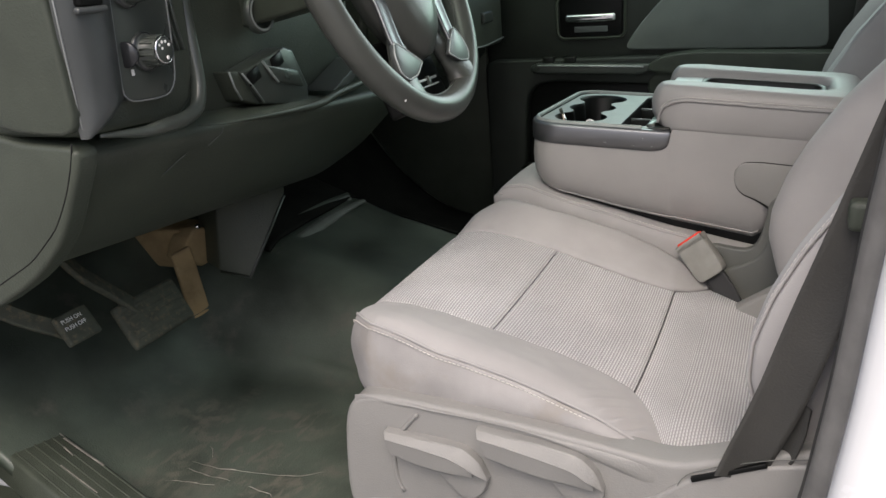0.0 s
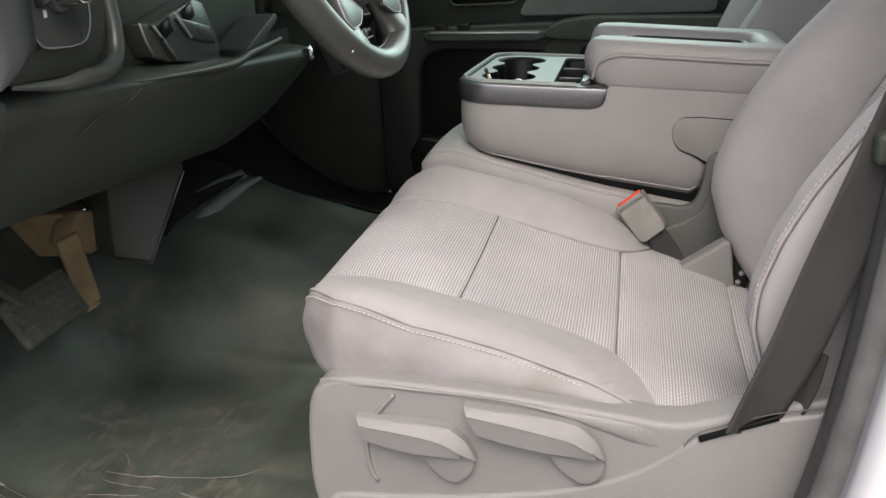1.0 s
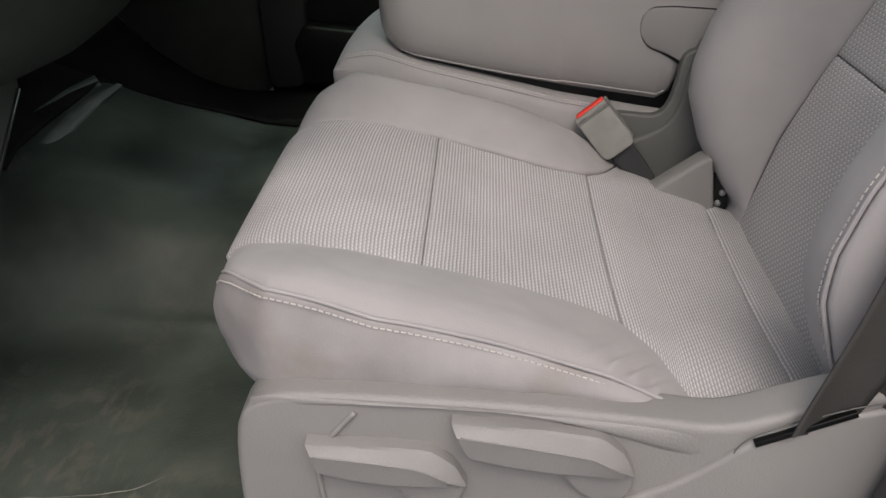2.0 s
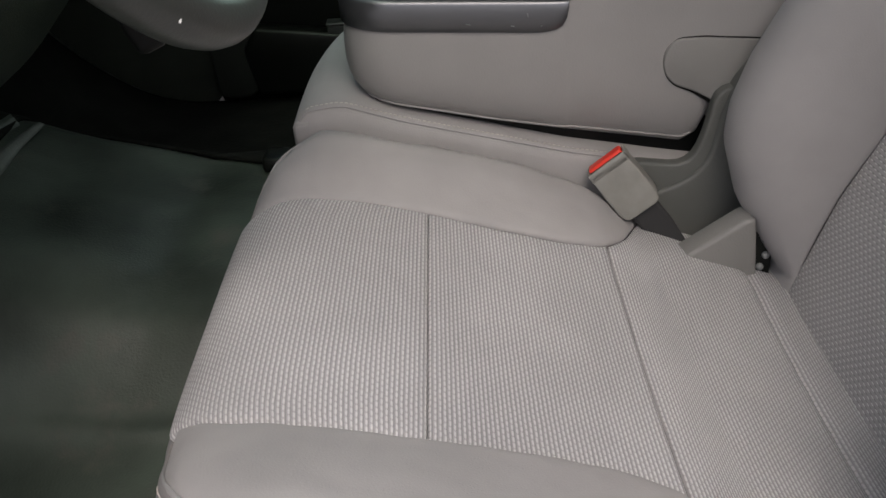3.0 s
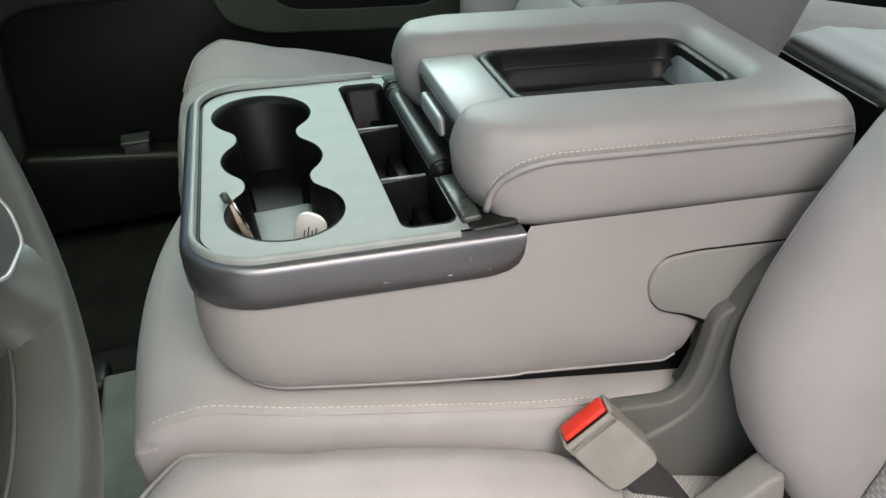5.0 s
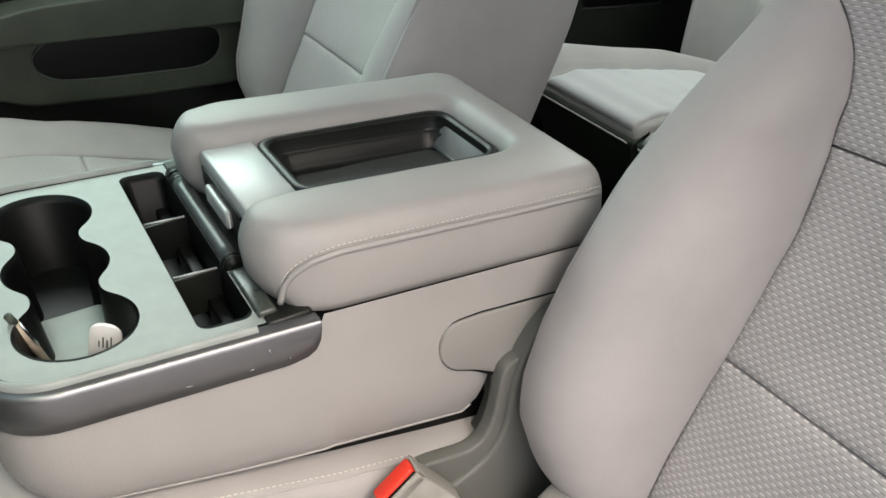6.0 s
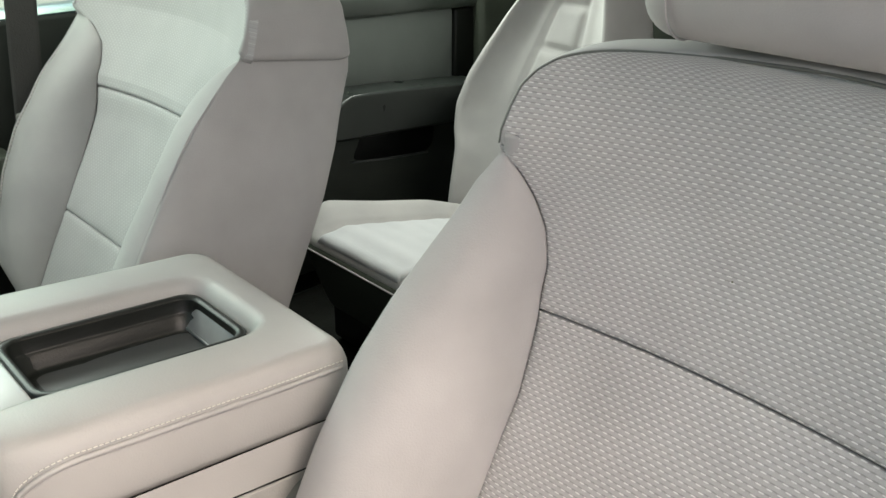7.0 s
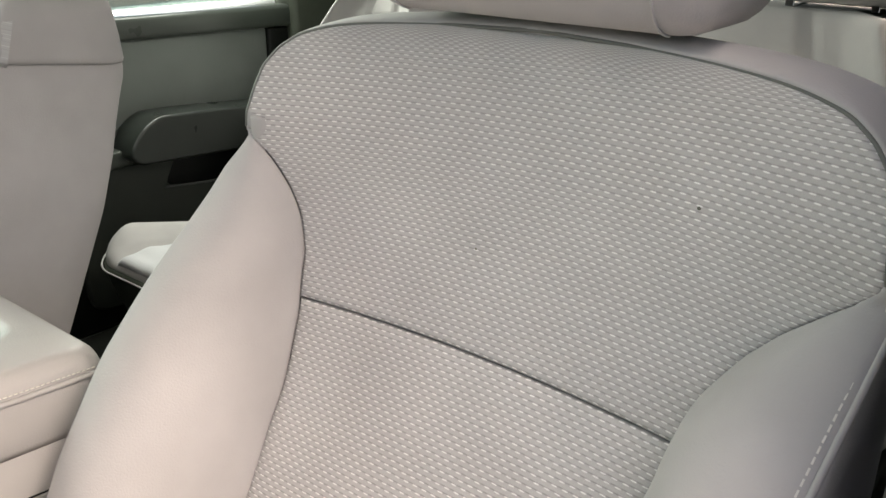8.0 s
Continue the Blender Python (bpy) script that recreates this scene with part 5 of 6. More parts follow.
        # shadow gap drawn as a black cord, thickest where the shade is deepest
        tube("cover_gap", [(s * (HW + 0.0014), y, z) for y, z in gap], 0.0026, PIT, ob, 8, taper=np.interp(np.linspace(0, 1, 50), [0, 0.2, 0.4, 0.6, 0.8, 1], [0.9, 0.8, 0.45, 0.45, 0.9, 2.2]), label="black line drawn for the shadow gap round the cover")
    return ob


console()

# things left in the cup holder
pen = thing("pen", (0, 0, 0), "thin tan wooden pen leaning in the cup holder", "pen")
tube("barrel", [(0.0795, 0.606, 0.470), (0.084, 0.601, 0.450), (0.091, 0.593, 0.413)], 0.0036, WOOD, pen, 12)
tube("clip", [(0.0765, 0.6025, 0.470), (0.0810, 0.5975, 0.450), (0.0825, 0.596, 0.444)], 0.0012, CHROME, pen, 8, label="bright pocket clip")
tube("tip", [(0.0775, 0.6085, 0.479), (0.0795, 0.606, 0.470)], 0.0032, DASH, pen, 10)
tag = thing("paper_tag", (0, 0, 0), "small white card tag with rounded top leaning in the cup holder", "tag")
M = pose(0.064, 0.556, 0.4115, 10, -14, 0) @ pose(0, 0, 0, 0, 0, 62)
card = prism(smooth_outline([(-0.0125, 0.0), (0.0125, 0.0), (0.0125, 0.040), (0.0115, 0.049), (0.006, 0.0545), (-0.006, 0.0545), (-0.0115, 0.049), (-0.0125, 0.040)], 40, 1), -0.0015, 0.0015, "y", 0.0005, 2)
card.transform(M)
part("card", card, WHITE, tag)
for k, w in enumerate((0.007, 0.005, 0.0065, 0.004)):
    for s in (1, -1):
        part("print_bar", box((-0.0045 - 0.0005 + k * 0.0030, s * 0.0016 - 0.0002, 0.030), (-0.0045 + 0.0005 + k * 0.0030, s * 0.0016 + 0.0002, 0.030 + 1.8 * w), 0.0001, 1, M), DASH, tag, "grey printed bar")


# ---- belts ----
def buckle():
    ob = thing("seat_belt_buckle", (0, 0, 0), "grey seat belt buckle with red release button beside the driver's seat", "buckle")
    a, b, c = Vector((-0.050, 0.386, 0.270)), Vector((-0.052, 0.345, 0.302)), Vector((-0.085, 0.308, 0.238))
    across = (b - a).normalized()
    down = Vector((-0.018, -0.052, -0.068))
    down = (down - across * down.dot(across)).normalized()
    thick = across.cross(down).normalized()
    M = Matrix((across, down, thick)).transposed().to_4x4()
    M = Matrix.Translation((a + b) / 2) @ M
    body = prism(smooth_outline([(-0.0235, 0.003), (0.0235, 0.003), (0.0245, 0.030), (0.0245, 0.060), (0.021, 0.070), (-0.021, 0.070), (-0.0245, 0.060), (-0.0245, 0.030)], 48, 1), -0.0135, 0.0135, "z", 0.0035, 4)
    bmesh.ops.transform(body, matrix=M, verts=body.verts)
    part("buckle_body", body, BUCKLE, ob)
    for lo, hi in (((-0.0245, 0.0002, 0.0105), (0.0245, 0.012, 0.0135)), ((-0.0245, 0.0002, -0.0135), (0.0245, 0.012, -0.0105)), ((-0.0245, 0.0002, -0.0135), (-0.0215, 0.012, 0.0135)), ((0.0215, 0.0002, -0.0135), (0.0245, 0.012, 0.0135))):
        part("buckle_collar", box(lo, hi, 0.0016, 2, M), BUCKLE, ob)
    part("release_button", box((-0.0208, -0.0030, -0.0072), (0.0208, 0.010, 0.0100), 0.0022, 3, M), RED, ob, "red release button")
    part("tongue_slot", box((-0.0208, 0.0004, -0.0104), (0.0208, 0.008, -0.0074), 0.0005, 1, M), PIT, ob, "dark tongue slot")
    for k in (-1, 0, 1):
        part("moulded_mark", box((k * 0.007 - 0.0022, 0.052, 0.0134), (k * 0.007 + 0.0022, 0.0532, 0.0139), 0.0001, 1, M), BUCKLE, ob)
    strap = [M @ Vector(p) for p in ((0, 0.07, 0), (0, 0.10, 0), (-0.004, 0.135, 0), (-0.010, 0.17, -0.005))]
    ribbon("strap", [tuple(p) for p in strap], tuple(across), 0.034, 0.004, SEAL, ob, "black buckle strap")
    return ob


buckle()
bracket = thing("seat_bracket", (0, 0, 0), "grey plastic recliner cover beside the cushion", "cover")
part("cover", prism([(0.30, 0.17), (0.30, 0.188), (0.225, 0.238), (0.214, 0.238), (0.205, 0.15), (0.22, 0.13)], -0.118, -0.085, "x", 0.006, 3), SHIELD, bracket)
part("hinge_plate", box((-0.106, 0.188, 0.15), (-0.098, 0.208, 0.215), 0.003), BLACK, bracket, "dark steel hinge plate")
for y, z in ((0.199, 0.205), (0.196, 0.185), (0.201, 0.170)):
    part("rivet", lathe([(0.0042, 0), (0.0042, 0.003), (0.0025, 0.005), (0, 0.005)], 12, pose(-0.106, y, z, 0, -90, 0)), TRAY_END, bracket, "dull steel rivet")


def belt_driver():
    ob = thing("driver_seat_belt", (0, 0, 0), "dark webbing seat belt hanging beside the driver's seat", "seat belt")
    line = path2([(-0.6200, 0.247, 0.214), (-0.6195, 0.238, 0.238), (-0.619, 0.222, 0.275), (-0.620, 0.205, 0.32), (-0.621, 0.180, 0.40), (-0.624, 0.150, 0.49), (-0.627, 0.115, 0.60), (-0.632, 0.06, 0.78), (-0.638, 0.02, 0.95)], 300, 8)(np.linspace(0, 1, 60))
    tw = np.clip(np.linspace(1.0, -4.0, 60), 0, 1)[:, None]
    ribbon("webbing", line, tw * np.array([-0.35, 1.0, 0.25]) + (1 - tw) * np.array([0.18, 1, 0.35]), 0.047, 0.0022, WEB, ob, curl=0.005)
    fold_line = path2([(-0.604, 0.222, 0.222), (-0.606, 0.205, 0.245), (-0.610, 0.196, 0.275), (-0.616, 0.192, 0.31)], 60, 4)(np.linspace(0, 1, 16))
    ribbon("webbing_fold", fold_line, (0.55, 0.8, 0.2), 0.034, 0.0022, WEB, ob, "folded lower end of the webbing", curl=0.003)
    part("belt_stop", box((-0.640, 0.128, 0.492), (-0.605, 0.160, 0.520), 0.006, 3), DASH, ob, "grey plastic belt stop")
    return ob


belt_driver()


def belt_passenger():
    ob = thing("passenger_seat_belt", (0, 0, 0), "dark webbing seat belt on the passenger door pillar", "seat belt")
    line = [(0.905, 0.03, 1.05), (0.905, 0.060, 0.80), (0.905, 0.082, 0.60), (0.905, 0.102, 0.40), (0.90, 0.110, 0.15)]
    ribbon("webbing", path2(line, 100, 6)(np.linspace(0, 1, 30)), (0.2, 1, 0), 0.047, 0.0022, WEB, ob)
    part("belt_stop", box((0.885, 0.090, 0.500), (0.905, 0.115, 0.528), 0.006, 3), BUCKLE, ob, "grey plastic belt stop")
    return ob


belt_passenger()


# ---- rear bench ----
def rear_bench():
    ob = thing("rear_bench", (0, 0, 0), "light grey cloth rear bench with split cushion and backrest", "seat")
    zt = curve([(-0.85, 0.17), (-0.70, 0.205), (-0.62, 0.238), (-0.52, 0.272), (-0.42, 0.291), (-0.29, 0.314), (-0.24, 0.308), (-0.225, 0.287)], 300, 8)
    for nm, x0, x1 in (("right_cushion", 0.345, 0.705), ("left_cushion", -0.52, 0.338)):
        def seat(u, v, x0=x0, x1=x1):
            y = -0.85 + 0.625 * v
            x = x0 + (x1 - x0 - (0.10 if x0 > 0 else 0.0) * np.clip((-0.3 - y) / 0.5, 0, 1)) * u
            out_e = (1 - u if x0 > 0 else u) * (x1 - x0)
            k = np.clip((0.12 - out_e) / 0.06, 0, 1)
            hump = 0.020 * k * k * (3 - 2 * k) * np.clip(out_e / 0.05, 0, 1) - 0.010 * np.clip(1 - out_e / 0.04, 0, 1) - 0.012 * np.exp(-((out_e - 0.122) / 0.009) ** 2)
            c = np.clip(1 - out_e / 0.12, 0, 1)
            return np.stack([x + 0 * y, y - 0.10 * c ** 2 * np.clip((y + 0.42) / 0.2, 0, 1), zt(y) + hump * np.clip((-0.225 - y) / 0.05, 0, 1)], -1)
        cu = soft_panel(nm, seat, KNIT, ob, 50, 40, 0.010, 0.022, skirt=0.03, out=(0.1, -0.4, 0))
        w0, w1 = (0.04, 1 - 0.124 / (x1 - x0)) if x0 > 0 else (0.124 / (x1 - x0), 0.96)

        def insert(u, v, seat=seat, w0=w0, w1=w1):
            quilt = 0.0016 * np.sin(v * 40) ** 2
            return seat(w0 + (w1 - w0) * u, 0.02 + 0.968 * v) + np.stack([0 * u, 0 * u, 0.0045 + quilt], -1)
        soft_panel("cushion_insert", insert, LIT_BENCH_CLOTH, cu, 40, 60, 0.006, 0.012, skirt=0.012, out=(0.1, -0.4, 0), label="cloth cushion insert, painted paler as lit from the window")

        def apron(u, v, x0=x0, x1=x1):
            x = x0 + (x1 - x0) * u
            c = np.clip(1 - (1 - u if x0 > 0 else u) * (x1 - x0) / 0.12, 0, 1)
            z = 0.289 + (0.15 - 0.289) * v
            return np.stack([x, -0.2235 - 0.10 * c ** 2 - 0.05 * v, z], -1)
        soft_panel("cushion_front", apron, DASH, cu, 40, 16, 0.006, 0.014, skirt=0.03, out=(0.1, -0.5, 0.2), label="dark cushion underside")
        xs = np.linspace(x0 + 0.01, x1 - 0.01, 50)
        cc = np.clip(1 - (x1 - xs if x0 > 0 else xs - x0) / 0.12, 0, 1)
        tube("piping", np.stack([xs, -0.2235 - 0.10 * cc ** 2, 0 * xs + 0.288], -1), 0.0016, KNIT, cu)
    shoulder = curve([(0.12, 0.11), (0.305, 0.068), (0.345, 0.046), (0.40, 0.035), (0.465, 0.054), (0.53, 0.092), (0.60, 0.142), (0.65, 0.185), (0.70, 0.235)], 200, 6)
    by = curve([(0.10, -0.70), (0.22, -0.74), (0.35, -0.79), (0.55, -0.85), (0.70, -0.885)], 200, 8)
    for nm, x0, x1 in (("right_backrest", 0.345, 0.885), ("left_backrest", -0.52, 0.338)):
        def back(u, v, x0=x0, x1=x1):
            z = 0.12 + (0.715 - 0.12) * v
            w = 0.015 + 0.085 * np.clip((z - 0.42) / 0.28, 0, 1) ** 1.5 - 0.02 * np.exp(-((z - 0.325) / 0.02) ** 2) * (u > 0.8)
            # the door side is cut back to a rounded shoulder
            wr = shoulder(z) if x0 > 0 else w
            x = x0 + w + (x1 - x0 - w - wr) * u
            e = np.minimum(u, 1 - u) * (x1 - x0)
            wing = 0.045 * np.clip(1 - np.abs(e - 0.07) / 0.09, 0, 1) ** 1.5
            furrow = sum(np.exp(-((z - q) / 0.008) ** 2) for q in (0.34, 0.43, 0.54, 0.63)) * np.clip((e - 0.20) / 0.02, 0, 1) + np.exp(-((e - 0.205) / 0.009) ** 2)
            return np.stack([x, by(z) - 0.010 * furrow + wing - 0.07 * np.clip(1 - e / 0.05, 0, 1) ** 2, z], -1)
        soft_panel(nm, back, KNIT, ob, 60, 110, 0.010, 0.02, skirt=0.08, out=(0.1, -1.2, 0.45))
    for m in (0.575, -0.28):
        bm = box((m - 0.125, -0.965, 0.725), (m + 0.125, -0.865, 0.885), 0.03, 5)
        hr = part("rear_headrest", bm, KNIT, ob)
        for s in (1, -1):
            part("post", lathe([(0.006, 0.69), (0.006, 0.74), (0, 0.74)], 12, Matrix.Translation((m + s * 0.06, -0.915, 0))), CHROME, hr)
    part("bench_base", box((-0.52, -1.05, 0.02), (0.70, -0.34, 0.17), 0.01), BLACK, ob, "black bench base")
    return ob


rear_bench()


# ---- passenger side doors ----
def front_door_right():
    ob = thing("door_1", (0, 0, 0), "closed passenger door with grey cloth insert, dark armrest and chrome handle", "door", kind="structure")
    part("door_shell", box((0.965, -0.08, 0.0), (1.06, 1.05, 0.672), 0.02), PAINT, ob, "white outer door")
    part("lower_panel", prism([(-0.08, 0.0), (1.05, 0.0), (1.05, 0.42), (-0.08, 0.42)], 0.942, 0.968, "x", 0.01), BLACK, ob, "black lower door panel")
    part("upper_panel", prism([(-0.08, 0.425), (1.05, 0.425), (1.05, 0.665), (-0.08, 0.668)], 0.945, 0.968, "x", 0.010), DOORTRIM, ob, "dark upper door panel")
    arch = smooth_outline([(0.55, 0.470), (1.045, 0.470), (1.045, 0.02), (0.955, 0.02), (0.935, 0.20), (0.925, 0.37), (0.905, 0.400), (0.85, 0.410), (0.72, 0.402), (0.55, 0.395)], 80, 1)
    part("arched_trim", prism(arch, 0.905, 0.946, "x", 0.010, 3), DOORTRIM, ob, "dark arched trim under the switches")
    ins = smooth_outline([(0.16, 0.475), (0.665, 0.485), (0.62, 0.55), (0.56, 0.615), (0.50, 0.650), (0.17, 0.650)], 60, 1)
    part("cloth_insert", prism(ins, 0.934, 0.950, "x", 0.006, 3), DOORCLOTH, ob, "grey cloth door insert")
    arm = smooth_outline([(0.13, 0.400), (0.30, 0.412), (0.46, 0.424), (0.56, 0.432), (0.598, 0.440), (0.585, 0.456), (0.55, 0.474), (0.47, 0.482), (0.13, 0.470)], 60, 1)
    part("armrest", prism(arm, 0.865, 0.940, "x", 0.016, 4), DASH, ob, "dark padded armrest")
    part("switch_ledge", prism(smooth_outline([(0.56, 0.452), (0.90, 0.462), (0.915, 0.455), (0.91, 0.435), (0.60, 0.425)], 40, 1), 0.880, 0.940, "x", 0.008, 3), DASH_GLOSS, ob, "dark switch ledge")
    tube("bright_line", [(0.8785, 0.60, 0.447), (0.8785, 0.75, 0.452), (0.8785, 0.885, 0.456)], 0.0025, SILVER, ob, label="bright accent line")
    for y in (0.80, 0.86):
        part("switch", box((0.895, y - 0.016, 0.458), (0.918, y + 0.016, 0.476), 0.003), BLACK, ob)
    part("handle_recess", box((0.940, 0.665, 0.522), (0.9465, 0.835, 0.625), 0.004), PIT, ob, "dark handle recess")
    part("door_handle", box((0.912, 0.678, 0.563), (0.930, 0.815, 0.584), 0.008, 4), CHROME, ob, "chrome door handle")
    part("handle_plate", box((0.936, 0.705, 0.535), (0.942, 0.795, 0.550), 0.002, 2), DOORCLOTH, ob, "grey plate under the handle")
    bezel = [(0.940, y, z) for y, z in rrect(0.75, 0.574, 0.092, 0.055, 0.02)]
    tube("handle_bezel", bezel, 0.004, DASH, ob, 8, closed=True)
    rest = smooth_outline([(0.13, 0.300), (0.20, 0.288), (0.34, 0.298), (0.52, 0.318), (0.58, 0.345), (0.60, 0.40), (0.57, 0.436), (0.13, 0.415)], 60, 1)
    part("pull_surround", prism(rest, 0.903, 0.944, "x", 0.008, 3), DASH, ob, "dark moulded surround of the pull pocket")
    pocket = smooth_outline([(0.210, 0.395), (0.203, 0.370), (0.218, 0.340), (0.250, 0.330), (0.383, 0.342), (0.470, 0.353), (0.500, 0.372), (0.505, 0.398), (0.475, 0.420), (0.37, 0.412)], 60, 2)
    part("pull_pocket", prism(pocket, 0.9015, 0.915, "x", 0.002), PIT, ob, "black pull pocket")
    tube("pocket_rim", [(0.9025, y, z) for y, z in pocket], 0.0018, DASH_GLOSS, ob, 6, closed=True, label="satin rim of the pocket")
    part("map_pocket", prism([(0.16, 0.03), (0.95, 0.03), (0.97, 0.13), (0.94, 0.180), (0.70, 0.147), (0.18, 0.10)], 0.885, 0.938, "x", 0.012, 3), BLACK, ob, "black map pocket")
    return ob


def rear_door_right():
    ob = thing("door_2", (0, 0, 0), "closed rear door with grey cloth insert and dark armrest", "door", kind="structure")
    part("door_shell", box((0.965, -0.98, 0.0), (1.06, -0.30, 0.645), 0.02), PAINT, ob, "white outer door")
    part("lower_panel", prism([(-0.98, 0.0), (-0.30, 0.0), (-0.30, 0.42), (-0.98, 0.42)], 0.935, 0.968, "x", 0.01), BLACK, ob, "black lower door panel")
    part("top_rail", prism([(-0.98, 0.575), (-0.30, 0.600), (-0.30, 0.645), (-0.98, 0.625)], 0.918, 0.966, "x", 0.010, 3), DASH_GLOSS, ob, "dark window ledge")
    part("cloth_insert", prism([(-0.888, 0.41), (-0.31, 0.415), (-0.31, 0.600), (-0.888, 0.578)], 0.940, 0.958, "x", 0.006), DOORCLOTH, ob, "grey cloth door insert")
    part("rear_edge_panel", prism([(-0.98, 0.40), (-0.886, 0.40), (-0.886, 0.578), (-0.98, 0.574)], 0.930, 0.966, "x", 0.006), BLACK, ob, "black rear edge of the door panel")
    arm = smooth_outline([(-0.93, 0.330), (-0.76, 0.337), (-0.60, 0.348), (-0.47, 0.356), (-0.455, 0.380), (-0.486, 0.425), (-0.53, 0.449), (-0.66, 0.440), (-0.83, 0.423), (-0.93, 0.415)], 60, 1)
    part("armrest", prism(arm, 0.862, 0.945, "x", 0.020, 5), ARM_PAD, ob, "dark padded armrest")
    part("ledge", box((0.90, -0.49, 0.35), (0.94, -0.32, 0.385), 0.006), DASH_GLOSS, ob, "dark switch ledge")
    part("door_bin", prism(smooth_outline([(-0.93, 0.05), (-0.36, 0.05), (-0.36, 0.33), (-0.46, 0.352), (-0.60, 0.340), (-0.93, 0.325)], 50, 1), 0.918, 0.940, "x", 0.006, 3), DOORTRIM, ob, "dark moulded lower panel")
    part("pull_pocket", prism(smooth_outline([(-0.60, 0.352), (-0.572, 0.300), (-0.562, 0.284), (-0.66, 0.270), (-0.77, 0.259), (-0.80, 0.268), (-0.81, 0.325)], 40, 1), 0.9155, 0.930, "x", 0.002), PIT, ob, "black pull pocket")
    tube("pocket_edge", [(0.9160, -0.562, 0.281), (0.9155, -0.66, 0.268), (0.9160, -0.785, 0.256)], 0.0026, SATIN, ob, label="satin lower edge of the pocket")
    return ob


front_door_right()
rear_door_right()


# ---- dashboard, driver's side ----
def dashboard():
    ob = thing("dashboard", (0, 0, 0), "dark grained plastic dashboard with switch pod and knee panel", "dashboard", kind="")

    # knee panel under the ledge: its crest falls to the right, its right end is cut at a slant
    def sloped(bm):
        for v in bm.verts:
            if v.co.x > -0.1:
                v.co.x += (v.co.z - 0.35) * 0.75
            v.co.z -= (v.co.x + 0.485) * 0.07
        return bm
    knee = smooth_outline([(0.985, 0.572), (0.922, 0.562), (0.928, 0.546), (0.944, 0.525), (1.0, 0.455), (1.08, 0.398), (1.20, 0.368), (1.50, 0.38), (1.50, 0.575)], 80, 2)
    part("knee_panel", sloped(prism(knee, -0.715, -0.03, "x", 0.014, 4)), DASH, ob, "dark knee panel")
    back = smooth_outline([(1.02, 0.57), (1.03, 0.46), (1.12, 0.41), (1.5, 0.40), (1.5, 0.60)], 50, 2)
    part("column_filler", prism(back, -0.10, 0.25, "x", 0.015, 3), DASH, ob, "dark panel under the steering column")
    right = smooth_outline([(0.995, 0.80), (0.985, 0.72), (1.01, 0.58), (1.06, 0.47), (1.20, 0.42), (1.55, 0.42), (1.55, 0.84), (1.30, 0.87), (1.08, 0.85)], 70, 2)
    part("right_dash", prism(right, 0.10, 0.93, "x", 0.02, 3), DASH, ob, "dark passenger side dashboard")
    top = smooth_outline([(0.985, 0.84), (0.975, 0.79), (1.0, 0.74), (1.12, 0.60), (1.55, 0.60), (1.55, 0.84), (1.3, 0.88), (1.1, 0.88)], 60, 2)
    part("upper_dash", prism(top, -0.55, 0.02, "x", 0.02, 3), DASH, ob)
    # outer end caps facing the door
    cap = smooth_outline([(0.906, 0.597), (0.915, 0.75), (0.94, 0.88), (1.5, 0.88), (1.5, 0.66), (1.04, 0.622), (1.015, 0.603), (0.95, 0.597)], 80, 1)
    part("end_cap", prism(cap, -0.752, -0.735, "x", 0.005, 3), DASH, ob, "dark end cap facing the door")
    low_cap = smooth_outline([(0.912, 0.583), (0.922, 0.558), (0.940, 0.525), (0.964, 0.479), (1.0, 0.442), (1.032, 0.418), (1.10, 0.380), (1.22, 0.36), (1.5, 0.36), (1.5, 0.60), (1.04, 0.600), (1.01, 0.588)], 80, 1)
    part("lower_end_cap", prism(low_cap, -0.745, -0.712, "x", 0.012, 4), DASH, ob, "dark lower end cap")
    seam = path2([(0.924, 0.588), (0.930, 0.565), (0.946, 0.53), (0.972, 0.49), (1.02, 0.448), (1.10, 0.405)], 60, 4)(np.linspace(0, 1, 20))
    tube("panel_gap", [(-0.7445, y, z) for y, z in seam], 0.0010, PIT, ob, 6)

    # headlamp switch pod
    pod = part("switch_pod", prism([(-0.738, 0.592), (-0.57, 0.585), (-0.545, 0.60), (-0.53, 0.64), (-0.52, 0.86), (-0.745, 0.86)], 0.915, 1.2, "y", 0.010, 4), DASH, ob, "dark switch pod")
    rows = []
    for z, xo, xi in ((0.592, -0.742, -0.734), (0.600, -0.7425, -0.719), (0.612, -0.743, -0.700), (0.626, -0.7435, -0.681), (0.70, -0.746, -0.676), (0.86, -0.750, -0.666)):
        d = min(0.012, 0.35 * (xi - xo))
        rows.append([(xo, 0.912, z), (xo + 0.1 * (xi - xo), 0.906 - 0.3 * d, z), (xo * 0.7 + xi * 0.3, 0.906 - d, z), (xo * 0.3 + xi * 0.7, 0.906 - d, z), (xo * 0.04 + xi * 0.96, 0.906 - 0.7 * d, z), (xi, 0.912, z)])
    link("satin_bevel", grid_mesh("satin_bevel", rows, flip=True), SATIN, pod, "satin grey pod edge")
    tube("bevel_edge", [(xo + 0.0012, 0.9085, z) for z, xo in ((0.594, -0.741), (0.62, -0.7425), (0.70, -0.7455), (0.86, -0.7495))], 0.0011, TRAY_END, pod, 6, label="thin bright pod edge")
    ridge = path2([(-0.722, 0.904, 0.592), (-0.66, 0.897, 0.584), (-0.585, 0.900, 0.584), (-0.552, 0.903, 0.592), (-0.534, 0.910, 0.618), (-0.526, 0.918, 0.66), (-0.520, 0.926, 0.70), (-0.51, 0.94, 0.86)], 200, 8)(np.linspace(0, 1, 50))
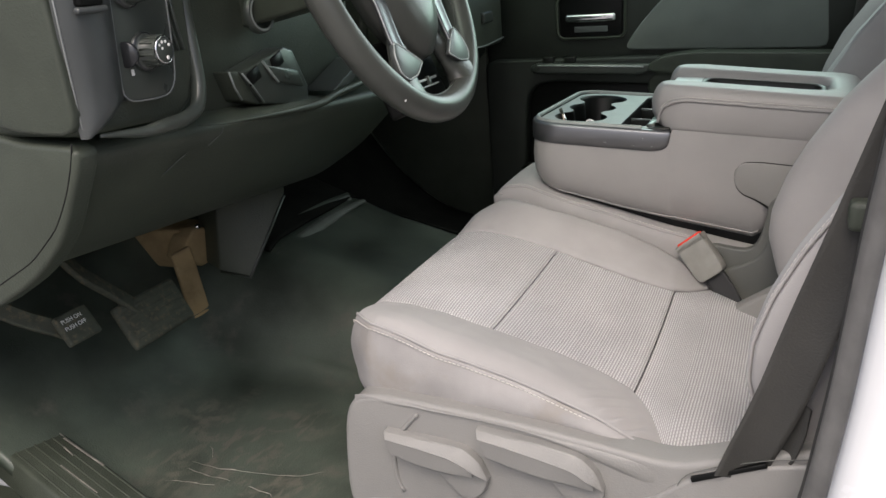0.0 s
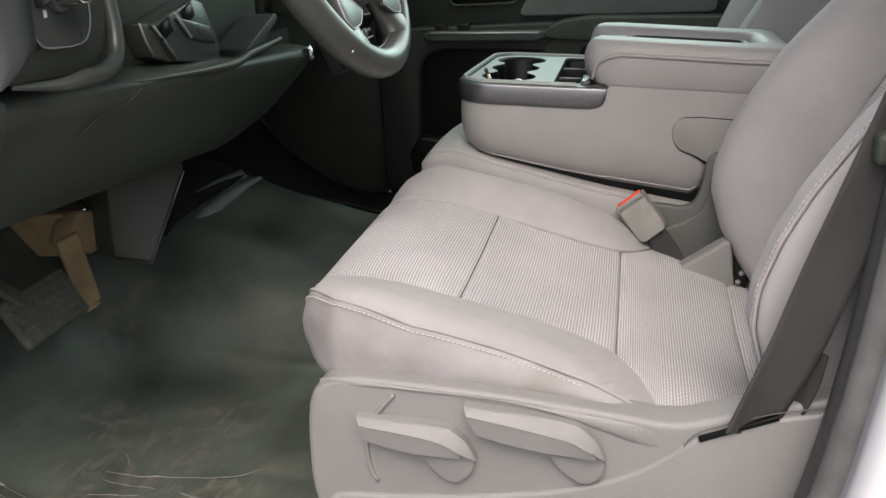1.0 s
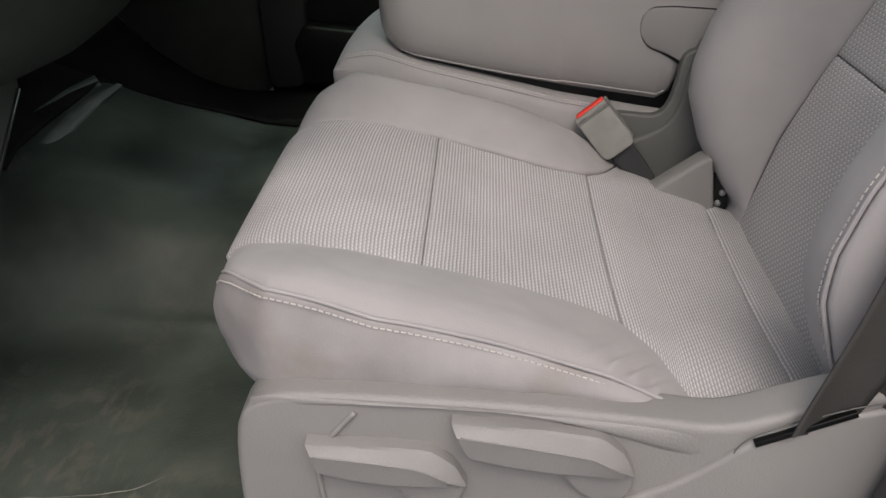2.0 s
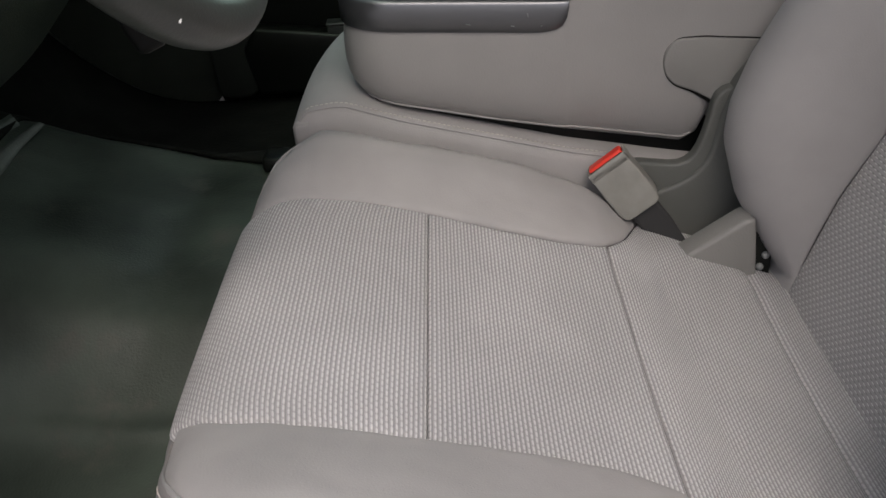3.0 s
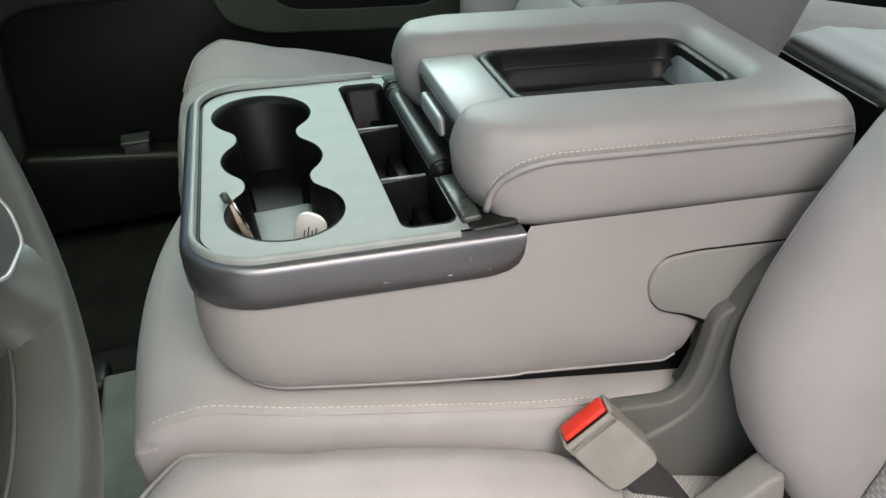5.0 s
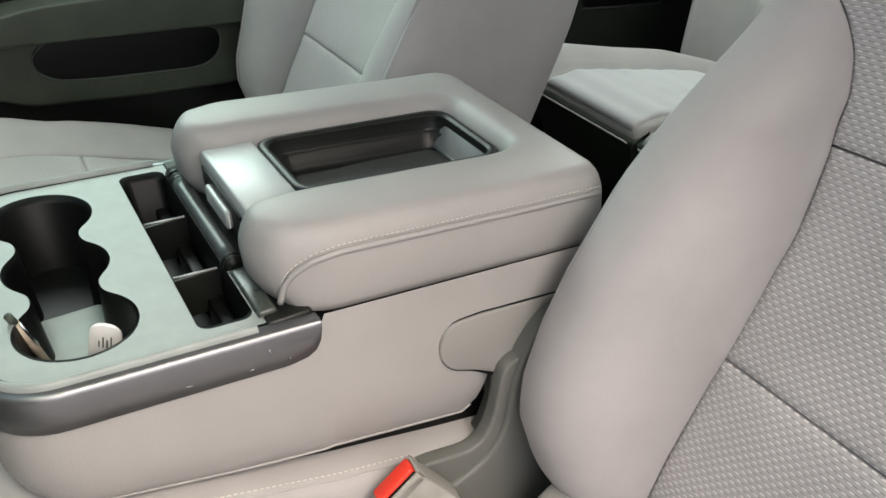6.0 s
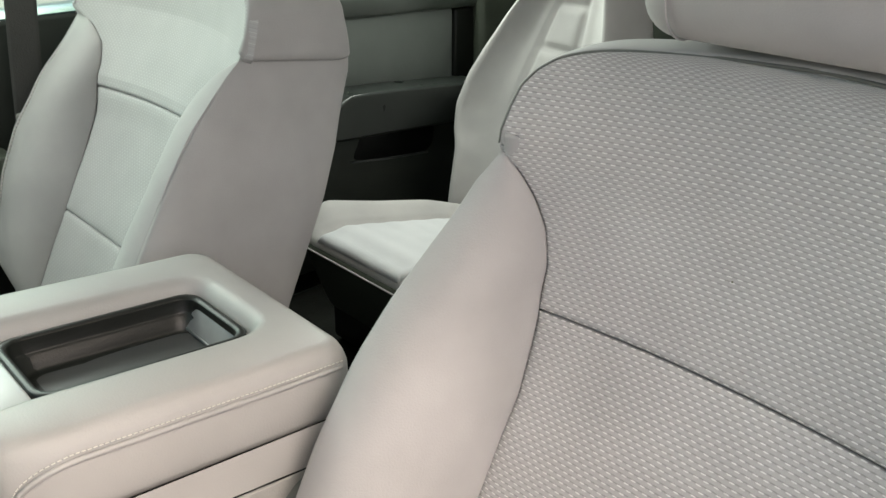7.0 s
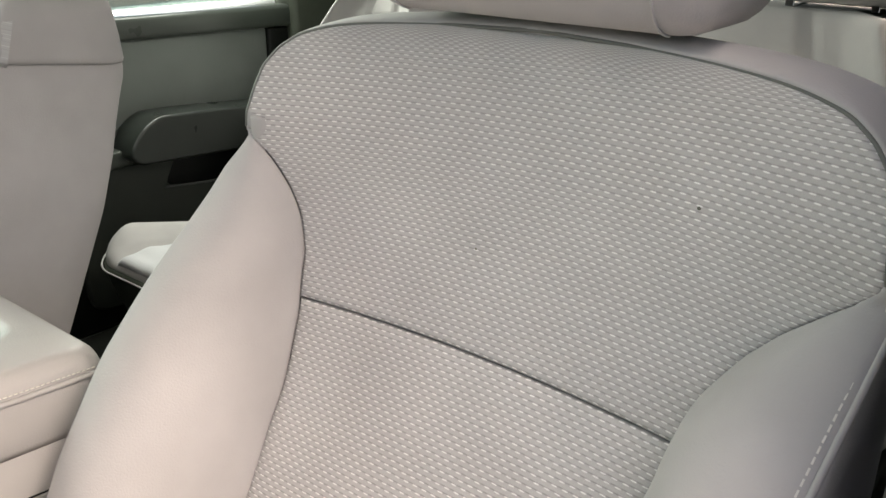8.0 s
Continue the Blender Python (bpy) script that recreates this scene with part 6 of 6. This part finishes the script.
    tube("rounded_frame", ridge, 0.009, DASH_GLOSS, pod, 14, taper=np.clip(np.linspace(0.25, 3.5, 50), 0, 1), label="rounded dark frame")
    face = smooth_outline([(-0.676, 0.628), (-0.666, 0.619), (-0.62, 0.616), (-0.596, 0.618), (-0.584, 0.632), (-0.580, 0.66), (-0.572, 0.86), (-0.662, 0.86)], 70, 1)
    part("switch_face", prism(face, 0.905, 0.930, "y", 0.002), DASH_GLOSS, pod, "dark satin switch face")
    low = [q for q in face if q[1] < 0.85]
    k = max(range(len(low)), key=lambda i: np.hypot(low[i][0] - low[i - 1][0], low[i][1] - low[i - 1][1]))
    tube("face_edge", [(x, 0.9045, z) for x, z in low[k:] + low[:k]], 0.0010, TRAY_END, pod, 6)
    for x in (-0.566, -0.556):
        tube("trim_rib", [(x - 0.012, 0.912, 0.78), (x - 0.004, 0.911, 0.70), (x + 0.004, 0.911, 0.665)], 0.0022, DASH_GLOSS, pod, 8)

    def dial(name, x, z, label):
        M = pose(x, 0.905, z, 88, 0, 0)
        kn = part(name, lathe([(0.0225, 0.0), (0.0225, 0.004), (0.0195, 0.006), (0.0170, 0.007), (0.0160, 0.027), (0.0150, 0.030), (0.0135, 0.0308), (0, 0.0302)], 40, M), DASH_GLOSS, pod, label)
        part("bright_ring", lathe([(0.0140, 0.0302), (0.0156, 0.0298), (0.0162, 0.0284), (0.0150, 0.0315), (0.0138, 0.0312)], 40, M), CHROME, kn, "bright ring")
        part("collar", lathe([(0.0228, 0.0030), (0.0215, 0.0052), (0.0200, 0.0058)], 40, M), TRIM, kn, "satin collar")
        for a in range(0, 360, 24):
            m = M @ pose(0.0166 * math.cos(radians(a)), 0.0166 * math.sin(radians(a)), 0.017, 0, 0, a)
            part("grip_rib", box((-0.0010, -0.0012, -0.009), (0.0010, 0.0012, 0.009), 0.0004, 1, m), DASH_GLOSS, kn)
        return kn, M

    knob, M = dial("headlamp_knob", -0.630, 0.671, "round headlamp switch knob")
    for px, py, r in ((-0.008, 0.006, 0.0016), (-0.003, 0.009, 0.0018), (0.003, 0.009, 0.0018), (0.008, 0.005, 0.0020), (-0.004, 0.002, 0.0016), (0.003, -0.009, 0.0024)):
        part("symbol", lathe([(r, 0), (r, 0.0006), (r * 0.5, 0.0007), (0, 0.0004)], 12, M @ pose(px, py, 0.0306)), WHITE, knob, "white switch symbol")
    upper, M = dial("drive_knob", -0.645, 0.742, "round drive mode knob")
    part("symbol", box((-0.004, -0.0120, 0.0304), (0.004, -0.0090, 0.0312), 0.0002, 1, M), WHITE, upper)
    part("dimmer_wheel", lathe([(0.0, -0.0032), (0.0125, -0.0032), (0.0145, -0.0016), (0.0145, 0.0016), (0.0125, 0.0032), (0, 0.0032)], 28, pose(-0.662, 0.902, 0.671, 0, 90, 12)), TRIM, pod, "ribbed dimmer wheel")
    part("symbol", box((-0.656, 0.9035, 0.647), (-0.652, 0.9052, 0.654), 0.0004), WHITE, pod)
    part("air_vent", box((-0.730, 0.889, 0.727), (-0.695, 0.900, 0.76), 0.003), PIT, pod, "dark air vent")
    part("vent_lip", box((-0.735, 0.887, 0.7195), (-0.691, 0.896, 0.7265), 0.003), SATIN, pod, "satin vent lip")

    # recess under the column with the auxiliary switch box and the ignition lock
    part("column_recess", box((-0.52, 0.985, 0.555), (0.02, 1.05, 0.80), 0.01), DASH, ob)
    unit = part("switch_unit", prism([(-0.381, 0.614), (-0.333, 0.561), (-0.208, 0.540), (-0.201, 0.569), (-0.236, 0.630), (-0.262, 0.637)], 0.953, 0.995, "y", 0.004, 3), DASH_GLOSS, ob, "dark auxiliary switch box")
    part("unit_side", prism([(-0.404, 0.618), (-0.384, 0.574), (-0.333, 0.559), (-0.381, 0.616)], 0.958, 0.990, "y", 0.003, 2), DASH, unit)
    tube("unit_edge", [(-0.404, 0.957, 0.618), (-0.397, 0.956, 0.595), (-0.384, 0.956, 0.575)], 0.0016, TRAY, unit, 6, label="worn bright edge")
    tube("unit_edge", [(-0.380, 0.952, 0.612), (-0.358, 0.9515, 0.590), (-0.334, 0.952, 0.563)], 0.0016, TRAY, unit, 6, label="worn bright edge")
    for x, z in ((-0.352, 0.605), (-0.286, 0.6185)):
        m = pose(x, 0.952, z, 0, -18, 0)
        part("switch_opening", box((-0.016, -0.0015, -0.010), (0.016, 0.0015, 0.010), 0.001, 1, m), PIT, unit)
    part("flap", prism([(-0.322, 0.617), (-0.297, 0.588), (-0.222, 0.571), (-0.236, 0.598)], 0.947, 0.955, "y", 0.003, 2), DASH_GLOSS, unit, "dark rocker flap")
    tube("slide_lever", path2([(-0.331, 0.948, 0.624), (-0.322, 0.942, 0.606), (-0.300, 0.945, 0.588)], 40, 3)(np.linspace(0, 1, 14)), 0.0022, TRAY, unit, 8, label="grey slide lever")
    M = pose(-0.300, 0.968, 0.690, 86, 0, -6)
    barrel = part("ignition_lock", lathe([(0.030, 0.0), (0.029, 0.010), (0.024, 0.012), (0.019, 0.004), (0, 0.004)], 36, M), DASH_GLOSS, ob, "dark ignition lock with bright ring")
    part("lock_ring", lathe([(0.0265, 0.0115), (0.0245, 0.0130), (0.0225, 0.0110)], 36, M), TRAY, barrel, "bright lock ring")
    ledge = path2([(-0.53, 0.924, 0.566), (-0.467, 0.926, 0.557), (-0.325, 0.928, 0.546), (-0.24, 0.928, 0.541), (-0.20, 0.928, 0.541), (-0.158, 0.929, 0.547), (-0.104, 0.930, 0.549), (-0.02, 0.935, 0.552)], 200, 4)(np.linspace(0, 1, 50))
    tube("lower_lip", ledge, 0.0055, DASH, ob, 10, taper=np.interp(np.linspace(0, 1, 50), [0, 0.35, 0.6, 1], [0.1, 0.7, 1.2, 1.0]), label="satin ledge above the knees")
    pad = smooth_outline([(-0.165, 0.553), (-0.10, 0.557), (-0.025, 0.586), (-0.035, 0.597), (-0.11, 0.572)], 40, 1)
    part("column_pad", prism(pad, 0.930, 0.99, "y", 0.008, 4), SATIN, ob, "satin grey column trim")
    part("release_tab", lathe([(0.0, 0.0), (0.016, 0.0), (0.014, 0.006), (0, 0.009)], 24, pose(0.100, 0.9315, 0.513, 80, 0, 20)), CHROME, ob, "bright round bolt cap")
    for pts in ([(-0.485, 0.9185, 0.558), (-0.487, 0.922, 0.548), (-0.500, 0.937, 0.533)], [(-0.545, 0.9385, 0.532), (-0.558, 0.949, 0.522), (-0.572, 0.962, 0.508)]):
        tube("scratch", path2(pts, 30, 2)(np.linspace(0, 1, 10)), 0.0008, DASH_GLOSS, ob, 6)
    part("column_shroud", prism(smooth_outline([(0.80, 0.735), (0.84, 0.700), (1.02, 0.665), (1.05, 0.72), (1.02, 0.80), (0.84, 0.80)], 40, 2), -0.315, -0.215, "x", 0.02, 4), DASH, ob, "dark steering column shroud")
    # centre stack, glove box lid and their small controls
    part("stack_edge", box((0.12, 0.955, 0.575), (0.50, 1.01, 0.80), 0.012), DASH, ob, "dark centre stack")
    for x in (0.36, 0.405, 0.45):
        part("stack_button", box((x, 0.949, 0.600), (x + 0.036, 0.957, 0.625), 0.003), SATIN, ob)
    part("stack_screen", box((0.36, 0.950, 0.635), (0.48, 0.957, 0.68), 0.003), DASH_GLOSS, ob, "dark glossy display")
    part("glove_box", box((0.56, 0.985, 0.52), (0.90, 1.05, 0.66), 0.012), DASH, ob, "dark glove box lid")
    part("glove_latch", box((0.73, 0.976, 0.585), (0.80, 0.988, 0.612), 0.004), DASH_GLOSS, ob, "dark glove box latch")
    tube("glove_edge", [(0.57, 0.981, 0.535), (0.74, 0.981, 0.528), (0.89, 0.981, 0.535)], 0.0022, TRAY, ob, 6)
    return ob


dashboard()


def steering_wheel():
    C, tilt, R, r = Vector((-0.270, 0.763, 0.738)), 22.4, 0.2100, 0.0200
    M = Matrix.Translation(C) @ Euler((radians(-tilt), 0, 0)).to_matrix().to_4x4() @ pose(0, 0, 0, 90, 0, 0)
    ob = thing("steering_wheel", (0, 0, 0), "dark grey leather four-spoke steering wheel with satin trim", "steering wheel")
    ang = np.linspace(0, 2 * math.pi, 96, endpoint=False)
    P = [M @ Vector((R * math.cos(a), R * math.sin(a), 0)) for a in ang]
    tube("rim", [tuple(p) for p in P], r, LEATHER, ob, 18, closed=True)
    P = [M @ Vector(((R - r - 0.0004) * math.cos(a), (R - r - 0.0004) * math.sin(a), 0)) for a in ang]
    tube("rim_seam", [tuple(p) for p in P], 0.0012, LEATHER, ob, 6, closed=True)
    hub = lathe([(0.0, 0.034), (0.045, 0.033), (0.068, 0.026), (0.080, 0.010), (0.082, -0.01), (0.076, -0.03), (0.0, -0.035)], 48)
    for v in hub.verts:
        v.co.y *= 1.0 if v.co.y > 0 else 1.66
        v.co.x *= 1.12 - (1.6 * -v.co.y if v.co.y < 0 else 0)
    bmesh.ops.transform(hub, matrix=M, verts=hub.verts)
    part("hub", hub, LEATHER, ob, "dark airbag hub")
    d = np.array(M.to_3x3() @ Vector((0, 0, 1)))

    def spoke(points, width, name, mat, thick=0.012, label=""):
        t = path2(points, 60, 4)(np.linspace(0, 1, 14))
        q = np.array([tuple(M @ Vector(p)) for p in t])
        return ribbon(name, q, np.cross(np.gradient(q, axis=0), d), width, thick, mat, ob, label, curl=-0.002)

    for s in (1, -1):
        spoke([(s * 0.06, 0.015, 0.0), (s * 0.11, 0.02, -0.005), (s * 0.20, 0.012, 0.0)], 0.056, "spoke", LEATHER)
        # broad flare from the hub's foot into the rim
        t = np.linspace(0, 1, 16)
        mid = path2([(s * 0.062, -0.105, -0.004), (s * 0.082, -0.140, -0.003), (s * 0.100, -0.176, 0.0)], 60, 3)(t)
        half_w = np.interp(t, [0, 0.4, 0.75, 1], [0.021, 0.021, 0.026, 0.042])
        half_h = np.interp(t, [0, 0.5, 1], [0.009, 0.012, 0.019])
        way = np.gradient(mid, axis=0)
        way /= np.linalg.norm(way, axis=1, keepdims=True)
        across = np.stack([-way[:, 1], way[:, 0], 0 * t], -1)
        rings = [mid + across * (half_w * math.copysign(abs(math.cos(a)) ** 0.7, math.cos(a)))[:, None] + np.array([0, 0, 1.0]) * (half_h * math.sin(a))[:, None] for a in np.linspace(0, 2 * math.pi, 20, endpoint=False)]
        P = np.array([[tuple(M @ Vector(p)) for p in ring] for ring in rings])
        link("lower_spoke", grid_mesh("lower_spoke", P, wrap=True, flip=s > 0), LEATHER, ob, "leather flare into the rim")
        # satin strip beside the hub with bright edges, and the switch pad at its foot
        strip = path2([(s * 0.094, -0.005, 0.012), (s * 0.092, -0.055, 0.012), (s * 0.094, -0.100, 0.010), (s * 0.092, -0.138, 0.012)], 60, 4)(np.linspace(0, 1, 18))
        q = np.array([tuple(M @ Vector(p)) for p in strip])
        ribbon("spoke_trim", q, np.cross(np.gradient(q, axis=0), d), 0.026, 0.007, BAND, ob, "dark satin spoke trim", curl=-0.002)
        for e in (-1, 1):
            tube("trim_edge", [tuple(M @ Vector((x + e * 0.0138, y, z + 0.002))) for x, y, z in strip], 0.0011, SILVER, ob, 6, label="thin bright trim edge")
        pad = smooth_outline([(s * 0.050, -0.140), (s * 0.080, -0.155), (s * 0.112, -0.158), (s * 0.126, -0.146), (s * 0.122, -0.122), (s * 0.108, -0.104), (s * 0.082, -0.118)], 44, 1)
        pb = prism(pad, 0.008, 0.0165, "z", 0.002, 2)
        bmesh.ops.transform(pb, matrix=M, verts=pb.verts)
        part("switch_pad", pb, SATIN, ob, "dark switch pad")
        tube("pad_edge", [tuple(M @ Vector((x, y, 0.0160))) for x, y in pad], 0.0011, SILVER, ob, 6, closed=True, label="thin bright pad edge")
    for dx in (0.0, 0.0035):
        tube("nick", [(-0.4030 - dx, 0.6842, 0.5770 - dx * 0.3), (-0.4050 - dx, 0.6846, 0.5740)], 0.0009, WHITE, ob, 6, label="pale nick in the leather")
    part("badge", lathe([(0.018, 0.0), (0.018, 0.003), (0, 0.004)], 4, M @ pose(0, 0, 0.033)), SILVER, ob, "plain silver badge")
    for y, h in ((-0.162, 0.0020), (-0.172, 0.0013)):
        part("lower_bar", box((-0.058, y - h, -0.018), (0.040, y + h, -0.013), 0.001, 2, M), SILVER, ob, "satin lower trim bar")
    for x in (-0.036, 0.006):
        part("bar_stud", box((x - 0.003, -0.170, -0.016), (x + 0.003, -0.158, -0.010), 0.001, 2, M), DASH_GLOSS, ob)
    # black sheet added so that the wheel's lower opening looks unlit
    part("lower_plate", box((-0.085, -0.198, -0.050), (0.085, -0.09, -0.026), 0.006, 2, M), PIT, ob, "black sheet for the shade behind the lower spokes")
    return ob


steering_wheel()


# ---- pedals and footwell ----
def brake_pedal():
    ob = thing("brake_pedal", (0, 0, 0), "wide brake pedal with dirty ribbed rubber pad", "pedal")
    M = pose(-0.318, 1.255, 0.188, 60, 0, 0)
    part("pad", box((-0.078, -0.042, -0.008), (0.078, 0.042, 0.008), 0.007, 3, M), PADDIRT, ob, "dirty rubber pad")
    for k in range(-2, 3):
        part("pad_rib", box((-0.068, k * 0.014 - 0.003, 0.007), (0.068, k * 0.014 + 0.003, 0.0095), 0.001, 1, M), PADDIRT, ob)
    line = path2([(-0.335, 1.262, 0.195), (-0.375, 1.275, 0.245), (-0.42, 1.30, 0.295), (-0.44, 1.34, 0.36), (-0.44, 1.40, 0.46)], 60, 4)(np.linspace(0, 1, 16))
    ribbon("arm", line, (1, 0.4, 0), 0.030, 0.010, PADDIRT, ob, "dark steel pedal arm")
    return ob


def accelerator():
    ob = thing("accelerator_pedal", (0, 0, 0), "narrow accelerator pedal coated in brown dust", "pedal")
    top, low = Vector((-0.165, 1.305, 0.252)), Vector((-0.128, 1.312, 0.098))
    ax = (low - top)
    L = ax.length
    ax.normalize()
    face = Vector((-0.45, -1.0, 0.25))
    face = (face - ax * face.dot(ax)).normalized()
    M = Matrix((face.cross(ax), ax, face)).transposed().to_4x4()
    M = Matrix.Translation(top) @ M
    part("pedal_plate", box((-0.022, 0, -0.006), (0.022, L, 0.006), 0.005, 3, M), DUSTY, ob, "dust-coated pedal plate")
    part("pedal_lip", box((-0.022, L - 0.014, -0.004), (0.022, L + 0.004, 0.012), 0.004, 2, M), DUSTY, ob)
    part("bracket", prism([(-0.165, 0.235), (-0.140, 0.268), (-0.115, 0.283), (-0.042, 0.262), (-0.040, 0.205), (-0.110, 0.200)], 1.300, 1.345, "y", 0.006), DUSTY, ob, "dusty pedal bracket")
    part("mount", box((-0.13, 1.33, 0.20), (-0.05, 1.58, 0.28), 0.006), DUSTY, ob)
    for x, z in ((-0.112, 0.284), (-0.046, 0.264)):
        part("bolt", lathe([(0.005, 0), (0.005, 0.006), (0, 0.008)], 8, pose(x, 1.300, z, 70, 0, 0)), CHROME, ob, "bright bolt")
    return ob


def parking_pedal():
    ob = thing("parking_brake_pedal", (0, 0, 0), "dark parking brake pedal with white lettering", "pedal")
    M = pose(-0.486, 1.252, 0.240, 56, 0, 0)
    bm = bmesh.new()
    bmesh.ops.create_grid(bm, x_segments=16, y_segments=6, size=0.5, matrix=Matrix.Diagonal((0.070, 0.052, 1, 1)))
    ret = bmesh.ops.extrude_face_region(bm, geom=bm.faces[:])
    bmesh.ops.translate(bm, vec=(0, 0, -0.012), verts=[v for v in ret["geom"] if isinstance(v, bmesh.types.BMVert)])
    bmesh.ops.recalc_face_normals(bm, faces=bm.faces)
    rounded(bm, 0.003, 2, 40)
    for v in bm.verts:
        v.co.z -= 6.0 * max(v.co.x - 0.005, 0) ** 2
    bmesh.ops.transform(bm, matrix=M, verts=bm.verts)
    part("pad", bm, PADDIRT, ob)
    for k, words in enumerate(("PUSH ON", "PUSH OFF")):
        cu = bpy.data.curves.new("lettering", "FONT")
        cu.body, cu.size, cu.align_x, cu.extrude = words, 0.0098, "CENTER", 0.0002
        t = new("lettering", cu)
        dg = bpy.context.evaluated_depsgraph_get()
        mesh = bpy.data.meshes.new_from_object(t.evaluated_get(dg))
        bpy.data.objects.remove(t)
        mesh.transform(M @ pose(-0.008, 0.010 - k * 0.0125, 0.0006, 0, 0, 0))
        link("lettering", mesh, WHITE, ob, "white lettering", smooth=False)
    line = path2([(-0.492, 1.274, 0.226), (-0.55, 1.30, 0.27), (-0.60, 1.36, 0.33), (-0.63, 1.42, 0.40)], 60, 4)(np.linspace(0, 1, 14))
    ribbon("arm", line, (0.3, 0.3, 0.9), 0.026, 0.010, PADDIRT, ob)
    return ob


brake_pedal()
accelerator()
parking_pedal()

cover = thing("tunnel_cover", (0, 0, 0), "dark plastic cover hanging beside the accelerator", "cover")
bm = bmesh.new()
corners = [(-0.138, 1.240, 0.204), (-0.136, 1.170, 0.195), (-0.020, 1.147, 0.330), (0.02, 1.16, 0.42), (-0.10, 1.25, 0.42)]
bm.faces.new([bm.verts.new(c) for c in corners])
ret = bmesh.ops.extrude_face_region(bm, geom=bm.faces[:])
bmesh.ops.translate(bm, vec=(0.06, 0.09, 0.0), verts=[v for v in ret["geom"] if isinstance(v, bmesh.types.BMVert)])
bmesh.ops.recalc_face_normals(bm, faces=bm.faces)
rounded(bm, 0.005, 2)
part("cover_panel", bm, DASH, cover)
tube("cover_lip", [(-0.137, 1.238, 0.203), (-0.1365, 1.171, 0.195), (-0.022, 1.148, 0.328)], 0.003, DASH_GLOSS, cover, 8)
part("fastener", lathe([(0.008, 0), (0.008, 0.002), (0, 0.004)], 14, pose(-0.10, 1.190, 0.27, 80, 0, -40)), BLACK, cover, "black push fastener")

# raised fold in the floor covering over the tunnel, its lit crest painted paler
fold = thing("floor_fold", (0, 0, 0), "raised dusty fold in the vinyl floor covering, crest painted as lit", "floor covering")
f0 = path2([(0.010, 1.203, 0.192), (0.08, 1.203, 0.206), (0.18, 1.202, 0.215), (0.28, 1.196, 0.216), (0.36, 1.180, 0.215)], 80, 5)(np.linspace(0, 1, 30))
k = np.interp(np.linspace(0, 1, 30), [0, 0.2, 0.6, 1], [0.3, 1.15, 1.0, 0.40])[:, None]
flap = [f0 + k * np.array(d) for d in ((0.0, 0.010, -0.030), (0.0, 0.006, -0.006), (0.0, 0.001, 0.000), (0.0, -0.008, -0.003), (0.0, -0.017, -0.008), (0.0, -0.022, -0.014))]
link("fold_ridge", grid_mesh("fold_ridge", flap), LIT_VINYL, fold, "dusty crest of the fold, painted paler as lit").modifiers.new("thickness", "SOLIDIFY").thickness = 0.003
fb = f0 + np.array([0.0, 0.02, -0.03])
ribbon("fold_base", fb, (0.0, 0.5, 0.85), 0.10, 0.006, RUBBER, fold)

scuff = thing("sill_plate", (0, 0, 0), "dark ribbed door sill plate, scratched", "sill plate", kind="structure")
part("plate", box((-0.790, 0.25, -0.12), (-0.628, 1.40, 0.022), 0.008, 3), DASH, scuff)
SILL = pose(-0.578, 1.205, 0.058, 7, 8, -17)
part("front_plate", box((-0.085, -0.30, -0.050), (0.012, 0.20, 0.006), 0.006, 3, SILL), DASH, scuff, "dark plate at the front of the sill")
for k in range(6):
    part("rib", box((-0.074 + k * 0.0155, -0.28, 0.004), (-0.0705 + k * 0.0155, 0.19, 0.0072), 0.0015, 2, SILL), DASH, scuff)
for x, y, a, n, w in ((0.0035, 0.005, 2, 0.055, 0.0022), (-0.0125, 0.020, -3, 0.016, 0.0018), (-0.040, -0.06, 1, 0.05, 0.0012), (0.0035, 0.085, 1, 0.02, 0.0010)):
    part("scratch", box((-w, -n, 0), (w, n, 0.0010), 0.0004, 1, SILL @ pose(x, y, 0.0068, 0, 0, a)), CHALK, scuff, "bright scratch")

floor = bpy.data.objects["floor"]
for pts, r in (([(-0.463, 1.120), (-0.470, 1.039), (-0.466, 0.962), (-0.458, 0.902), (-0.432, 0.868)], 0.0012), ([(-0.527, 1.131), (-0.516, 1.072), (-0.514, 1.016)], 0.0014), ([(-0.503, 0.960), (-0.512, 0.916), (-0.530, 0.897)], 0.0013), ([(-0.404, 1.115), (-0.425, 1.085), (-0.447, 1.068)], 0.0018), ([(-0.478, 1.12), (-0.490, 1.06), (-0.497, 1.0)], 0.0009)):
    line = path2(pts, 60, 3)(np.linspace(0, 1, 30))
    worn = [0.25 + 0.9 * abs(noise.noise(Vector((x * 31, y * 31, 9)))) for x, y in line] * np.clip(np.sin(np.linspace(0.1, 3.05, 30)) * 3, 0, 1)
    tube("scuff_mark", [(x + 0.003 * noise.noise(Vector((y * 40, 2, 0))), y, 0.0006 + 0.0025 * noise.noise(Vector((x * 7, y * 7, 0)))) for x, y in line], r * 1.5, CHALK, floor, 6, label="pale scratch", taper=worn)
box_in_pocket = thing("storage_tin", (0, 0, 0), "small dull grey tin on the passenger door pocket", "tin")
part("tin_body", box((0.890, 0.742, 0.150), (0.925, 0.785, 0.172), 0.004, 3), SATIN, box_in_pocket)
part("tin_lid", box((0.888, 0.740, 0.171), (0.927, 0.787, 0.177), 0.002, 2), SATIN, box_in_pocket)
